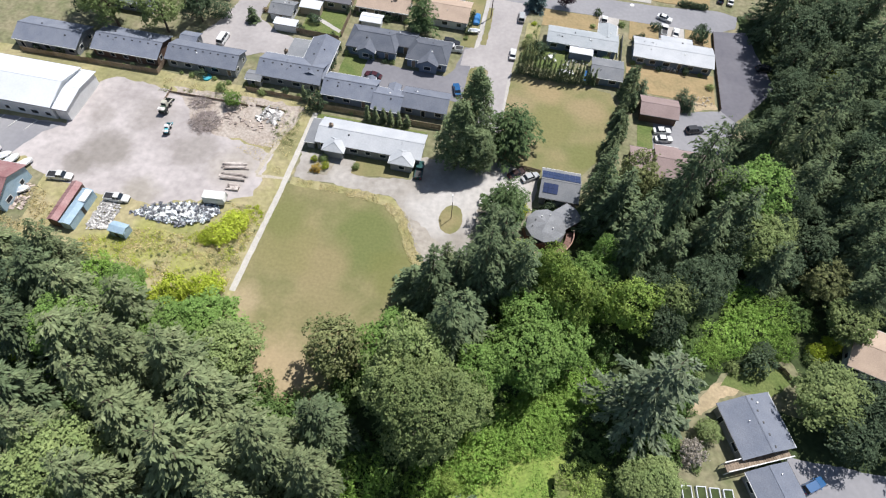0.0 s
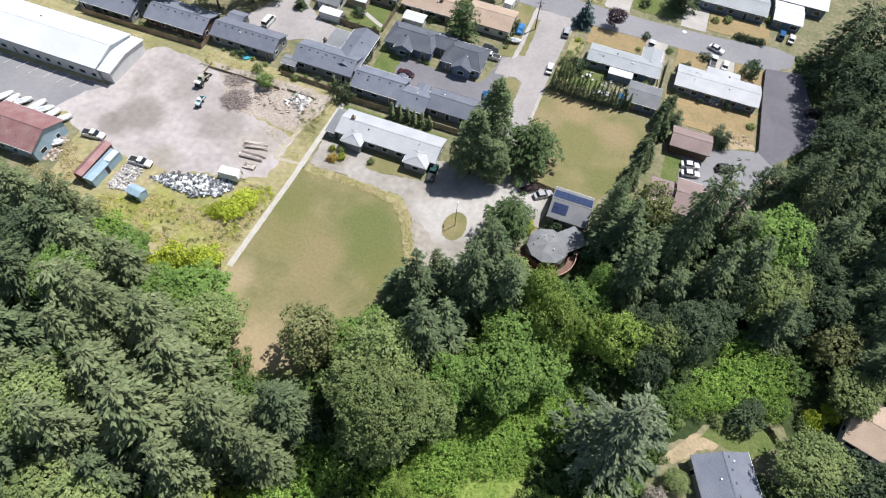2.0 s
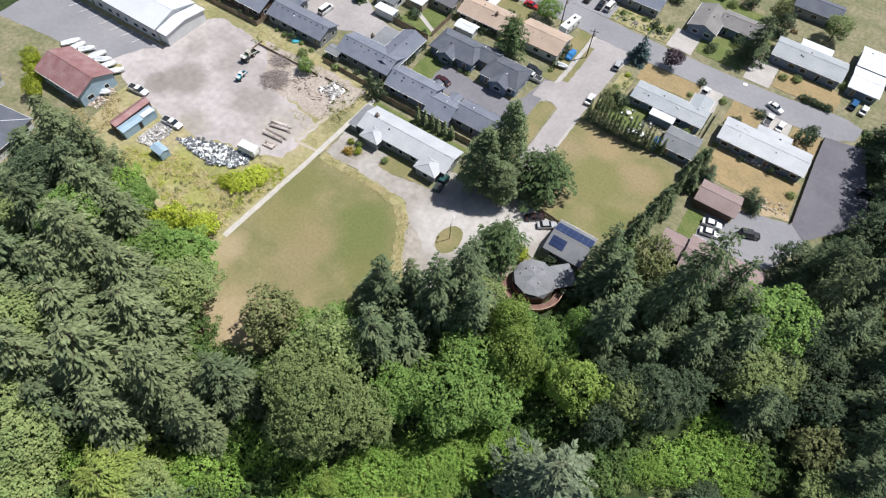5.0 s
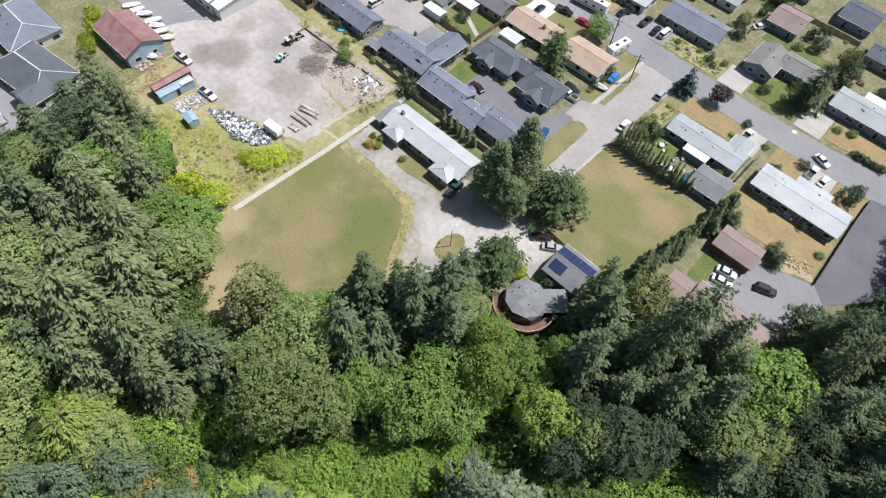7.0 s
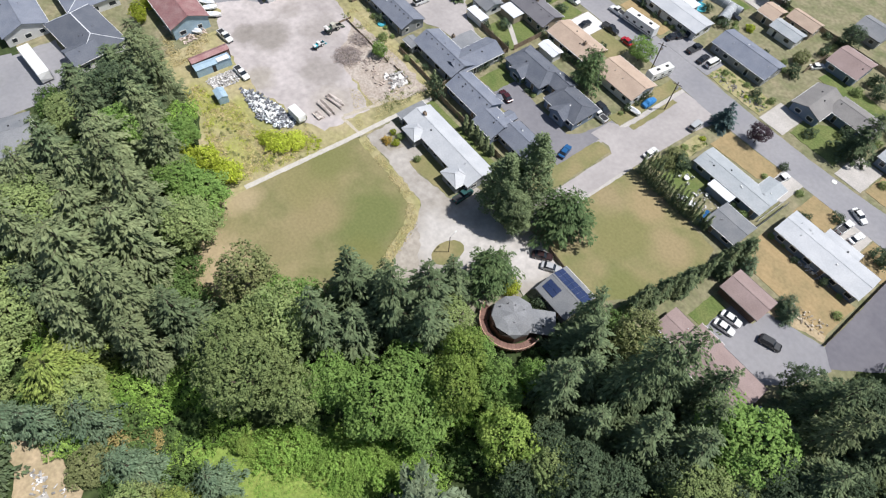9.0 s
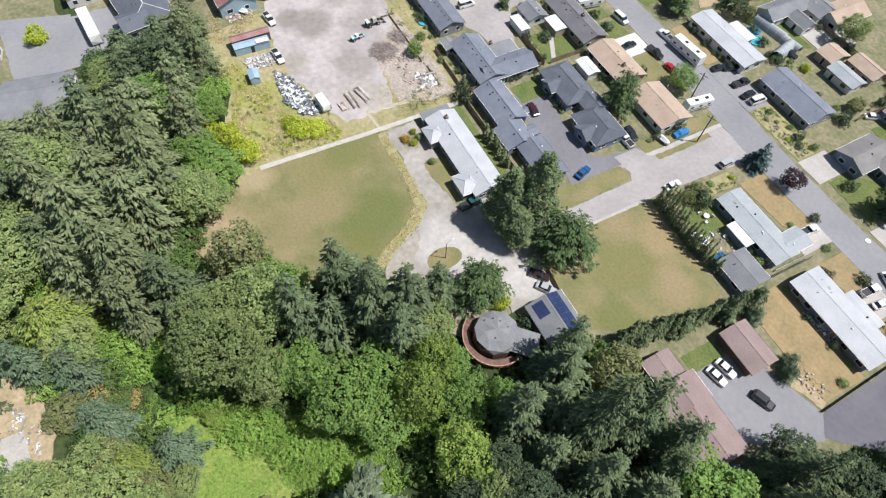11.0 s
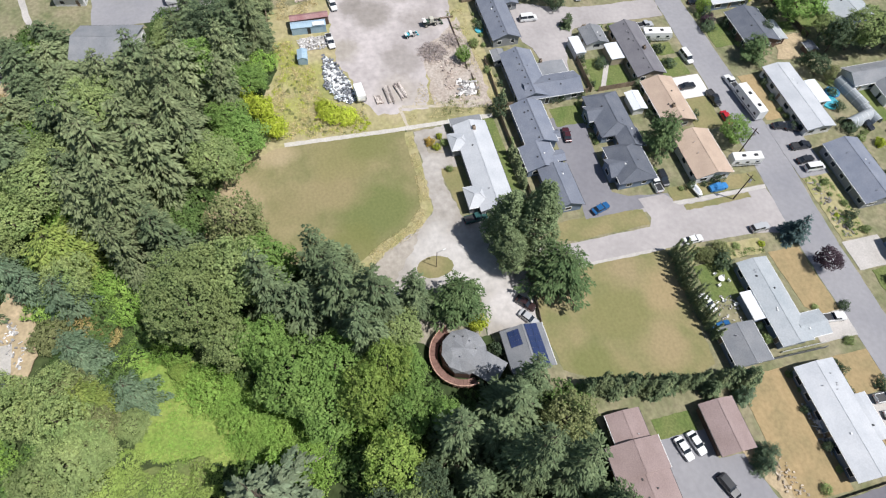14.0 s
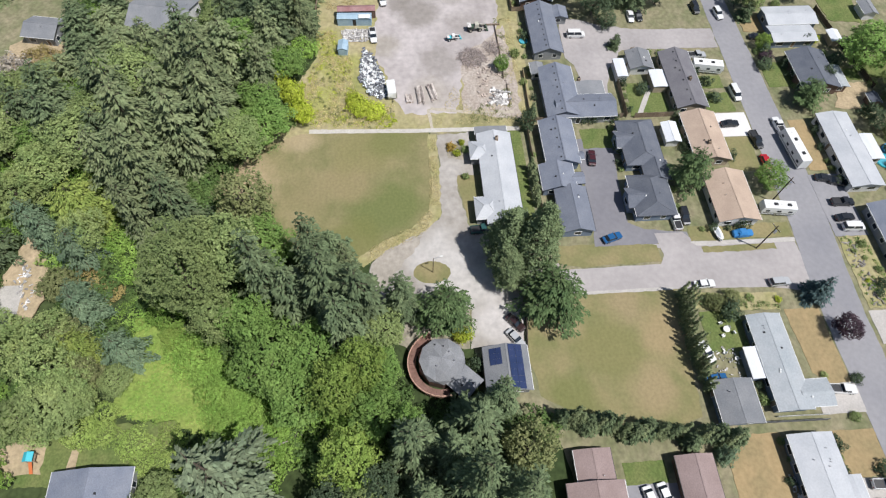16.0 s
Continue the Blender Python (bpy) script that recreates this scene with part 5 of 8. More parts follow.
def kind_of(key):
    """The built prototype of a kind of tree, made when first asked for."""
    if key in KINDS:
        return KINDS[key]
    make = {
        "fir_a": lambda: conifer("tall dark green fir with drooping boughs", "fir tree", L_fir, 25, 4.6, 25, 8, 11, power=0.66, sprig=0.52, name="fir_tree"),
        "fir_b": lambda: conifer("dense dark fir with ragged outline", "fir tree", L_fir, 25, 5.4, 23, 8, 12, 0.36, 0.6, sprig=0.54, name="fir_tree"),
        "fir_c": lambda: conifer("narrow dark fir with a sharp top", "fir tree", L_fir, 25, 3.6, 27, 7, 13, 0.34, 0.66, sprig=0.48, name="fir_tree"),
        "cedar_a": lambda: conifer("broad olive-green cedar with feathery sprays", "cedar tree", L_cedar, 25, 5.8, 22, 9, 14, 0.46, 0.6, 0.06, 0.56, name="cedar_tree"),
        "cedar_b": lambda: conifer("full olive-green cedar in the forest", "cedar tree", L_cedar, 25, 6.8, 21, 9, 15, 0.50, 0.55, 0.06, 0.60, name="cedar_tree"),
        "spread": lambda: conifer("wide-spreading grey-green cedar with long boughs", "cedar tree", L_spread, 25, 7.6, 14, 10, 16, 0.38, 0.75, 0.08, 0.56, name="cedar_tree", fan=0.50),
        "spruce": lambda: conifer("compact blue spruce beside the street", "spruce tree", L_blue, 9, 3.0, 22, 8, 17, 0.2, 0.8, 0.05, 0.5, name="spruce_tree"),
        "maple_a": lambda: broadleaf("bright green maple with a full crown", "maple tree", L_maple, 15, 5.6, 6000, 0.36, 20, 0.2, 21, name="maple_tree"),
        "maple_b": lambda: broadleaf("bright green maple with lobed crown", "maple tree", L_maple, 15, 5.6, 5400, 0.38, 15, 0.2, 22, name="maple_tree"),
        "alder_a": lambda: broadleaf("grey-green alder with a domed crown", "alder tree", L_alder, 30, 8.5, 15000, 0.33, 40, 0.15, 23, name="alder_tree"),
        "alder_b": lambda: broadleaf("mid-green alder with an uneven crown", "alder tree", L_alder, 18, 5.4, 5400, 0.37, 20, 0.2, 24, name="alder_tree"),
        "dark_round": lambda: broadleaf("dark round-headed tree with dense foliage", "tree", L_dark, 14, 5.6, 8000, 0.32, 26, 0.2, 25),
        "dark_b": lambda: broadleaf("dark grey-green tree with a rough crown", "tree", L_dark, 15, 5.4, 3600, 0.40, 18, 0.15, 26),
        "olive": lambda: broadleaf("olive-brown small tree with thin foliage", "tree", L_olive, 12, 4.8, 3000, 0.42, 14, 0.12, 27),
        "poplar": lambda: broadleaf("tall grey-green poplar with an upright crown", "poplar tree", L_poplar, 26, 5.0, 11000, 0.34, 40, 0.0, 28, name="poplar_tree", point=0.75, squash=1.1),
        "plum": lambda: broadleaf("purple-leaved plum tree beside the kerb", "plum tree", L_plum, 6, 2.9, 2500, 0.26, 12, 0.25, 29, name="plum_tree"),
        "lime": lambda: broadleaf("bright lime-green leafy bush", "bush", L_lime, 4, 3.2, 2000, 0.34, 12, 0.02, 30, False, "bush"),
        "bush": lambda: broadleaf("rounded mid-green garden bush", "bush", L_alder, 2.2, 1.5, 650, 0.22, 8, 0.0, 31, False, "bush"),
        "bush_dark": lambda: broadleaf("dark green rounded clipped bush", "bush", L_dark, 2.2, 1.5, 700, 0.20, 9, 0.0, 32, False, "bush"),
        "rust": lambda: broadleaf("rust-brown dried garden shrub", "shrub", L_rust, 2.4, 1.6, 650, 0.24, 8, 0.0, 33, False, "shrub"),
        "thicket": lambda: broadleaf("bright green sprawling bramble thicket", "bramble", L_vine, 3.0, 5.0, 2900, 0.27, 16, 0.0, 34, False, "bramble_thicket"),
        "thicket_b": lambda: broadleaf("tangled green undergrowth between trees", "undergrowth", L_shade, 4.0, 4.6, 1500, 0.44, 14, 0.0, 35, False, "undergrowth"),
        "slope": lambda: broadleaf("pale olive-green tree on the gully slope", "tree", L_slope, 14, 6.0, 6200, 0.355, 24, 0.1, 47),
        "amber": lambda: broadleaf("amber-orange garden shrub in flower", "shrub", L_amber, 2.2, 1.5, 700, 0.20, 9, 0.0, 48, False, "shrub"),
        "dry": lambda: broadleaf("tan-brown dry shrub mound", "shrub", L_straw2, 3, 4.0, 2600, 0.24, 16, 0.0, 49, False, "shrub"),
        "mat": lambda: broadleaf("pale green mound of brambles in the clearing", "bramble", L_pale, 3.0, 5.0, 3200, 0.24, 18, 0.0, 44, False, "bramble_thicket"),
        "bare": lambda: broadleaf("grey leafless shrub with fine twigs", "shrub", L_bare, 4.0, 3.0, 1400, 0.30, 12, 0.05, 45, False, "shrub"),
        "bluegreen": lambda: conifer("blue-green spreading conifer with soft boughs", "conifer", L_bluish, 9, 5.0, 14, 10, 41, 0.20, 0.5, 0.1, 0.38, name="conifer"),
        "golden": lambda: conifer("golden-green spreading cypress with flat feathery boughs", "cypress tree", L_golden, 13, 7.5, 15, 11, 51, 0.26, 0.5, 0.1, 0.40, name="cypress_tree"),
        "pine": lambda: conifer("dark round-headed pine with dense needles", "pine tree", L_pine, 13, 6.5, 15, 11, 52, 0.10, 0.40, 0.22, 0.52, name="pine_tree"),
        "yellowgreen": lambda: broadleaf("yellow-green tree with a spreading crown", "tree", L_yellow, 10, 5.6, 5400, 0.34, 20, 0.1, 42),
        "thuja": lambda: conifer("slim columnar green conifer", "hedge conifer", L_cedar, 6, 0.72, 26, 7, 36, 0.05, 0.75, 0.02, 0.36, name="columnar_conifer"),
        "hedge_dark": lambda: conifer("dark dense hedge conifer", "hedge conifer", L_fir, 7, 1.7, 24, 8, 37, 0.2, 0.55, 0.03, 0.5, name="hedge_conifer"),
    }[key]
    e = make()
    KINDS[key] = [e, False]
    return KINDS[key]


SIZE = {"fir_a": (25, 4.6), "fir_b": (25, 5.4), "fir_c": (25, 3.6), "cedar_a": (25, 5.8), "cedar_b": (25, 6.8), "spread": (25, 7.6), "spruce": (9, 3), "maple_a": (15, 5.6), "maple_b": (15, 5.6), "alder_a": (30, 8.5), "alder_b": (18, 5.4),
        "dark_round": (14, 5.6), "dark_b": (15, 5.4), "olive": (12, 4.8), "poplar": (26, 5), "plum": (6, 2.9), "lime": (4, 3.2), "bush": (2.2, 1.5), "bush_dark": (2.2, 1.5), "rust": (2.4, 1.6), "thicket": (3, 5), "thicket_b": (4, 4.6), "thuja": (6, 1), "bluegreen": (9, 5), "mat": (3, 5), "dry": (3, 4), "slope": (14, 6), "amber": (2.2, 1.5), "bare": (4, 3), "yellowgreen": (10, 5.6), "golden": (13, 7.5), "pine": (13, 6.5), "hedge_dark": (7, 1.7)}
TREE_RNG = random.Random(5)
PLANTED = []


W = "forest trees"


def plant(key, x, y, height=None, radius=None, group=""):
    h0, r0 = SIZE[key]
    h, r = height or h0, (radius or r0) * (1.18 if group == W and x < 20 else 1.0)
    rec = kind_of(key)
    m = pose(x, y, top(x, y) - 0.06 - (0.14 * h if h < 6 else 0.0), TREE_RNG.uniform(-2, 2), TREE_RNG.uniform(-2, 2), TREE_RNG.uniform(0, 360)) @ Matrix.Diagonal((r / r0, r / r0, h / h0, 1))
    if rec[1]:
        e = copy_thing(rec[0], m)
    else:
        e, rec[1] = rec[0], True
        e.matrix_world = m
    if group:
        e["group"] = group
    PLANTED.append((x, y, r))
    return e


# conifers of the near forest
for key, x, y, h, r in (
        ("fir_a", -7.3, 53.4, 25.8, 4.4), ("fir_a", -2.8, 44.3, 28.5, 4.2), ("fir_b", 1.6, 55.6, 30, 4.8), ("fir_a", 3.4, 62.0, 26.5, 4.8), ("fir_c", -3.4, 56.8, 20, 4.0), ("fir_b", 8.6, 59.6, 21, 4.4), ("fir_c", -0.6, 49.4, 24, 4.0), ("fir_c", -11.4, 55.6, 15, 3.0), ("fir_b", 2.2, 70.2, 15, 3.4),
        ("fir_a", 30.4, 71.4, 25.5, 4.8), ("fir_b", 37.3, 80.1, 31, 5.2), ("fir_a", 46.0, 77.0, 24, 4.4), ("fir_b", 40.3, 88.2, 28, 5.4), ("fir_c", 27.2, 81.6, 26.5, 4.6), ("fir_b", 24.0, 87.0, 18, 3.8), ("olive", 31.6, 91.2, 16, 5.0),
        ("spread", 34.6, 40.0, 31.5, 11.0), ("fir_b", 61.5, 106.0, 23, 5.0), ("cedar_a", 64.0, 101.5, 28, 5.4),
        ("cedar_b", -39.4, 23.0, 25, 7.0), ("cedar_a", -27.3, 18.4, 26, 6.2), ("cedar_b", -38.5, 14.0, 28, 6.6), ("cedar_a", -54.6, 28.2, 26, 6.0), ("cedar_a", -64.0, 13.0, 20, 5.2), ("cedar_a", -61.4, 37.6, 17, 5.4),
        ("fir_b", -86.5, 46.0, 10, 3.6), ("cedar_a", -20.6, 16.4, 20, 5.2), ("cedar_b", -49.0, 18.6, 22, 6.0), ("cedar_a", -57.5, 22.0, 23, 5.6), ("cedar_b", -67.0, 30.0, 19, 5.8), ("cedar_a", -73.0, 39.0, 17, 5.2),
        ("cedar_a", -49.5, 8.5, 24, 5.8), ("cedar_a", -31.0, 9.5, 22, 5.4), ("fir_b", -78.0, 30.0, 16, 4.8), ("cedar_b", -46.4, 28.4, 25.5, 5.4), ("fir_a", -72.0, 19.0, 20, 4.6)):
    plant(key, x, y, h, r, W)
# broadleaved trees of the near forest
for key, x, y, h, r in (
        ("alder_a", -4.4, 28.0, 29, 6.9), ("alder_b", -10.0, 32.5, 22, 5.6), ("maple_a", 12.4, 44.8, 18, 6.4), ("maple_b", 12.0, 52.4, 15, 5.0), ("maple_b", 24.0, 64.0, 12, 4.6), ("yellowgreen", 31.4, 59.6, 14.5, 5.8),
        ("dark_round", 43.2, 64.8, 16, 5.8), ("alder_b", 56.0, 79.0, 13, 4.8), ("olive", 73.0, 75.0, 7.5, 4.6), ("dark_b", 65.2, 90.4, 16, 5.4), ("olive", -22.0, 38.2, 12.4, 4.8), ("alder_b", -40.8, 34.4, 11, 4.2),
        ("fir_b", -20.6, 24.4, 18.5, 4.6), ("alder_b", -58.0, 10.0, 15, 5.0), 
        ("maple_a", -13.2, 41.2, 10, 4.2), ("alder_b", -7.2, 38.4, 19.5, 4.2), ("maple_b", 4.8, 40.4, 15.5, 4.4), ("alder_b", 2.6, 33.6, 15, 3.4), ("cedar_a", -5.4, 59.6, 16, 3.0), ("yellowgreen", 19.4, 57.4, 13, 4.6), ("maple_a", 18.0, 50.0, 12, 4.4), ("dark_b", 38.5, 57.0, 11, 4.2), ("dark_b", 48.5, 70.5, 13, 4.4),
        ("poplar", -6.4, 97.4, 26, 4.6), ("poplar", -9.4, 92.6, 21, 4.4), ("poplar", -4.2, 92.4, 14, 3.6), ("pine", 2.6, 100.4, 13.5, 5.8), ("pine", 4.2, 78.8, 12.5, 4.7), ("lime", 7.8, 81.8, 4, 1.8), ("maple_b", 25.6, 70.6, 13, 2.6), ("alder_b", 7.6, 66.2, 9, 3.0), ("maple_b", 14.5, 65.6, 9, 3.4), ("yellowgreen", 15.4, 62.0, 12, 4.0), ("fir_a", 52.6, 82.3, 22, 5.0), ("fir_b", 46.6, 93.0, 20, 4.4), ("maple_a", 57.0, 91.6, 15, 6.0), ("dark_b", 60.6, 97.0, 11, 4.2), ("fir_b", 60.4, 108.8, 16, 4.6), ("dark_b", 51.8, 78.0, 14, 4.6), ("alder_b", 40.0, 62.0, 12, 3.6), ("alder_b", 61.8, 84.6, 11, 4.4),
        ("fir_b", -80.0, 40.0, 15, 5.0), ("cedar_a", -92.0, 45.0, 14, 5.0), ("cedar_a", -99.6, 47.6, 12, 4.4), ("maple_b", -66.0, 43.0, 9, 3.8), ("maple_b", -72.0, 32.0, 14, 4.6), ("dark_b", -86.0, 36.0, 13, 5.0), ("lime", -120.0, 57.0, 5, 3.2), ("lime", -126.0, 60.0, 5, 3.2), ("lime", -114.5, 52.5, 6, 3.0),
        ("maple_b", -54.4, 37.4, 9, 4.2), ("maple_a", -47.2, 39.6, 8, 4.0), ("lime", -58.0, 45.0, 7.0, 4.6), ("lime", -52.6, 47.4, 6.0, 4.2), ("lime", -55.4, 61.4, 3.6, 4.4), ("lime", -53.2, 65.4, 2.8, 3.6), ("lime", -58.4, 59.8, 2.0, 2.4), ("lime", -62.5, 41.5, 6.5, 3.4)):
    plant(key, x, y, h, r, W)
# woods beyond the service road
for key, x, y, h, r in (
        ("dark_b", 75, 152, 17, 7.5), ("dark_b", 84, 158, 18, 7.0), ("fir_b", 72, 168, 20, 6.0), ("dark_b", 80, 172, 17, 6.8), ("fir_a", 92, 150, 22, 5.6), ("dark_b", 90, 140, 16, 6.0), ("fir_b", 84, 132, 22, 5.8), ("dark_b", 71, 128, 13, 5.4),
        ("dark_b", 66.5, 119, 11, 5.0), ("fir_b", 76, 118, 21, 5.4), ("fir_a", 72, 110, 23, 5.2), ("dark_b", 82, 108, 16, 5.8), ("fir_b", 79, 98, 22, 5.4), ("fir_a", 90, 118, 24, 5.8), ("dark_b", 86, 90, 15, 5.6), ("fir_b", 78, 86, 18, 5.2), ("fir_b", 92, 100, 22, 5.6),
        ("dark_b", 58, 112, 10, 4.4), ("fir_a", 68, 96, 22, 4.8), ("dark_b", 62, 86, 12, 4.6), ("fir_b", 100, 134, 23, 6), ("fir_a", 102, 158, 24, 6), ("lime", 86, 143, 7, 3.4), ("fir_b", 98, 112, 24, 6), ("dark_b", 96, 84, 15, 6), ("dark_b", 70, 82, 11, 5),
        ("dark_b", 78, 48, 12, 6.0), ("dark_b", 86, 44, 12, 6.0), ("alder_b", 76, 66, 9, 4.4), ("lime", 71, 60, 4.5, 3.0), ("dark_b", 72, 42, 10, 5.0), ("alder_b", 90, 52, 12, 5.5), ("dark_b", 72.5, 133, 12, 5.2), ("dark_b", 73.4, 142, 13, 5.0), ("fir_b", 88, 168, 22, 6), ("fir_a", 97, 170, 24, 6)):
    plant(key, x, y, h, r, W)
# undergrowth in the gully and along the forest edge
for key, x, y, h, r in (
        ("thicket", 17.5, 52.0, 3.4, 5.6), ("thicket", 22.0, 47.0, 3.0, 5.6), ("thicket", 21.0, 55.5, 3.6, 5.0), ("thicket", 15.0, 57.0, 4.0, 4.6), ("thicket", 24.6, 42.0, 2.4, 5.4), ("thicket", 18.6, 41.0, 2.2, 5.0), ("thicket", 13.5, 36.5, 2.2, 5.2), ("thicket", 19.0, 34.5, 1.8, 5.6),
        ("thicket", 9.0, 31.5, 2.0, 5.0), ("thicket", -3.0, 13.0, 1.8, 4.6),
        ("thicket", 58.0, 63.0, 3.4, 5.4), ("thicket", 63.0, 66.5, 3.4, 5.0), ("thicket", 54.0, 60.0, 3.0, 4.6), ("thicket", 57.0, 69.0, 3.6, 5.0), ("thicket_b", 68.0, 68.0, 3.8, 4.4), ("thicket_b", 27.0, 50.0, 3.4, 4.2), 
        ("thicket_b", 36.0, 27.0, 4.4, 5.0), ("thicket_b", 29.0, 33.0, 2.8, 4.6), ("thicket_b", 36.6, 34.6, 2.6, 4.4), ("thicket_b", 41.0, 40.4, 2.4, 4.0), ("thicket_b", 41.4, 35.4, 2.2, 3.2), ("thicket_b", -8.0, 5.0, 3.6, 4.6), ("thicket_b", -14.0, 8.0, 4.0, 5.0), ("olive", -9.0, -1.0, 4.0, 4.0), ("thicket", -16.0, -2.0, 3.0, 4.4),
        ("thicket_b", -20.0, 30.0, 4.2, 4.4), ("thicket_b", -28.0, 26.5, 4.4, 4.4), ("thicket_b", -36.0, 28.6, 4.4, 4.0), ("thicket_b", 20.0, 68.0, 4.0, 4.0), ("thicket_b", 26.0, 74.0, 4.0, 4.0), ("thicket_b", 22.0, 84.5, 2.4, 2.4), ("lime", 26.5, 70.5, 5.0, 3.0), ("bush_dark", 14.0, 84.4, 3.4, 1.9),
        ("dark_round", 60.0, 58.0, 3.4, 2.2)):
    plant(key, x, y, h, r, "forest undergrowth")
# shrubs and small trees of the lower slope
for key, x, y, h, r in (
        ("golden", -25.4, 2.0, 13, 8.4), ("slope", -19.0, 3.5, 11, 5.0), ("slope", -35.7, -8.7, 14, 7.6), ("slope", -29.5, -13.0, 13, 7.5), ("bluegreen", 7.2, 14.8, 13, 4.8), ("bluegreen", -3.1, 5.4, 8, 5.0), ("slope", 4.8, 3.6, 17, 6.4), ("slope", 12.2, 6.4, 20, 6.6), ("golden", 8.0, 8.4, 14, 4.4), ("slope", 7.6, -3.6, 16, 6.0),
        ("olive", 4.8, 5.3, 9, 3.4), ("olive", 11.9, 10.3, 8, 3.3), ("slope", 16.4, 10.2, 15, 4.9), ("alder_b", 12.9, 14.8, 6, 2.7), ("mat", 22.0, 9.8, 2.6, 4.0), ("mat", 19.0, 13.0, 3.0, 4.2), ("alder_b", 18.4, 7.4, 10, 4.8), ("slope", 21.6, 4.6, 8, 4.2), ("mat", 29.0, 27.0, 2.4, 4.0), ("mat", 24.6, 20.0, 2.4, 4.6), ("mat", 25.2, 26.6, 2.6, 4.4), ("mat", 22.4, 14.0, 2.6, 4.2), ("mat", 28.0, 22.0, 2.4, 3.6),
        ("thicket", 7.4, 27.1, 4.0, 5.0), ("thicket", 15.1, 32.8, 3.6, 5.2), ("thicket", 10.6, 30.4, 3.4, 4.4), ("thicket", 3.8, 23.7, 3.2, 3.2), ("thicket", 21.2, 38.5, 3.0, 4.6), ("thicket", 24.6, 43.9, 3.0, 4.4), ("thicket", 27.4, 47.7, 3.0, 3.8), ("thicket", 31.1, 43.9, 3.0, 3.8), ("thicket", 21.3, 34.3, 2.2, 3.6),
        ("yellowgreen", 2.6, 21.6, 3.0, 1.9), ("dry", -11.3, 2.6, 2.2, 4.8), ("dry", -8.6, 7.2, 2.4, 3.2), ("bare", -51.8, -19.3, 6, 4.4), ("dry", -75.4, -21.1, 5, 4.6), ("dry", -72.0, -17.6, 4, 3.6), ("bare", -68.9, -24.9, 5, 3.4), ("bluegreen", -6.0, 3.4, 6, 4.4), ("bluegreen", -15.6, 2.6, 8.5, 5.4),
        ("slope", 2.6, -7.0, 12, 5.2), ("alder_b", 20.6, 1.0, 9, 3.6), ("bluegreen", -19.0, -3.6, 9, 4.6), ("bluegreen", -24.0, -9.0, 7, 4.4), ("alder_b", -41.0, -2.0, 13, 5.6), ("maple_b", -44.5, -13.0, 9, 5.0), ("lime", -113.0, 11.0, 5.8, 4.0), ("lime", -80.0, 27.0, 5.0, 3.0)):
    plant(key, x, y, h, r, "forest slope trees")
# fill of the forest interior
FOREST = [(-150, -70), (-150, 16), (-99, 20), (-99, 50), (-76, 47), (-64, 46), (-50, 43), (-46, 41), (-38, 29), (-24, 30), (-13, 46), (-9.5, 56), (-6, 61), (2, 64), (5, 69), (8, 67), (20, 68), (24, 86), (26, 97), (30, 97), (32, 94), (53, 92), (58, 104), (64, 120), (71, 124), (75, 140), (72, 150),
          (66, 172), (170, 174), (170, 66), (78, 70), (68, 62), (52, 57), (46, 48), (44, 36), (36, 36), (28, 46), (20, 30), (20, -3), (50, -6), (50, -70)]
CLEAR = [(-4, 12), (4, 12), (14, 17), (20, 20), (22, 30), (24, 42), (16, 42), (6, 32), (0, 22)]
fill = random.Random(11)


HOLES = [(50, 59, 94, 102), (6, 25, 66, 86), (-20, 4, -15, -3), (-101, -80, -4, 21), (-150, -97, -40, 20), (-98, -66, -60, -13), (42, 70, 20, 45), (45.5, 70, 44, 58), (30, 44, 4, 22)]


def free(x, y, reach):
    """Whether a spot in the woods is open for another plant."""
    edge = -44 if x < -60 else (-34 + 0.27 * (x + 60) if x < 35 else -8 + 0.85 * (x - 35))
    if y < edge or x > 97 or not within(x, y, FOREST) or within(x, y, CLEAR):
        return False
    if any(a < x < b and c < y < d for a, b, c, d in HOLES):
        return False
    return all(math.hypot(x - px, y - py) > reach * pr for px, py, pr in PLANTED)


for k in range(4000):
    x, y = fill.uniform(-120, 110), fill.uniform(-45, 172)
    if not free(x, y, 1.12) or (-16 < x < 66 and y < 60):
        continue
    key = fill.choice(("cedar_a", "cedar_b", "alder_b", "fir_b", "fir_a") if x < 0 else ("fir_a", "fir_b", "dark_b", "dark_b", "fir_b"))
    h0, r0 = SIZE[key]
    if x < -62 and y < 28 or x < -84:
        h0 *= 0.5
    plant(key, x, y, h0 * fill.uniform(0.55, 0.8), r0 * fill.uniform(0.75, 0.95), W)
for k in range(6000):
    x, y = fill.uniform(-105, 105), fill.uniform(-45, 165)
    if free(x, y, 0.84 if x < 30 else 1.3):
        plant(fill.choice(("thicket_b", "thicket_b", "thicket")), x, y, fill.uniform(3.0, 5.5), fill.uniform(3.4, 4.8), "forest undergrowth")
# conifer hedges and garden trees
for i in range(20):
    t = i / 19
    plant("thuja", 1.5 + 20.5 * t, 129.4 - 1.0 * math.sin(t * 3) + fill.uniform(-0.3, 0.3), 7.6 - 1.4 * t + fill.uniform(-1.3, 0.9), fill.uniform(0.8, 1.05), "conifer hedge")
for i in range(22):
    t = i / 21
    key = ("hedge_dark", "thuja", "cedar_a", "hedge_dark", "thuja")[i % 5]
    plant(key, 27.0 + 5.0 * t + fill.uniform(-1.2, 1.2), 99.0 + 33 * t, fill.uniform(5.5, 9.0), fill.uniform(1.4, 2.2) * (0.75 if key == "thuja" else 1), "hedge beside the brown building")
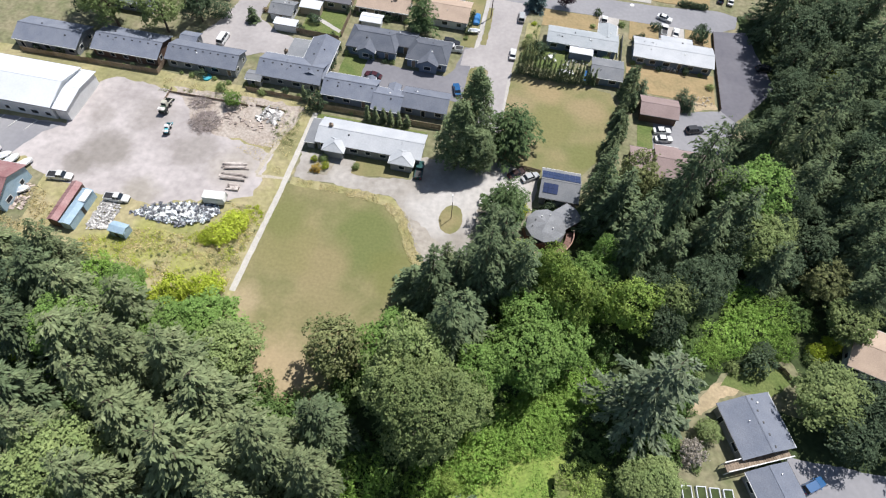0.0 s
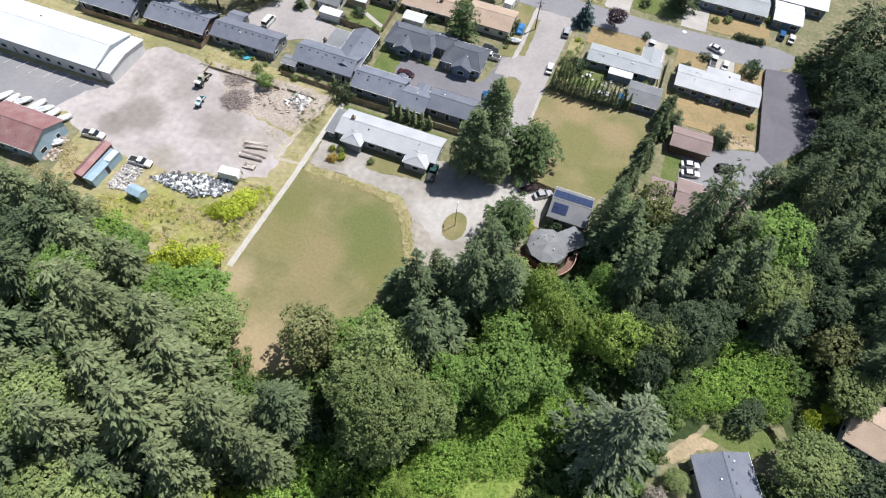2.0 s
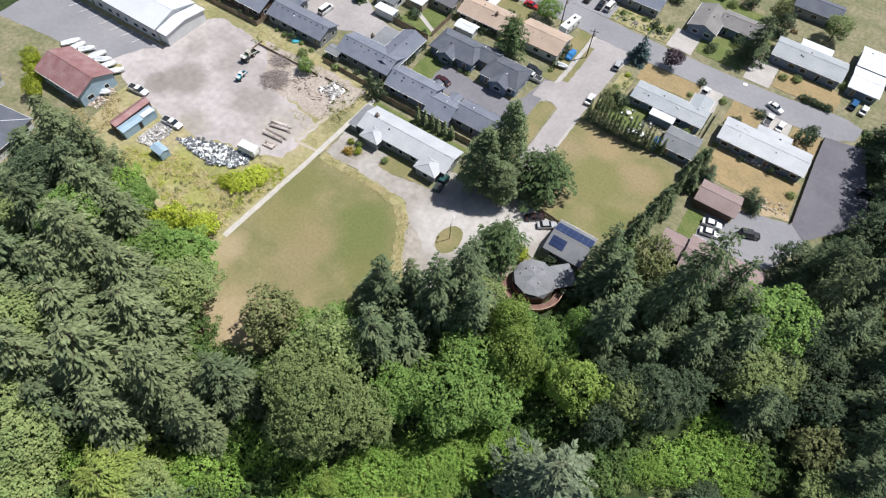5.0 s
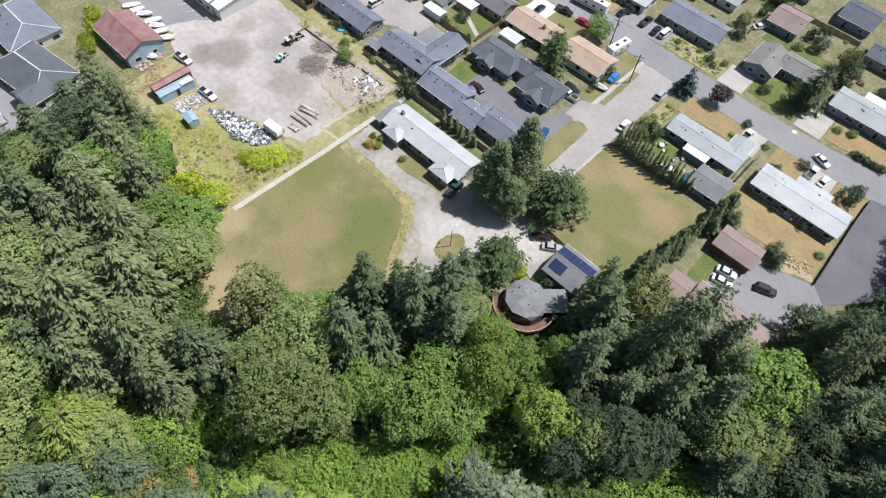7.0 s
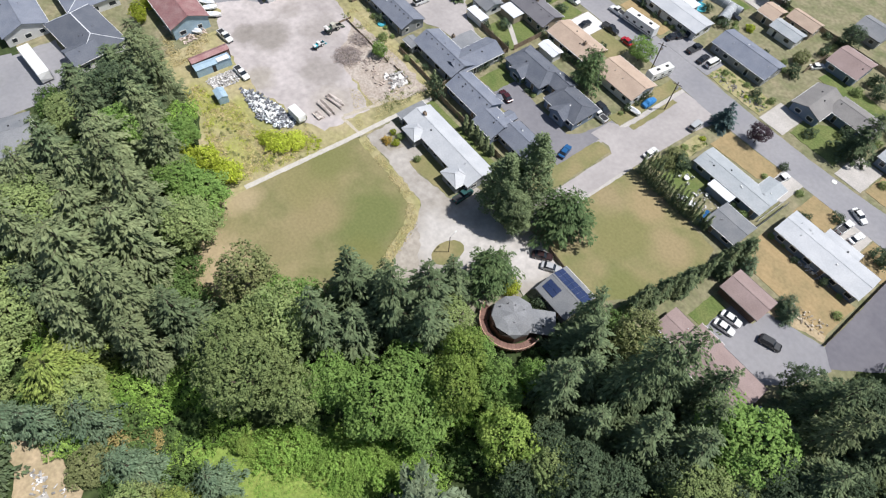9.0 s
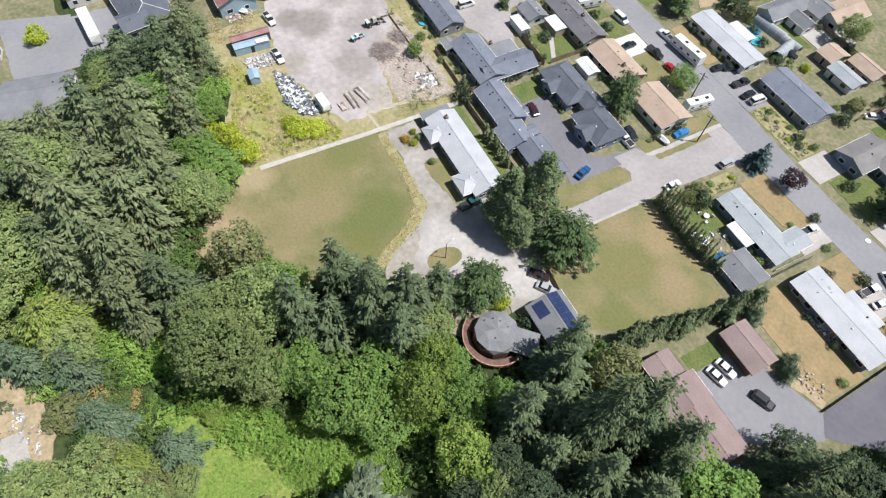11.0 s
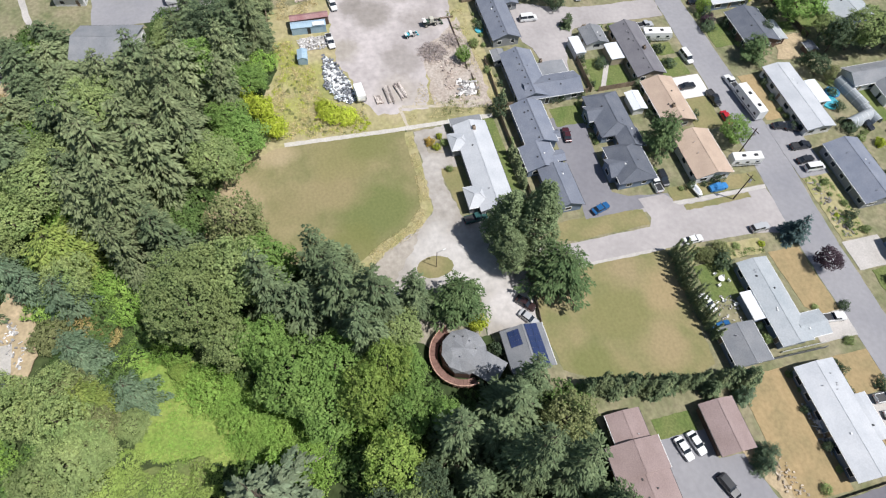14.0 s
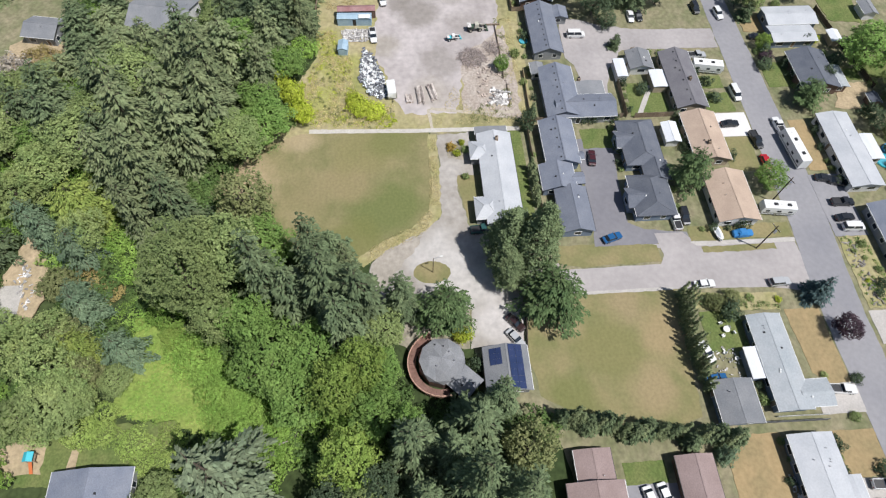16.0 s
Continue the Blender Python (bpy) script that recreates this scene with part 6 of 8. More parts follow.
for i in range(6):
    plant("thuja", -33.5 + 2.0 * i, 102.2 + fill.uniform(-0.3, 0.3), 5.2 - 0.2 * i, 1.2, "hedge behind the duplex")
for key, x, y, h, r in (
        ("spruce", 3.4, 158.6, 8.5, 3.2), ("plum", 12.2, 161.0, 6, 3.0), ("pine", -27.6, 138.0, 12, 4.4), ("maple_b", -26.2, 158.2, 6.5, 3.8), ("pine", -51.2, 177.6, 8, 4.0), ("plum", -67.2, 172.6, 3.6, 2.2), ("hedge_dark", -74.4, 131.8, 5.5, 1.9),
        ("maple_a", -63.8, 197.6, 11, 5.4), ("fir_b", -91, 141, 9, 3.6), ("fir_b", -92, 135, 9, 3.4), ("dark_b", -92, 148, 9, 4.0), ("dark_b", -90, 171.5, 7, 3.2), ("alder_b", -109, 120.5, 14, 5.6), ("alder_b", -95, 121.5, 13, 5.0), ("dark_b", -83, 131, 5, 3), ("dark_b", -116, 124, 14, 6.4), ("dark_b", -88, 128, 10, 5),
        ("maple_b", -67.6, 99.2, 4.6, 2.2), ("bush_dark", -47.6, 103.4, 3.6, 2.2), ("amber", -41.0, 83.8, 2.0, 1.5), ("lime", -39.2, 85.0, 2.0, 1.5), ("lime", -42.4, 86.4, 2.0, 1.2), ("bush", -40.2, 87.2, 1.8, 1.2), ("bush", -32.2, 86.4, 2.2, 1.3),
        ("bluegreen", 34.6, 128.4, 4.4, 2.4), ("bluegreen", 47.3, 125.8, 4.2, 2.4), ("bluegreen", 45.4, 127.4, 4.4, 2.4), ("bluegreen", 31.8, 131.4, 4.6, 2.2), ("bush", 53.8, 135.6, 2.0, 1.6), ("bush_dark", 51.4, 155.6, 3.2, 2.2), ("bush", 29.2, 156.8, 1.8, 1.6), ("bush_dark", 39.0, 157.8, 1.6, 1.3),
        ("fir_b", 29.0, 178.0, 13, 4.4), ("bush_dark", 19.0, 175.2, 1.8, 1.5), ("bush_dark", 24.5, 183.2, 2.0, 1.6), ("bush_dark", 28.2, 182.0, 2.0, 1.4), ("bush", 17.5, 199.5, 3.2, 2.2), ("dark_b", 22, 203, 5, 2.6), ("olive", 31, 200, 6, 3), ("bush", 40, 176.5, 2.2, 1.8), ("bush", 43.5, 178, 2.4, 2.0), ("bush_dark", 52.5, 160.6, 1.6, 1.4),
        ("bush", -8.5, 175.0, 1.8, 1.5), ("bush", -5.0, 174.2, 1.2, 0.9), ("bush", -2.0, 176.0, 1.6, 1.3), ("bush_dark", 1.5, 175.5, 1.6, 1.3), ("bush_dark", 3.8, 173.6, 1.0, 0.9), ("bush", 5.8, 176.6, 2.2, 1.6), ("bush", -7.0, 172.4, 1.0, 1.0), ("lime", 0.6, 172.4, 0.9, 0.9),
        ("bush", -38.6, 151.6, 1.8, 1.5), ("bush_dark", -35.0, 152.6, 1.6, 1.2), ("bush_dark", -59.8, 153.6, 1.7, 1.5), ("bush_dark", -54.0, 154.4, 1.7, 1.5), ("bush_dark", -57.8, 135.6, 1.8, 1.6), ("bush", -71.6, 140.8, 2.2, 1.5), ("rust", -72.4, 136.8, 1.6, 1.2), ("bush", -71.4, 144.0, 2.0, 1.5),
        ("olive", 3.4, 140.0, 2.2, 2.2), ("bush", 3.0, 144.6, 1.4, 1.4), ("olive", 4.0, 136.0, 2.6, 2.0), ("bush_dark", 6.4, 138.5, 3.0, 2.0), ("lime", 3.8, 150.6, 1.2, 1.2), ("bush", 20.8, 154.0, 1.4, 1.2), ("bush_dark", 22.0, 160.0, 1.4, 1.1), ("bush", 24.8, 139.2, 3.0, 1.6), ("bush", 33.0, 141.5, 1.6, 1.1), ("bush", 36.0, 141.2, 1.4, 1.0),
        ("thuja", -50.8, 105.2, 4.6, 1.2), ("bush", -62.0, 104.6, 2.4, 1.5), ("bush", -72.6, 103.6, 3.2, 2.0), ("bush", -38.0, 103.6, 1.6, 1.1), ("bush_dark", -66.0, 178.0, 2.0, 1.4), ("bush_dark", -70.0, 173.4, 2.6, 1.6), ("bush", -75.0, 177.0, 2.4, 1.7),
        ("dark_b", -49.6, 201.4, 11, 4.4), ("alder_b", -49.2, 207.4, 12, 4.8), ("dark_b", -48.0, 212.6, 12, 4.6), ("alder_b", -47.6, 218.6, 12, 5.0), ("dark_b", -47.0, 224.5, 12, 5.0), ("dark_b", -42.0, 193.0, 6, 2.6), ("olive", -40.2, 195.6, 4, 2.0), ("bush_dark", -46.4, 193.6, 3, 2.2),
        ("yellowgreen", -72.7, 173.4, 3.6, 2.2), ("bush_dark", -65.0, 171.6, 2.2, 1.9), ("bush", -70.8, 171.8, 2.0, 1.6), ("hedge_dark", -84.6, 172.4, 6, 2.4), ("alder_b", -87.2, 174.4, 8, 3.2), ("lime", -74.4, 189.8, 2.6, 2.0), ("bush_dark", -74.6, 186.4, 2.4, 1.8), ("lime", -16.2, 195.9, 2.4, 2.2),
        ("dark_b", -60.0, 186.4, 5, 2.4), ("bush", -68.0, 189.0, 3.2, 2.2), ("bush_dark", -65.4, 191.6, 3.0, 2.0), ("alder_b", -56.0, 203.0, 6, 3.0), ("bush", -57.6, 199.6, 2.6, 1.8), ("bush_dark", -53.6, 208.0, 3.4, 2.4), ("alder_b", -70.6, 202.0, 6, 3.4), ("dark_b", -93.0, 190.0, 8, 3.6), ("bush", -90.0, 184.0, 3.0, 2.0),
        ("bush_dark", -22.0, 190.4, 2.0, 1.6), ("bush", -18.8, 192.0, 2.4, 1.8), ("bush", -20.4, 194.4, 1.8, 1.3), ("olive", 0.6, 196.6, 3.4, 2.2), ("bush_dark", 2.4, 190.6, 2.4, 1.8), ("bush", -1.6, 192.6, 2.0, 1.6), ("dark_b", 4.6, 214.0, 7, 3.4), ("bush", -14.0, 212.6, 3.0, 2.2), ("alder_b", -19.6, 214.6, 8, 3.6), ("bush_dark", 18.8, 206.8, 2.8, 2.0),
        ("dark_b", 33.6, 196.8, 6, 2.8), ("bush", 31.6, 187.6, 2.4, 1.8), ("bush", 55.4, 183.4, 2.6, 1.9), ("bush_dark", 33.8, 193.4, 2.2, 1.6), ("alder_b", 47.0, 202.0, 7, 3.4), ("rust", 37.0, 199.0, 2.0, 1.6), ("alder_b", 47.8, 38.9, 4.2, 2.0), ("bare", 45.0, 34.7, 2.6, 1.8), ("bush", 46.0, 32.4, 1.8, 1.5), ("bush", 47.6, 35.6, 1.2, 1.2),
        ("alder_b", 68.2, 48.0, 10, 5.4), ("dark_b", 74.8, 46.0, 10, 5.2), ("alder_b", 38.2, 28.2, 6, 3.4), ("alder_b", 34.4, 26.4, 6, 3.2), ("thicket_b", 44.0, 50.0, 2.8, 3.4), ("thicket_b", 41.0, 46.0, 2.4, 3.6), ("thicket_b", 40.0, 52.0, 3.4, 4.0), ("bush", 47.6, 50.6, 1.8, 1.6), ("thicket", 48.8, 54.8, 2.6, 3.2), ("thicket_b", 45.8, 53.2, 2.4, 3.0), ("thicket", 51.8, 57.0, 2.6, 3.2), ("thicket_b", 43.6, 43.6, 2.2, 2.6), ("bush_dark", 58.4, 54.6, 3.6, 2.4), ("bush", 54.0, 53.4, 3.0, 1.8), ("thicket", 64.0, 60.0, 3.0, 3.4), ("lime", 74.6, 62.4, 4.0, 2.8), ("bush", 70.2, 58.8, 3.4, 2.4)):
    plant(key, x, y, h, r, "garden planting")

# shrubs along the walls and fences of the yards
border = random.Random(23)
for (ax, ay), (bx, by), n in (((-48.0, 106), (-48.2, 127), 8), ((-50, 142.4), (-30, 141.6), 9), ((-14.6, 138), (-14.6, 150), 4), ((-126, 106.2), (-92, 106.4), 9), ((-88, 106.6), (-52, 106.4), 10), ((7, 140.9), (27.5, 140.2), 6), ((32, 150.4), (39.5, 150.4), 4), ((32, 140.2), (54, 139.8), 4),
                              ((-68, 177.9), (-57, 177.6), 4), ((-45, 176.5), (-23, 176.6), 6), ((-17, 190), (1, 189.6), 9), ((9, 191.4), (29, 193.6), 7), ((35, 191.6), (54, 191.4), 7), ((-46, 125.0), (-31, 124.2), 5), ((-62, 131.0), (-50, 130.6), 5), ((2.6, 200), (2.8, 213), 5),
                              ((-28, 213), (28, 213.4), 14), ((31.4, 196), (31.4, 212), 6), ((-54, 200), (-24, 190.2), 7), ((-70, 150.4), (-47.6, 150.6), 5), ((-31, 136.2), (-16, 134.6), 4)):
    for i in range(n):
        t = (i + border.uniform(0.1, 0.9)) / n
        r = border.uniform(0.6, 1.35)
        plant(border.choice(("bush", "bush_dark", "bush_dark", "bush", "bush")), ax + (bx - ax) * t, ay + (by - ay) * t + border.uniform(-0.4, 0.4), r * border.uniform(1.1, 1.8), r, "border shrubs")


# ---------------------------------------------------------------- fences, walls and poles
def fence(label, pts, height=1.7, material=None, name="fence", gap=2.4):
    """Posts with a board panel between each pair."""
    material = material or M_wood
    x0, y0 = pts[0]
    f = thing(name, label, "fence", pose(x0, y0, 0))
    for (ax, ay), (bx, by) in zip(pts, pts[1:]):
        d = math.hypot(bx - ax, by - ay)
        n = max(1, round(d / gap))
        turn = math.degrees(math.atan2(by - ay, bx - ax))
        for i in range(n + 1):
            x, y = ax + (bx - ax) * i / n, ay + (by - ay) * i / n
            part("post", box(-0.06, 0.06, -0.06, 0.06, -0.1, height + 0.08, 0.01, 1, pose(x - x0, y - y0, gz(x, y), 0, 0, turn)), material, f)
            if i < n:
                bm = bmesh.new()
                w = d / n
                m = pose(x - x0, y - y0, gz(x, y), 0, 0, turn)
                k = max(3, int(w / 0.3))
                for b in range(k):
                    add_box(bm, 0.06 + (w - 0.12) * b / k, 0.06 + (w - 0.12) * (b + 0.9) / k, -0.02, 0.02, 0.06, height - 0.05 * ((b * 7) % 3), 0, 1, m)
                add_box(bm, 0.06, w - 0.06, 0.02, 0.06, height * 0.25, height * 0.25 + 0.09, 0, 1, m)
                add_box(bm, 0.06, w - 0.06, 0.02, 0.06, height * 0.78, height * 0.78 + 0.09, 0, 1, m)
                part("panel", bm, material, f)["kind"] = "stuff"
    return f


fence("weathered brown board fence behind the duplex", [(-47.0, 103.2), (-15.0, 103.2)], 1.8)
fence("weathered board fence beside the dark bungalow", [(-48.6, 103.5), (-48.6, 122), (-49.0, 128.5)], 1.8)
fence("low board fence behind the junk yard", [(-66.5, 105.0), (-49.2, 104.6)], 1.4)
fence("board fence between the back gardens", [(-49.0, 129.5), (-62.0, 129.8)], 1.8)
fence("board fence beside the green lawn", [(-48.8, 131.5), (-48.8, 142.0)], 1.8)
fence("grey board fence between the long houses", [(29.0, 128.0), (29.2, 141.0), (29.4, 151.0)], 1.5, M_roof_grey)
fence("dark board fence along the access road", [(56.2, 127.4), (55.7, 150.0), (55.8, 159.4)], 1.2, M_pole)
fence("brown board fence beside the parked cars", [(3.4, 95.8), (11.2, 95.0)], 1.3)
fence("brown board fence at the edge of the slate house", [(-100.2, 49.8), (-92.0, 49.4)], 1.6)
fence("long board fence at the back of the bungalows", [(-128.0, 104.8), (-90.5, 105.2)], 1.6)
fence("brown board fence between bungalow gardens", [(-90.5, 105.2), (-90.2, 116.5)], 1.6)
fence("brown board fence behind the far gardens", [(4.0, 194.5), (4.0, 205.0)], 1.6)
fence("dark board fence between far gardens", [(30.0, 191.0), (30.0, 214.0)], 1.6, M_pole)
fence("dark board fence along the far back gardens", [(-88.0, 195.4), (-72.0, 197.0), (-56.0, 199.2)], 1.6, M_pole)
fence("board fence across the far gardens", [(-30.0, 214.0), (30.0, 214.5)], 1.6)
fence("curved brown fence at the lawn's edge", [(61.6, 56.4), (64.2, 55.2), (66.4, 52.6)], 1.4, M_pole)
fence("low timber edging round the broken earth", [(-85.0, 99.6), (-68.5, 99.8), (-64.0, 99.6)], 0.7)
fence("low timber edging by the brush pile", [(-84.8, 101.0), (-84.8, 96.0)], 0.7)
fence("low timber edging beside the pale path", [(-62.0, 100.2), (-54.4, 100.0)], 0.6)
fence("low white picket rail beside the mobile home", [(28.2, 141.5), (28.4, 151.6)], 0.9, M_trim)


def utility_pole(x, y, h, label, lean=0.0):
    e = thing("utility_pole", label, "utility pole", pose(x, y, top(x, y), lean, 0, 20), "street poles")
    part("pole", rod((0, 0, -0.3), (0, 0, h), 0.17, 0.11, 8), M_pole, e)
    arm = part("crossarm", box(-1.2, 1.2, -0.06, 0.06, h - 0.9, h - 0.76, 0.01), M_pole, e)
    for s in (-1.05, -0.4, 0.4, 1.05):
        part("insulator", rod((s, 0, h - 0.76), (s, 0, h - 0.58), 0.06, 0.04), M_lens, arm)
    part("transformer", rod((0.32, 0.1, h - 2.4), (0.32, 0.1, h - 1.5), 0.26, 0.26, 10), M_chrome, e)
    return e


utility_pole(-9.1, 150.4, 9.5, "tarred wooden utility pole on the grass verge")
utility_pole(-21.4, 158.4, 9.5, "tarred wooden utility pole at the street")


def lamp_post(x, y, h):
    e = thing("lamp_post", "slim dark lamp post on the grass island", "lamp post", pose(x, y, top(x, y), 0, 0, 100))
    part("pole", rod((0, 0, -0.2), (0, 0, h), 0.09, 0.07, 8), M_pole, e)
    arm = part("arm", rod((0, 0, h - 0.1), (1.5, 0, h + 0.25), 0.05, 0.05, 6), M_chrome, e)
    part("lamp_head", box(1.3, 2.0, -0.14, 0.14, h + 0.2, h + 0.36, 0.04), M_lens, arm)
    return e


lamp_post(-7.4, 77.0, 6.2)


# ---------------------------------------------------------------- trailers and other vehicles
def trailer(label, x, y, turn, L, W, H, stripes=True, name="camper_trailer", category="camper", body=None):
    body = body or M_trim
    e = thing(name, label, category, pose(x, y, top(x, y), 0, 0, turn))
    part("body", loft([[(sx * L / 2 - c, -W / 2, 0.5), (sx * L / 2 - c, W / 2, 0.5), (sx * L / 2, W / 2, H * 0.6), (sx * L / 2 - c, W / 2 - 0.08, H), (sx * L / 2 - c, -W / 2 + 0.08, H), (sx * L / 2, -W / 2, H * 0.6)] for sx, c in ((-1, 0.0), (1, 0.35))]), body, e)
    for s in (-1, 1):
        for k in range(max(1, int(L / 2.2))):
            u = -L / 2 + (k + 0.6) * L / max(1, int(L / 2.2)) - 0.3
            if stripes:
                part("window", box(u - 0.45, u + 0.45, s * W / 2 - 0.02, s * W / 2 + 0.03, 1.5, 2.1, 0.02), M_glass, e)
        if stripes:
            part("stripe", box(-L / 2 + 0.1, L / 2 - 0.5, s * W / 2 - 0.015, s * W / 2 + 0.02, 0.95, 1.12), M_dark, e)
        for k in (-0.55, 0.35):
            w = part("wheel", rod((k, s * (W / 2 - 0.25), 0.36), (k, s * W / 2, 0.36), 0.36, 0.36, 12), M_rubber, e)
            part("rim", rod((k, s * (W / 2 - 0.1), 0.36), (k, s * (W / 2 + 0.015), 0.36), 0.19, 0.19, 8), M_chrome, w)
    if stripes:
        for u in (-L * 0.28, L * 0.12):
            part("air_conditioner", box(u - 0.45, u + 0.45, -0.35, 0.35, H - 0.02, H + 0.24, 0.06), M_dark, e)
        for u in (-L * 0.05, L * 0.34):
            part("roof_hatch", box(u - 0.22, u + 0.22, -0.22, 0.22, H - 0.01, H + 0.1, 0.03), M_lens, e)
    part("hitch", box(L / 2 - 0.4, L / 2 + 0.9, -0.08, 0.08, 0.42, 0.56, 0.02), M_dark, e)
    return e


trailer("long white fifth-wheel travel trailer with dark stripes", -35.6, 168.6, 184, 10.8, 2.6, 3.4)
park("pickup", -43.9, 168.0, 184, WHITE, "white pickup truck hitched to the travel trailer")
trailer("white camper trailer with striped sides", -64.6, 155.2, 80, 8.2, 2.6, 3.0)
trailer("white camper trailer beside the tan house", -18.6, 158.0, 262, 7.8, 2.5, 2.9)
trailer("small white box trailer in the gravel yard", -60.0, 69.8, 5, 5.0, 2.3, 2.5, False, "box_trailer", "trailer")
trailer("long white box trailer by the slate house", -111.5, 24.0, 5, 13.0, 3.0, 3.2, False, "box_trailer", "trailer")


def long_shed(label, x, y, turn, L, W, H, roof_m, wall_m, name="storage_shed", rise=0.5):
    e = thing(name, label, "shed", pose(x, y, top(x, y) - 0.02, 0, 0, turn))
    part("wall", body_mesh(L, W, H, rise, True, 0.12), wall_m, e)
    part("roof", gable_roof(L, W, H, rise, 0.08), roof_m, e)
    part("door", box(-0.45, 0.45, -W / 2 + 0.07, -W / 2 + 0.14, 0.05, H - 0.3), M_dark, e)
    part("end_panel", box(L / 2 - 0.14, L / 2 - 0.08, -W / 2 + 0.3, W / 2 - 0.3, 0.1, H - 0.2), wall_m, e)
    n = int(L / 0.9)
    for i in range(n):
        u = -L / 2 + (i + 0.5) * L / n
        part("roof_rib", loft([[(u - 0.03, s * W / 2, H + 0.085), (u + 0.03, s * W / 2, H + 0.085), (u + 0.03, s * W / 2, H + 0.13), (u - 0.03, s * W / 2, H + 0.13)] if k == 0 else
                               [(u - 0.03, 0, H + rise + 0.085), (u + 0.03, 0, H + rise + 0.085), (u + 0.03, 0, H + rise + 0.13), (u - 0.03, 0, H + rise + 0.13)] for s, k in ((1, 0), (1, 1))]), roof_m, e)
    return e


long_shed("long storage shed with a rusty red metal roof", -90.2, 61.0, 90, 10.6, 2.5, 2.6, M_roof_red, M_wall_brown)
long_shed("long faded blue metal container with patched roof", -87.4, 60.4, 88, 9.6, 2.6, 2.3, M_blue_metal, M_blue_metal, "storage_container", 0.3)
long_shed("small faded blue garden shed", -76.3, 57.3, -5, 3.8, 2.7, 2.0, M_blue_metal, M_blue_metal, "garden_shed", 0.5)
part("tarp", box(1.2, 4.4, -1.36, 0.2, 2.66, 2.78, 0.03), M_trim, [o for o in scene.objects if o.name.startswith("storage_container")][0], "white tarpaulin over the roof end")


def boat(label, x, y, turn, L=5.0, W=1.9, colour=None):
    e = thing("covered_boat", label, "boat", pose(x, y, top(x, y), 0, 0, turn), "boats beside the barn")
    secs = []
    for u, w, h in ((-0.5, 0.86, 0.95), (-0.2, 1.0, 1.0), (0.2, 0.92, 1.05), (0.42, 0.5, 1.12), (0.5, 0.08, 1.18)):
        secs.append([(u * L, -0.25 * w * W, 0.3), (u * L, 0.25 * w * W, 0.3), (u * L, 0.5 * w * W, 0.7), (u * L, 0.5 * w * W, h), (u * L, -0.5 * w * W, h), (u * L, -0.5 * w * W, 0.7)])
    part("hull", loft(secs), colour or M_trim, e)
    part("cover", loft([[(u * L, -0.44 * w * W, h), (u * L, 0.44 * w * W, h), (u * L, 0.1, h + k), (u * L, -0.1, h + k)] for u, w, h, k in ((-0.48, 0.86, 0.94, 0.2), (0.0, 0.97, 1.0, 0.55), (0.36, 0.6, 1.08, 0.25))]), M_roof_bright, e)
    part("cradle", box(-L * 0.35, L * 0.25, -0.4, 0.4, -0.02, 0.34), M_dark, e)
    return e


for x, y, turn, L in ((-124.0, 70.2, 60, 5.0), (-121.4, 70.0, 75, 4.6), (-118.6, 70.8, 50, 4.2), (-114.6, 71.0, 70, 4.6), (-112.0, 70.6, 40, 4.4), (-109.4, 70.2, 65, 3.8), (-106.2, 69.6, 55, 4.4), (-105.4, 64.4, 95, 4.6), (-102.6, 62.8, 30, 3.6)):
    boat("white boat under a pale cover", x, y, turn, L)
boat("small white boat on the grass verge", -12.9, 142.4, 8, 3.6, 1.6)


def covered_car():
    e = thing("tarped_car", "car covered by a bright blue tarpaulin", "car", pose(-12.9, 148.2, top(-12.9, 148.2), 0, 0, 92))
    bm = loft([[(u, -w, 0.15), (u, w, 0.15), (u, w * 0.95, h * 0.7), (u, w * 0.6, h), (u, -w * 0.6, h), (u, -w * 0.95, h * 0.7)] for u, w, h in ((-2.3, 0.85, 0.9), (-1.5, 0.98, 1.15), (-0.9, 1.0, 1.6), (0.4, 1.0, 1.62), (1.1, 0.98, 1.1), (2.3, 0.8, 0.8))], 0.03)
    part("tarpaulin", bm, M_canvas, e)
    for x in (-1.4, 1.4):
        for s in (-1, 1):
            part("wheel", rod((x, s * 0.7, 0.3), (x, s * 0.92, 0.3), 0.31, 0.31, 12), M_rubber, e)


covered_car()


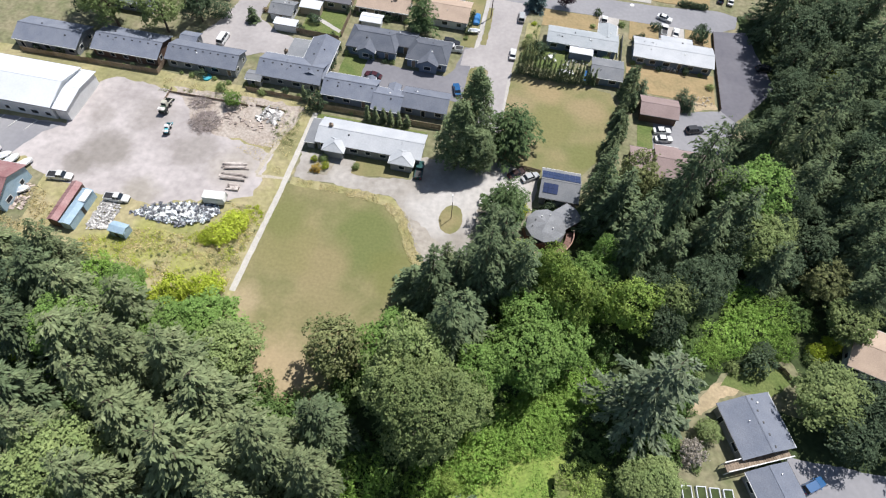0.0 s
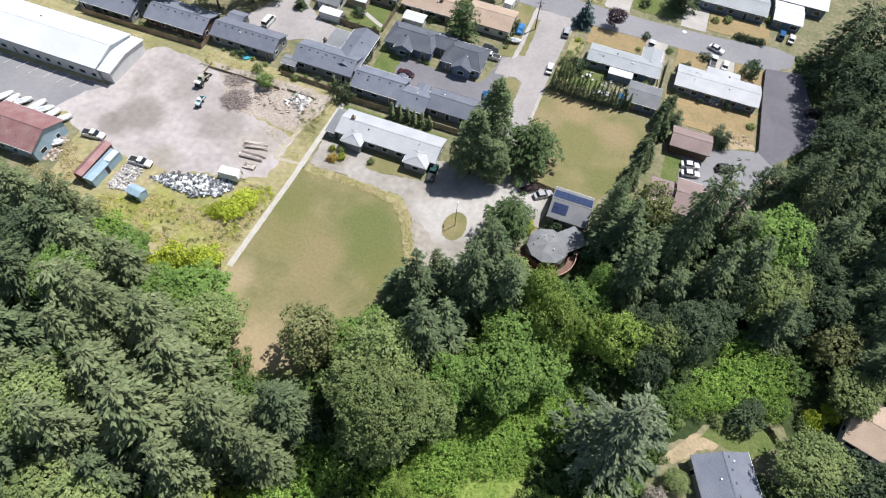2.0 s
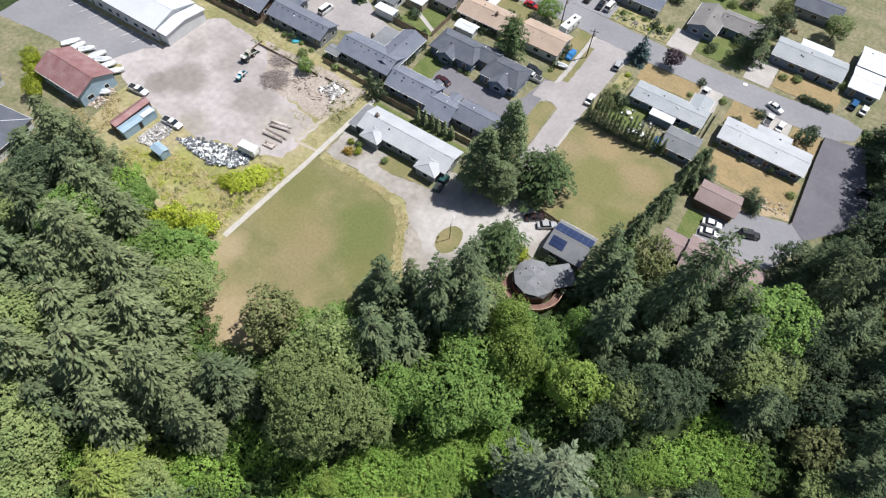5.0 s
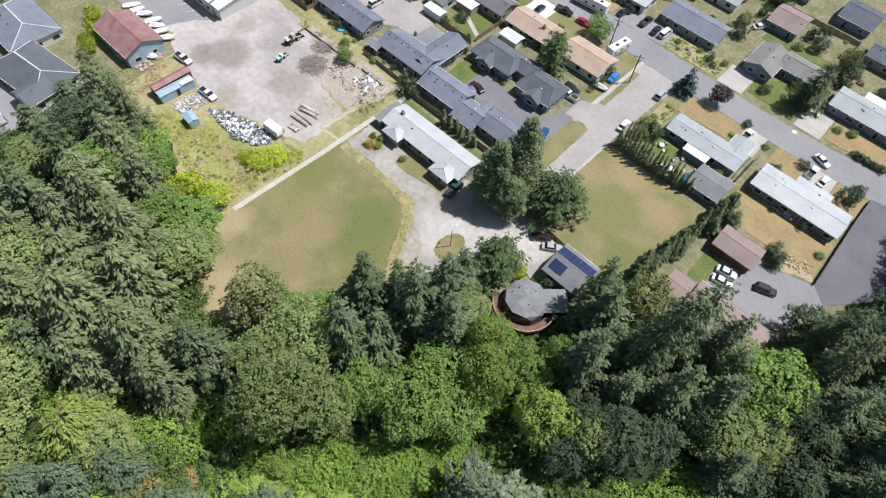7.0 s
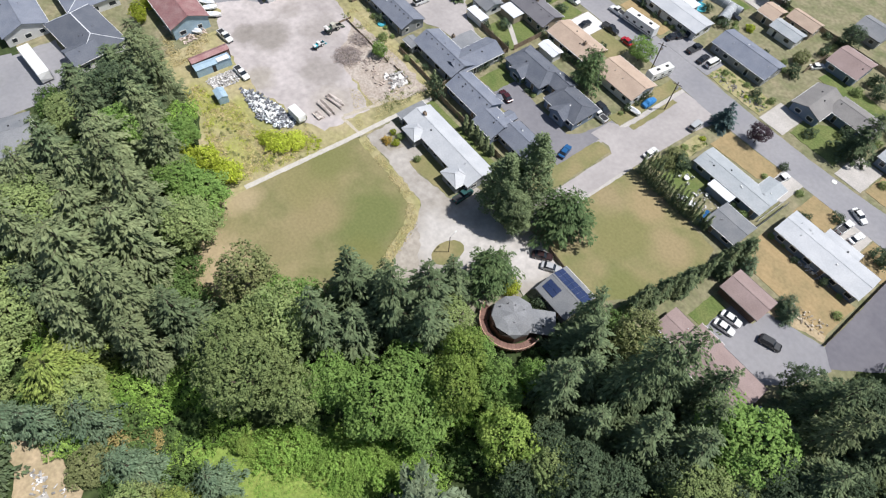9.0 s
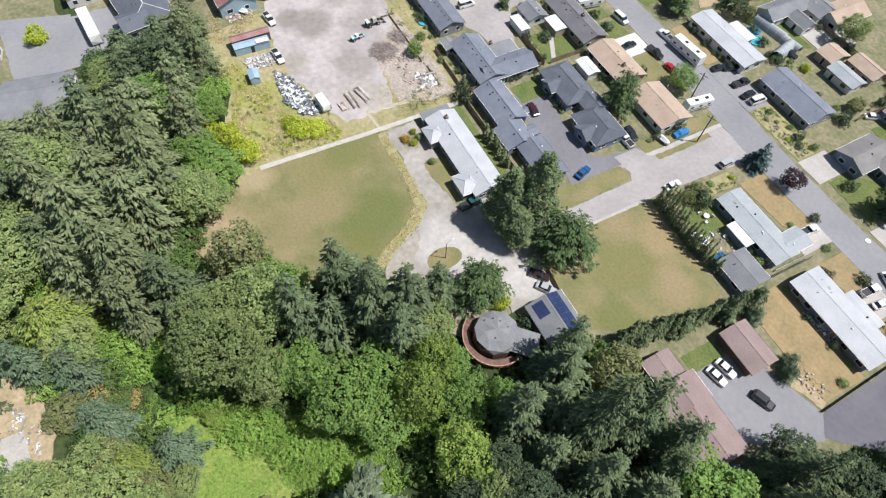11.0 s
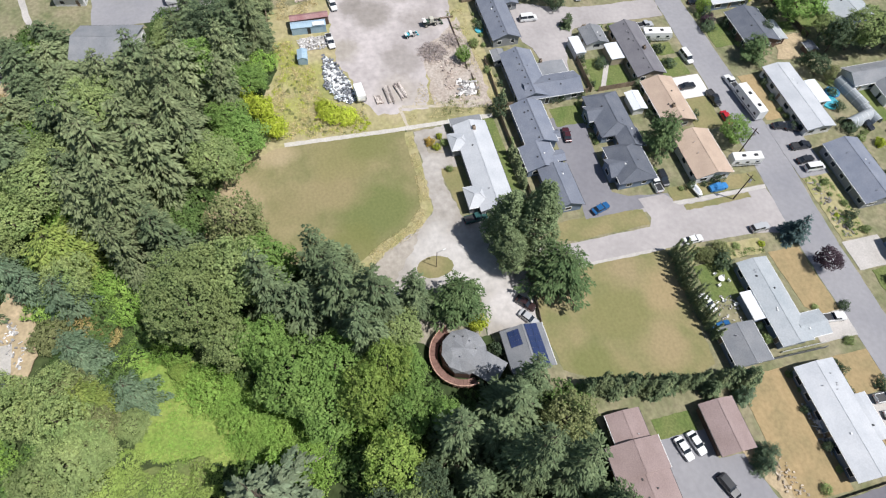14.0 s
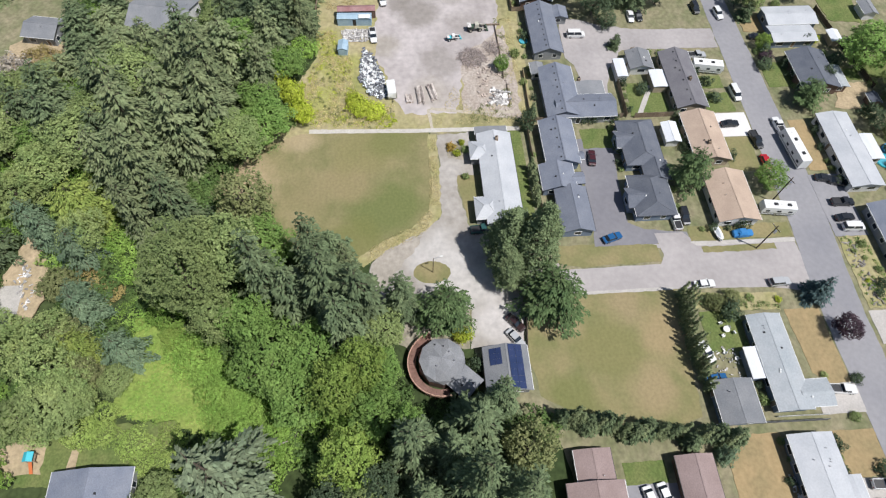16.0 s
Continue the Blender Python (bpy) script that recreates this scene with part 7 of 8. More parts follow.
# ---------------------------------------------------------------- junk yard
def scatter_boxes(name, label, category, poly, count, material, size, mound, seed):
    """A heap of loose slabs and scraps over a polygon, as one heap."""
    rng = random.Random(seed)
    xs, ys = [p[0] for p in poly], [p[1] for p in poly]
    cx, cy = sum(xs) / len(xs), sum(ys) / len(ys)
    verts, faces = [], []
    while count:
        x, y = rng.uniform(min(xs), max(xs)), rng.uniform(min(ys), max(ys))
        if not within(x, y, poly):
            continue
        count -= 1
        far = min(1, math.hypot((x - cx) / (max(xs) - min(xs)), (y - cy) / (max(ys) - min(ys))) * 2)
        z = top(x, y) + 0.12 + rng.uniform(0, 1) * mound * (1 - far * far)
        m = pose(x, y, z, rng.uniform(-30, 30), rng.uniform(-30, 30), rng.uniform(0, 180))
        a, b, c = size * rng.uniform(0.3, 1.5), size * rng.uniform(0.2, 0.7), size * rng.uniform(0.05, 0.3)
        k = len(verts)
        for q in ((-a, -b, -c), (a, -b, -c), (a, b, -c), (-a, b, -c), (-a, -b, c), (a, -b, c), (a, b, c), (-a, b, c)):
            verts.append(m @ Vector(q))
        faces += [tuple(k + i for i in f) for f in ((3, 2, 1, 0), (4, 5, 6, 7), (0, 1, 5, 4), (1, 2, 6, 5), (2, 3, 7, 6), (3, 0, 4, 7))]
    return tagged(raw(name, verts, faces, material), label, category, kind="stuff")


M_debris_b = mat("blue_white_debris", (0.82, 0.83, 0.84), (0.50, 0.56, 0.60), 1.5, 6, 0.8, 0.1, island=0.6, grain=0.25)
PILE = [(-77.5, 62.6), (-74.0, 65.0), (-67.0, 67.6), (-59.4, 69.0), (-57.8, 66.9), (-60.0, 63.6), (-65, 61.4), (-72, 62.0)]
scatter_boxes("debris_heap", "heap of broken white panels and blue-grey scrap", "debris heap", PILE, 620, M_debris_b, 0.30, 1.1, 3)
scatter_boxes("debris_heap", "larger torn white sheets on the debris heap", "debris heap", [(-76, 63), (-71, 65), (-63, 68), (-60.5, 66.5), (-63, 63), (-70, 62.4)], 90, M_trim, 0.75, 1.2, 33)
scatter_boxes("debris_heap", "dark scraps mixed into the debris heap", "debris heap", PILE, 300, mat("dark_scrap", (0.10, 0.11, 0.13), (0.20, 0.20, 0.21), 1.5, 6, 0.8, 0.1, island=0.5), 0.45, 1.4, 4)
scatter_boxes("scrap_heap", "spread of pale rubble beside the blue container", "scrap heap", [(-84.6, 56.4), (-84.4, 64.6), (-79.6, 64.0), (-79.8, 57.4)], 420, M_rubble, 0.34, 0.5, 5)
scatter_boxes("scrap_heap", "litter of pale scraps beside the barn", "scrap heap", [(-110, 56.5), (-100, 57.5), (-101, 65), (-108, 66)], 160, mat("pinkish_scrap", (0.55, 0.45, 0.40), (0.40, 0.33, 0.28), 1.5, 6, 0.8, 0.1, island=0.4), 0.45, 0.25, 6)
scatter_boxes("broken_planks", "broken planks and bricks on brown earth", "planks", [(-69, 93), (-54, 91), (-53, 99), (-62, 101), (-70, 100)], 90, mat("bleached_scrap_wood", (0.50, 0.43, 0.38), (0.36, 0.29, 0.25), 1.0, 5, 0.85, 0.1, island=0.45), 0.42, 0.12, 7)
scatter_boxes("white_pipes", "pale broken pipes lying in dry weeds", "pipes", [(-60.5, 95.5), (-55, 95), (-55, 99.5), (-60, 100)], 60, M_rubble, 0.8, 0.25, 8)
scatter_boxes("rubble_bank", "rubble and boulders along the gravel bank", "rubble", [(44.5, 126.5), (54.8, 129.0), (54.0, 132.4), (46.5, 131.0)], 80, mat("sandy_rubble", (0.50, 0.43, 0.34), (0.38, 0.33, 0.27), 0.8, 4, 0.9, 0.2, island=0.3), 0.24, 0.3, 9)
scatter_boxes("garden_stones", "stones and edging in the planted garden", "stones", R(-10, 6.5, 171, 174), 90, M_stone, 0.3, 0.15, 10)
scatter_boxes("yard_clutter", "garden clutter beside the long house", "clutter", R(39, 48.5, 139.6, 141.2), 46, M_rubble, 0.34, 0.6, 12)
scatter_boxes("yard_clutter", "pale patio clutter behind the hedge", "clutter", R(13, 20.5, 132.6, 138.0), 46, M_rubble, 0.26, 0.5, 13)


def brush_pile(x, y, r, n, seed):
    rng = random.Random(seed)
    bm = bmesh.new()
    for k in range(n):
        a, d = rng.uniform(0, 6.28), r * math.sqrt(rng.random())
        px, py = x + d * math.cos(a), y + d * math.sin(a)
        z = top(px, py) + rng.uniform(0.05, 1.5 * (1 - d / r) + 0.15)
        t = rng.uniform(0, 6.28)
        L = rng.uniform(0.6, 1.8)
        add_rod(bm, (px - L * math.cos(t), py - L * math.sin(t), max(z - 0.3, 0.06)), (px + L * math.cos(t), py + L * math.sin(t), z + rng.uniform(0, 0.4)), rng.uniform(0.03, 0.09), 0.02, 4)
    tagged(obj("brush_pile", bm, M_brush), "tangled pile of dry grey branches", "brush pile", kind="stuff")


brush_pile(-72.2, 92.0, 3.6, 300, 4)
brush_pile(-75.6, 98.0, 2.6, 120, 5)


def lumber_stack(label, x, y, turn, L, W, seed):
    rng = random.Random(seed)
    e = thing("lumber_stack", label, "lumber", pose(x, y, top(x, y), 0, 0, turn), "lumber stacks")
    for u in (-L * 0.35, 0, L * 0.35):
        part("bearer", box(u - 0.08, u + 0.08, -W / 2, W / 2, -0.02, 0.16, 0.01), M_wood, e)
    for lay in range(3):
        n = 6
        for i in range(n):
            if rng.random() < 0.18 * lay:
                continue
            v = -W / 2 + W * (i + 0.5) / n
            o = rng.uniform(-0.5, 0.5)
            part("plank", box(-L / 2 + o, L / 2 + o - rng.uniform(0, 1.2), v - W / n * 0.42, v + W / n * 0.42, 0.16 + 0.14 * lay, 0.28 + 0.14 * lay, 0.01, 1, pose(0, 0, 0, 0, 0, rng.uniform(-3, 3))), M_plank, e)
    return e


M_plank = mat("grey_bleached_plank", (0.62, 0.56, 0.51), (0.36, 0.30, 0.27), 0.8, 4, 0.85, 0.15, vary=0.4, grain=0.2)
lumber_stack("stack of bleached planks beside the worn path", -58.9, 77.2, 5, 6.0, 1.9, 1)
lumber_stack("stack of bleached planks on bearers", -59.6, 80.4, 12, 5.6, 1.9, 2)
lumber_stack("short stack of reddish planks", -57.6, 74.3, 4, 2.8, 1.8, 3)


def old_machine(label, x, y, turn, colour, accent, k=1.0):
    e = thing("yard_machine", label, "machine", pose(x, y, top(x, y), 0, 0, turn) @ Matrix.Diagonal((k, k, k, 1)), "machines in the yard")
    part("chassis", box(-2.2, 2.0, -0.7, 0.7, 0.5, 0.95, 0.05), M_dark, e)
    part("hood", box(-2.0, -0.4, -0.6, 0.6, 0.95, 1.7, 0.1), colour, e)
    cab = part("cab", box(-0.3, 1.0, -0.7, 0.7, 0.95, 2.3, 0.08, 0.9), accent, e)
    part("cab_window", box(-0.33, 1.0, -0.5, 0.5, 1.55, 2.1), M_glass, cab)
    for s in (-1, 1):
        part("lift_arm", loft([[(0.6, s * 0.85 - 0.08, 1.3), (0.6, s * 0.85 + 0.08, 1.3), (0.6, s * 0.85 + 0.08, 1.55), (0.6, s * 0.85 - 0.08, 1.55)], [(3.0, s * 0.85 - 0.08, 0.6), (3.0, s * 0.85 + 0.08, 0.6), (3.0, s * 0.85 + 0.08, 0.85), (3.0, s * 0.85 - 0.08, 0.85)]]), accent, e)
        for u in (-1.4, 1.3):
            w = part("wheel", rod((u, s * 0.65, 0.55), (u, s * 1.0, 0.55), 0.56, 0.56, 14), M_rubber, e)
            part("rim", rod((u, s * 0.9, 0.55), (u, s * 1.02, 0.55), 0.26, 0.26, 8), accent, w)
    part("bucket", loft([[(2.9, v, 0.15), (3.6, v, 0.02), (3.7, v, 0.12), (3.0, v, 0.95)] for v in (-1.1, 1.1)]), colour, e)
    part("load", box(-2.3, -1.2, -0.9, 0.9, 1.7, 2.0, 0.1), M_rubble, e)
    return e


old_machine("old dark green loader among scrap", -83.2, 93.9, 96, paint("dark_green_paint", (0.05, 0.09, 0.06), 0.5), paint("faded_cream_paint", (0.50, 0.48, 0.40), 0.5))
old_machine("small white and teal yard machine", -79.6, 87.2, 105, M_teal, M_trim, 0.72)


# ---------------------------------------------------------------- garden furniture and small things
def paddling_pool(label, x, y, r, colour):
    e = thing("paddling_pool", label, "paddling pool", pose(x, y, top(x, y)))
    bm = bmesh.new()
    n = 24
    rings = [[bm.verts.new((rr * math.cos(6.2832 * i / n), rr * math.sin(6.2832 * i / n), z)) for i in range(n)] for rr, z in ((r, -0.02), (r * 1.04, 0.2), (r, 0.42), (r * 0.9, 0.42), (r * 0.9, 0.04))]
    for a, b in zip(rings, rings[1:]):
        for i in range(n):
            bm.faces.new((a[i], a[(i + 1) % n], b[(i + 1) % n], b[i]))
    bm.faces.new(rings[-1])
    part("rim", bm, colour, e)
    bm = bmesh.new()
    bmesh.ops.create_circle(bm, cap_ends=True, segments=n, radius=r * 0.89, matrix=Matrix.Translation((0, 0, 0.3)))
    part("water", bm, paint("pool_water", (0.10, 0.42, 0.52), 0.05), e)


paddling_pool("round turquoise paddling pool on the grass", -77.9, 106.9, 1.15, M_teal)
paddling_pool("larger round turquoise pool in a back yard", -31.6, 191.4, 2.2, M_teal)


def garden_chair():
    e = thing("garden_chair", "white plastic garden chair", "chair", Matrix.Identity(4), "garden chairs")
    part("seat", box(-0.3, 0.3, -0.3, 0.3, 0.4, 0.46, 0.02), M_trim, e)
    part("backrest", box(-0.3, 0.3, 0.24, 0.3, 0.44, 0.95, 0.02), M_trim, e)
    for sx in (-1, 1):
        part("armrest", box(sx * 0.33 - 0.03, sx * 0.33 + 0.03, -0.3, 0.3, 0.62, 0.66, 0.01), M_trim, e)
        for sy in (-1, 1):
            part("leg", box(sx * 0.27 - 0.03, sx * 0.27 + 0.03, sy * 0.26 - 0.03, sy * 0.26 + 0.03, -0.01, 0.42), M_trim, e)
    return e


def garden_table(x, y):
    e = thing("garden_table", "round white garden table on the lawn", "table", pose(x, y, top(x, y)))
    part("tabletop", rod((0, 0, 0.68), (0, 0, 0.74), 0.7, 0.7, 16), M_trim, e)
    part("column", rod((0, 0, 0), (0, 0, 0.7), 0.06), M_trim, e)
    part("foot", rod((0, 0, -0.02), (0, 0, 0.05), 0.3, 0.2, 10), M_trim, e)


chair = garden_chair()
seats = [(9.4, 137.6, 0), (11.2, 136.0, 100), (10.6, 138.6, 200), (8.4, 136.2, 290), (42.6, 140.6, 20), (44.4, 140.2, 160), (46.2, 140.8, 250), (16.2, 137.2, 70), (14.8, 135.2, 320)]
for i, (x, y, a) in enumerate(seats):
    m = pose(x, y, top(x, y), 0, 0, a)
    if i == 0:
        chair.matrix_world = m
    else:
        copy_thing(chair, m)
garden_table(9.9, 137.0)
garden_table(43.4, 141.2)


def raised_bed(x, y):
    e = thing("raised_bed", "white-framed raised garden bed", "garden bed", pose(x, y, top(x, y), 0, 0, 8), "raised beds")
    for u0, u1, v0, v1 in ((-0.9, 0.9, -1.6, -1.45), (-0.9, 0.9, 1.45, 1.6), (-0.9, -0.75, -1.45, 1.45), (0.75, 0.9, -1.45, 1.45)):
        part("board", box(u0, u1, v0, v1, -0.05, 0.5, 0.01), M_roof_bright, e)
    part("soil", box(-0.75, 0.75, -1.45, 1.45, -0.05, 0.38), M_soil, e)


for x, y in ((44.4, 27.4), (47.0, 27.8), (49.4, 28.0), (51.8, 28.2)):
    raised_bed(x, y)


def deck_rail():
    e = thing("deck", "timber deck with white railings beside the bungalow", "deck", pose(56.7, 35.6, 0, 0, 0, 23.5))
    for i in range(26):
        u = -6.5 + i * 0.5
        part("board", box(u, u + 0.46, -0.8, 0.8, 2.0, 2.1), M_wood, e)
        if i % 2 == 0:
            part("baluster", box(u, u + 0.09, -0.86, -0.78, 2.1, 2.8), M_trim, e)
            part("baluster", box(u, u + 0.09, 0.78, 0.86, 2.1, 2.8), M_trim, e)
    for v in (-0.82, 0.82):
        part("rail", box(-6.6, 6.6, v - 0.09, v + 0.09, 2.8, 2.92), M_trim, e)
        for u in (-6.4, 0, 6.4):
            part("post", box(u - 0.08, u + 0.08, v - 0.08, v + 0.08, -0.1, 2.8), M_trim, e)


deck_rail()


def play_frame():
    e = thing("play_frame", "teal and orange climbing frame on bare earth", "play frame", pose(26.2, 2.6, top(26.2, 2.6)))
    for sx in (-1, 1):
        for sy in (-1, 1):
            part("post", rod((sx * 0.7, sy * 0.7, -0.1), (sx * 0.6, sy * 0.6, 2.2), 0.06), M_wood, e)
    part("platform", box(-0.75, 0.75, -0.75, 0.75, 1.1, 1.2), M_wood, e)
    part("canopy", gable_roof(1.7, 1.7, 2.2, 0.5, 0.05), M_teal, e)
    part("slide", loft([[(0.75, -0.3, 1.15), (0.75, 0.3, 1.15), (0.75, 0.3, 1.25), (0.75, -0.3, 1.25)], [(2.6, -0.3, 0.0), (2.6, 0.3, 0.0), (2.6, 0.3, 0.1), (2.6, -0.3, 0.1)]]), paint("orange_plastic", (0.60, 0.17, 0.06), 0.4), e)


play_frame()
patch("garden_path", "brick-edged garden path", "path", [(25.0, 8.8), (31.0, 8.4), (31.0, 10.0), (25.0, 10.2)], M_bare, 0.1, 1)
patch("garden_yard", "bare reddish earth yard in the forest", "yard", [(-21, -11), (-19, -6.5), (-13, -4.5), (-6, -4.0), (2, -6), (4, -12), (-8, -14)], M_bare, 0.5, 1)
patch("concrete_pad", "pale concrete pad beside the earth yard", "paving", [(-9.5, -12.5), (-9.5, -8.6), (-3.0, -8.4), (3.5, -10.5), (3.5, -14), (-8, -15)], M_concrete, 0.1, 1)


def clearing():
    """Grass laid over the gully floor, following its shape."""
    poly = [(-4, 12), (8, 13), (19, 14), (23, 28), (26, 43), (16, 44), (5, 34), (-1, 23)]
    idx, verts, faces = {}, [], []
    for j in range(0, 34):
        for i in range(0, 32):
            x, y = -5 + i, 11 + j
            if within(x, y, poly):
                idx[(i, j)] = len(verts)
                verts.append((x + 0.4 * noise.noise((x, y, 0)), y + 0.4 * noise.noise((y, x, 5)), gz(x, y) + 0.14 + 0.15 * noise.noise((x * 0.4, y * 0.4, 2))))
    for (i, j), k in idx.items():
        q = [idx.get(p) for p in ((i, j), (i + 1, j), (i + 1, j + 1), (i, j + 1))]
        if None not in q:
            faces.append(q)
    o = raw("gully_grass", verts, faces, mat("lush_grass", (0.190, 0.280, 0.060), (0.270, 0.325, 0.085), 0.15, 1.6, 0.95, 0.4, grain=0.3))
    tagged(o, "lush bright green grass on the gully floor", "grass", kind="structure")


clearing()


def fallen_log():
    e = thing("fallen_log", "bleached dead trunk lying in brambles", "log", pose(25.4, 47.6, gz(25.4, 47.6) + 2.2, 0, 8, 110))
    part("stem", rod((-2.2, 0, 0), (2.4, 0, 0.5), 0.16, 0.06, 6), M_plank, e)
    part("branch", rod((0.6, 0, 0.3), (1.6, 0.6, 0.9), 0.06, 0.03, 5), M_plank, e)


fallen_log()
for i in range(16):
    plant("bush_dark", 38.5 + 1.05 * i, 171.4, 1.3, 0.95, "clipped street hedge") if i > 7 else None
patch("road_patch", "round white painted mark on the asphalt", "road marking", [(32.1 + 0.7 * math.cos(a * 0.63), 167.6 + 0.7 * math.sin(a * 0.63)) for a in range(10)], M_line, 0.0, 9)
park("sedan", 5.0, 199.4, 60, WHITE, "white sedan parked behind the bungalow")
park("suv", 59.5, 177.6, 80, BLUE, "blue estate car outside the white-roofed house")
park("sedan", 62.4, 177.0, 80, WHITE, "white sedan outside the white-roofed house")


def weeds(name, label, poly, n, material, size, seed, tall=0.5):
    """Loose tufts scattered over a stretch of ground."""
    rng = np.random.default_rng(seed)
    xs, ys = [p[0] for p in poly], [p[1] for p in poly]
    pts, outs = [], []
    while len(pts) < n:
        x, y = rng.uniform(min(xs), max(xs)), rng.uniform(min(ys), max(ys))
        if within(x, y, poly) and noise.noise((x * 0.22, y * 0.22, seed)) > -0.12:
            pts.append((x, y, top(x, y) + rng.uniform(0.02, tall)))
            outs.append((rng.normal(0, 0.6), rng.normal(0, 0.6), 1.0))
    v, f = quads(rng, pts, outs, size, 0.6, 0.45)
    o = leaf_object(name, v, f, material, None)
    tagged(o, label, "weeds", kind="stuff")


def tufts(name, label, poly, clumps, material, size, seed, reach=0.8, tall=0.6, per=26):
    """Scattered low clumps of stalks and leaves, as one spread."""
    rng = np.random.default_rng(seed)
    xs, ys = [p[0] for p in poly], [p[1] for p in poly]
    pts, outs = [], []
    while clumps:
        x, y = rng.uniform(min(xs), max(xs)), rng.uniform(min(ys), max(ys))
        if not within(x, y, poly) or noise.noise((x * 0.2, y * 0.2, seed)) < -0.15:
            continue
        clumps -= 1
        r, z0 = reach * rng.uniform(0.4, 1.4), top(x, y)
        u = rng.normal(0, 0.5, (per, 2)) * r
        for k in range(per):
            d = min(1.0, float(np.hypot(*u[k])) / r)
            pts.append((x + u[k, 0], y + u[k, 1], z0 + tall * rng.uniform(0.1, 1) * (1 - 0.8 * d)))
            outs.append((u[k, 0], u[k, 1], r * 0.8))
    v, f = quads(rng, pts, outs, size, 0.5, 0.5)
    tagged(leaf_object(name, v, f, material, None), label, "weeds", kind="stuff")


L_straw = leafy("straw_stalks", (0.62, 0.52, 0.30), (0.50, 0.44, 0.22), 0.3, 0.25)
YARD_EDGE = [(-84, 50), (-74, 51), (-62, 46), (-50, 50), (-48.5, 68), (-56, 70), (-58, 62), (-66, 59.6), (-73, 60), (-78, 56), (-84, 55)]
weeds("dry_weeds", "tall straw-coloured weeds round the debris", YARD_EDGE, 3600, L_straw, 0.16, 3, 0.25)
tufts("weed_clumps", "clumps of yellow-green weeds round the debris", YARD_EDGE, 130, L_lime, 0.17, 21, 1.1, 0.35)
tufts("weed_clumps", "clumps of bleached straw round the debris", YARD_EDGE, 240, L_straw, 0.17, 22, 0.9, 0.5)
tufts("weed_clumps", "brownish dock stalks round the debris", YARD_EDGE, 90, L_olive, 0.17, 23, 0.8, 0.6)
tufts("weed_clumps", "yellow-green weeds spilling past the lime bush", [(-53, 66), (-49, 66), (-48.6, 72), (-53, 72)], 26, L_lime, 0.17, 24, 0.9, 0.6)
tufts("weed_clumps", "straw tufts beside the barn", [(-108, 54), (-94, 52), (-92, 60), (-100, 66), (-104, 58)], 110, L_straw, 0.18, 25, 0.9, 0.4)
tufts("weed_clumps", "low weeds along the broken earth", [(-88, 101.5), (-50, 101), (-49, 90), (-54, 88), (-56, 99), (-88, 99.8)], 90, L_olive, 0.16, 26, 0.8, 0.4)
tufts("garden_plants", "mixed low plants along the side street", [(1.2, 133.5), (2.2, 150.5), (5.6, 150.2), (4.8, 132.6)], 70, L_alder, 0.16, 27, 0.7, 0.7)
tufts("garden_plants", "low plants in the front garden", R(-10.5, 6.6, 170.8, 177), 60, L_maple, 0.15, 28, 0.6, 0.6)
tufts("ground_ivy", "low green cover at the forest edge", [(-46, 44), (-38, 31), (-26, 30), (-22, 33), (-33, 33), (-41, 38)], 60, L_alder, 0.2, 29, 1.2, 0.6)
weeds("green_weeds", "yellow-green weeds among dry grass", YARD_EDGE, 900, L_lime, 0.18, 6, 0.3)
weeds("dry_weeds", "straw-coloured tufts along the gravel lane", [(-23.5, 77.2), (-19.6, 73.4), (-15.4, 65.6), (-11.2, 60), (-9.4, 62), (-13.0, 67.4), (-17.0, 75.4), (-21.6, 79.8), (-46, 80.3), (-46, 78.6)], 2200, L_straw, 0.15, 4, 0.25)
weeds("dry_weeds", "weeds along the edge of the broken earth", [(-62, 86), (-49, 80), (-48.5, 102), (-53, 104), (-88, 104.5), (-90, 101.6), (-56, 101), (-53, 90)], 2200, L_straw, 0.15, 5, 0.2)
weeds("leaf_litter", "low green growth on the gully floor", [(-4, 12), (8, 13), (19, 14), (23, 28), (26, 43), (16, 44), (5, 34), (-1, 23)], 3600, L_yellow, 0.22, 8, 0.3)


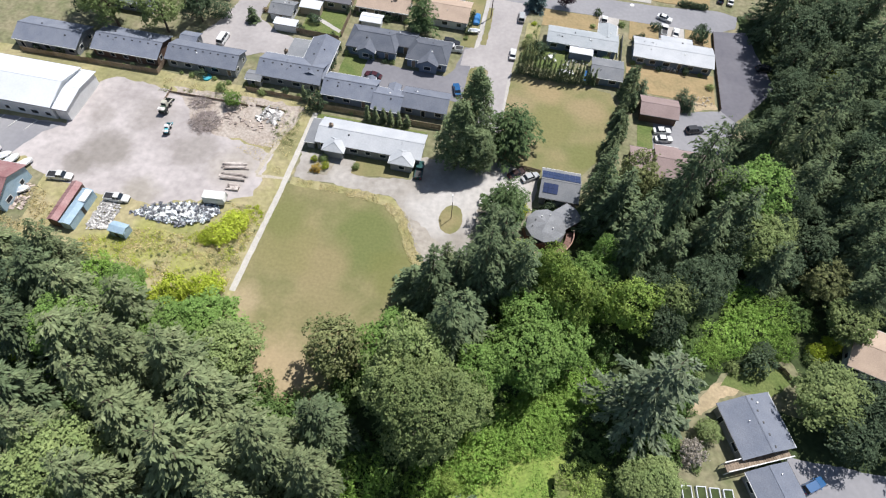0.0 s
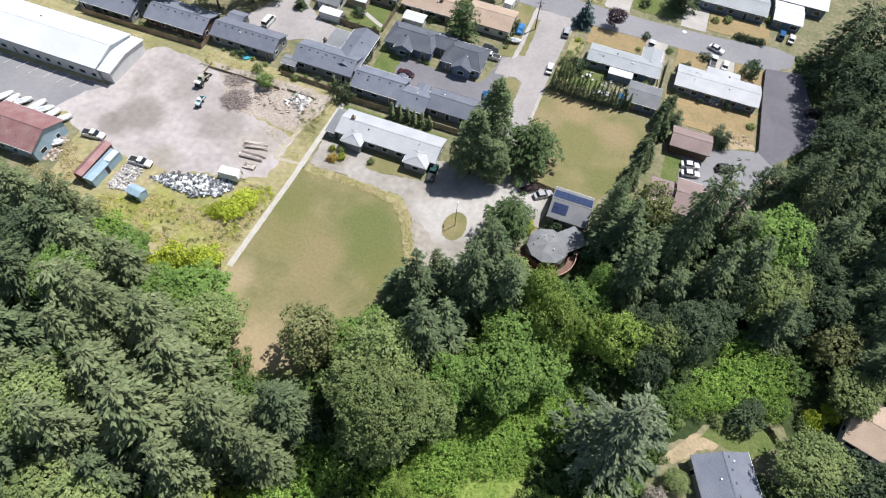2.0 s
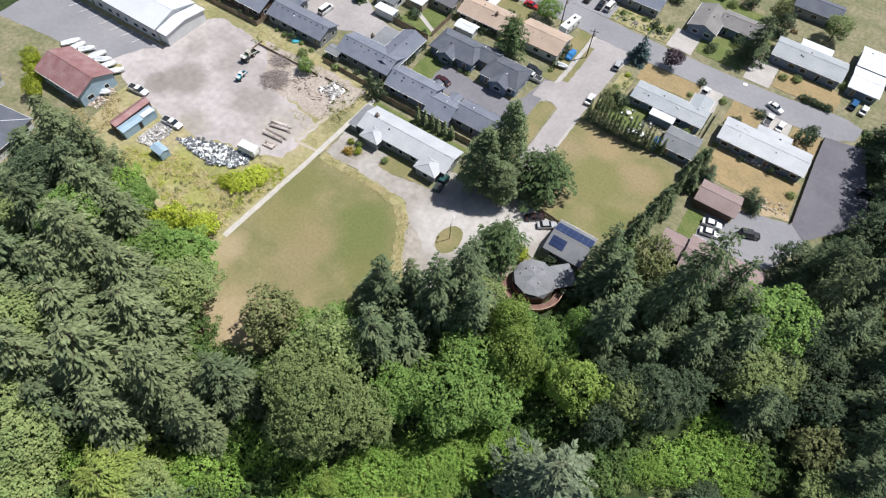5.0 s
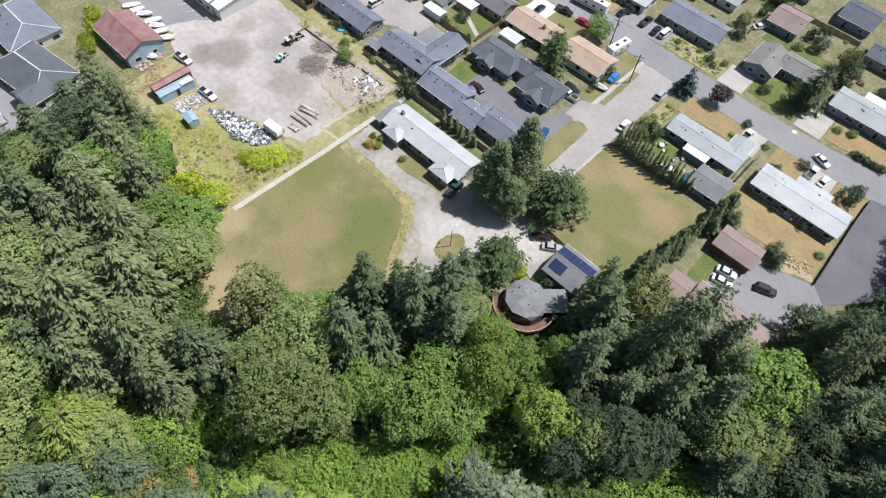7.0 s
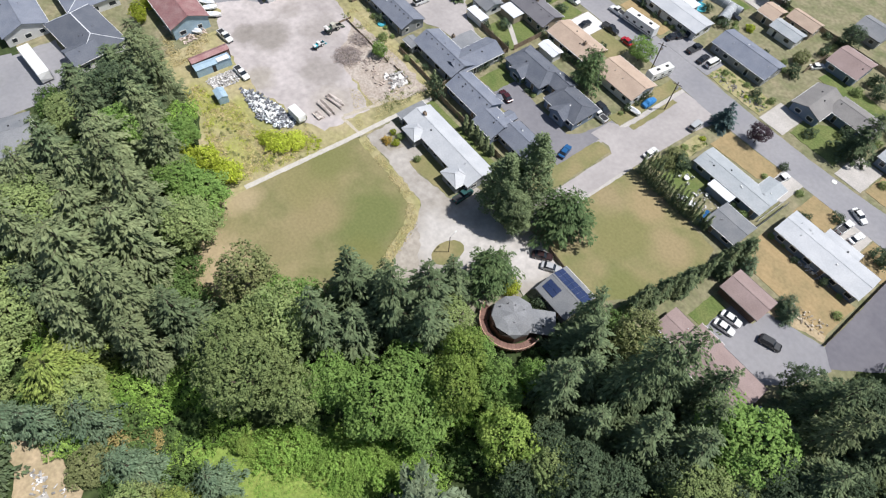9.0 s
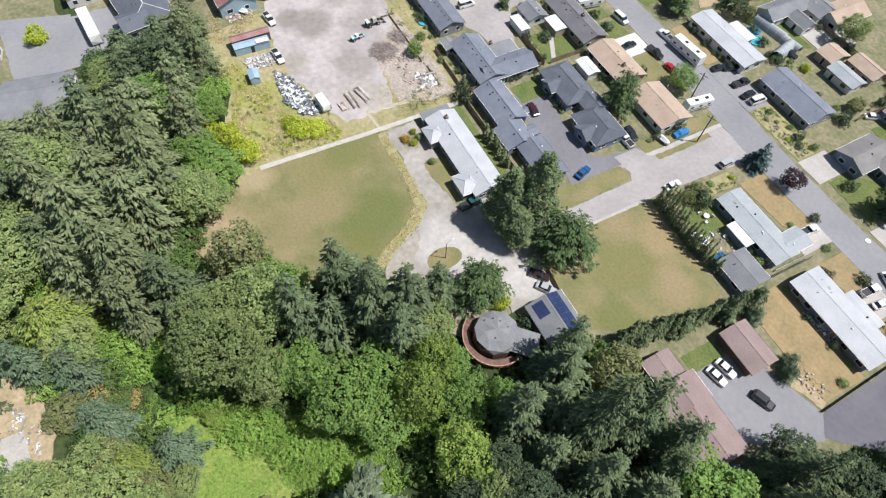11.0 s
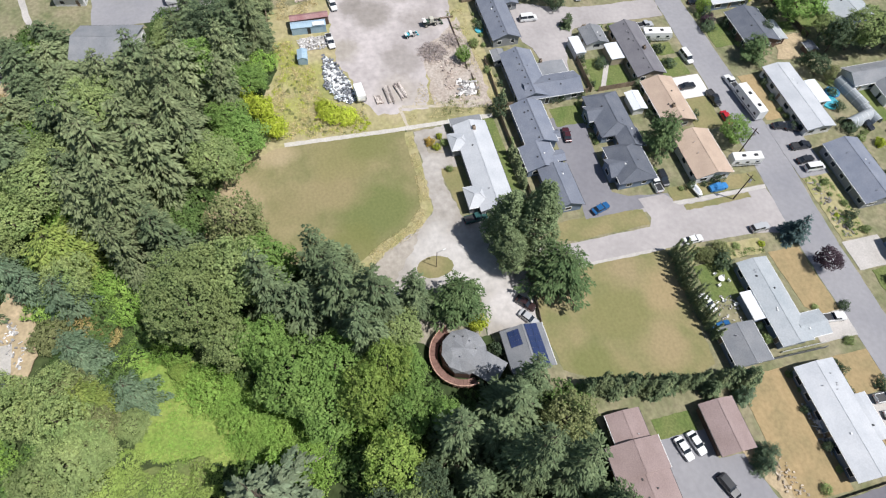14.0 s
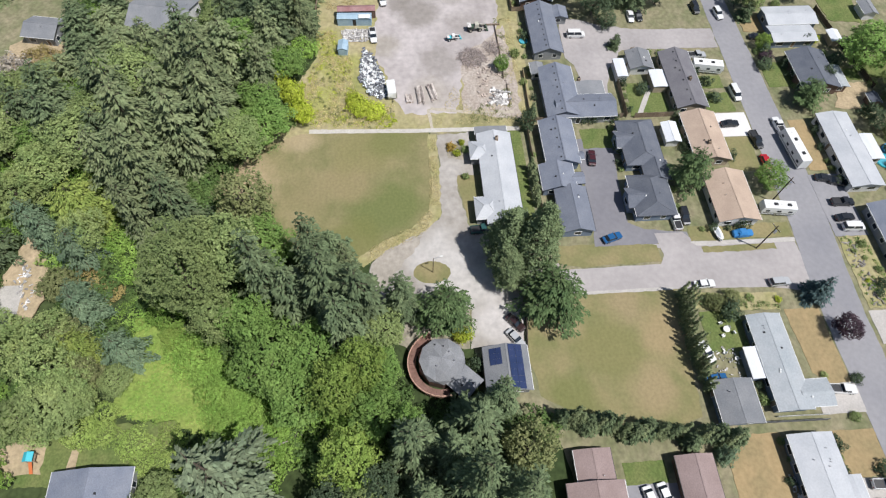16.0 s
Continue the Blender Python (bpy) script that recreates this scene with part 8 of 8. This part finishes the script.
def storage_tent(label, x, y, turn, L, W, H):
    """Arched fabric tent on hoops."""
    e = thing("storage_tent", label, "tent", pose(x, y, top(x, y), 0, 0, turn), "storage tents")
    arc = [(math.cos(math.pi * k / 10), math.sin(math.pi * k / 10)) for k in range(11)]
    secs = []
    for u in (-L / 2, L / 2):
        secs.append([(u, W / 2 * c, -0.02 + H * s) for c, s in arc] + [(u, (W / 2 - 0.06) * c, -0.02 + (H - 0.06) * s) for c, s in reversed(arc)])
    part("cover", loft(secs), M_roof_pale, e)
    for k in range(5):
        u = -L / 2 + 0.05 + k * (L - 0.1) / 4
        ring = []
        for w in (-0.04, 0.04):
            ring.append([(u + w, (W / 2 + 0.03) * c, -0.02 + (H + 0.03) * s) for c, s in arc] + [(u + w, (W / 2 - 0.02) * c, -0.02 + (H - 0.02) * s) for c, s in reversed(arc)])
        part("hoop", loft(ring), M_trim, e)


storage_tent("pale arched fabric storage tent in the yard", -33.2, 198.4, 8, 10.4, 3.0, 2.4)
storage_tent("pale arched fabric tent with an open end", -24.3, 194.6, 104, 7.6, 3.4, 2.6)
storage_tent("shorter pale arched tent beside the lawn", -25.4, 199.2, 6, 6.0, 2.8, 2.2)
paddling_pool("dark round pool beside the tents", -35.0, 194.2, 1.9, M_canvas)
scatter_boxes("yard_clutter", "pale scraps and buckets on the earth yard", "clutter", [(-16, -10), (-8, -6), (-3, -6), (-4, -8), (-10, -11)], 46, M_rubble, 0.4, 0.3, 17)
tufts("meadow_grass", "tall lush grass in the forest clearing", [(2, 16), (12, 17), (19, 15), (22, 26), (25, 38), (17, 41), (7, 31)], 420, L_vine, 0.17, 31, 1.1, 0.5)


def patio_umbrella(x, y):
    e = thing("patio_umbrella", "grey-blue patio umbrella beside the brown building", "umbrella", pose(x, y, top(x, y)))
    part("pole", rod((0, 0, -0.05), (0, 0, 2.7), 0.03), M_chrome, e)
    part("base", rod((0, 0, -0.02), (0, 0, 0.1), 0.3, 0.26, 10), M_dark, e)
    for k in range(8):
        a, c = math.pi * k / 4, math.pi * (k + 0.97) / 4
        bm = bmesh.new()
        v = [bm.verts.new(q) for q in ((0, 0, 2.65), (1.7 * math.cos(a), 1.7 * math.sin(a), 2.1), (1.7 * math.cos(c), 1.7 * math.sin(c), 2.1), (0, 0, 2.61), (1.7 * math.cos(a), 1.7 * math.sin(a), 2.06), (1.7 * math.cos(c), 1.7 * math.sin(c), 2.06))]
        for f in ((0, 1, 2), (5, 4, 3), (1, 4, 5, 2), (0, 3, 4, 1), (2, 5, 3, 0)):
            bm.faces.new([v[i] for i in f])
        part("canopy_panel", bm, M_umbrella, e)


M_umbrella = paint("grey_blue_cloth", (0.22, 0.25, 0.36), 0.8)
patio_umbrella(57.0, 103.4)
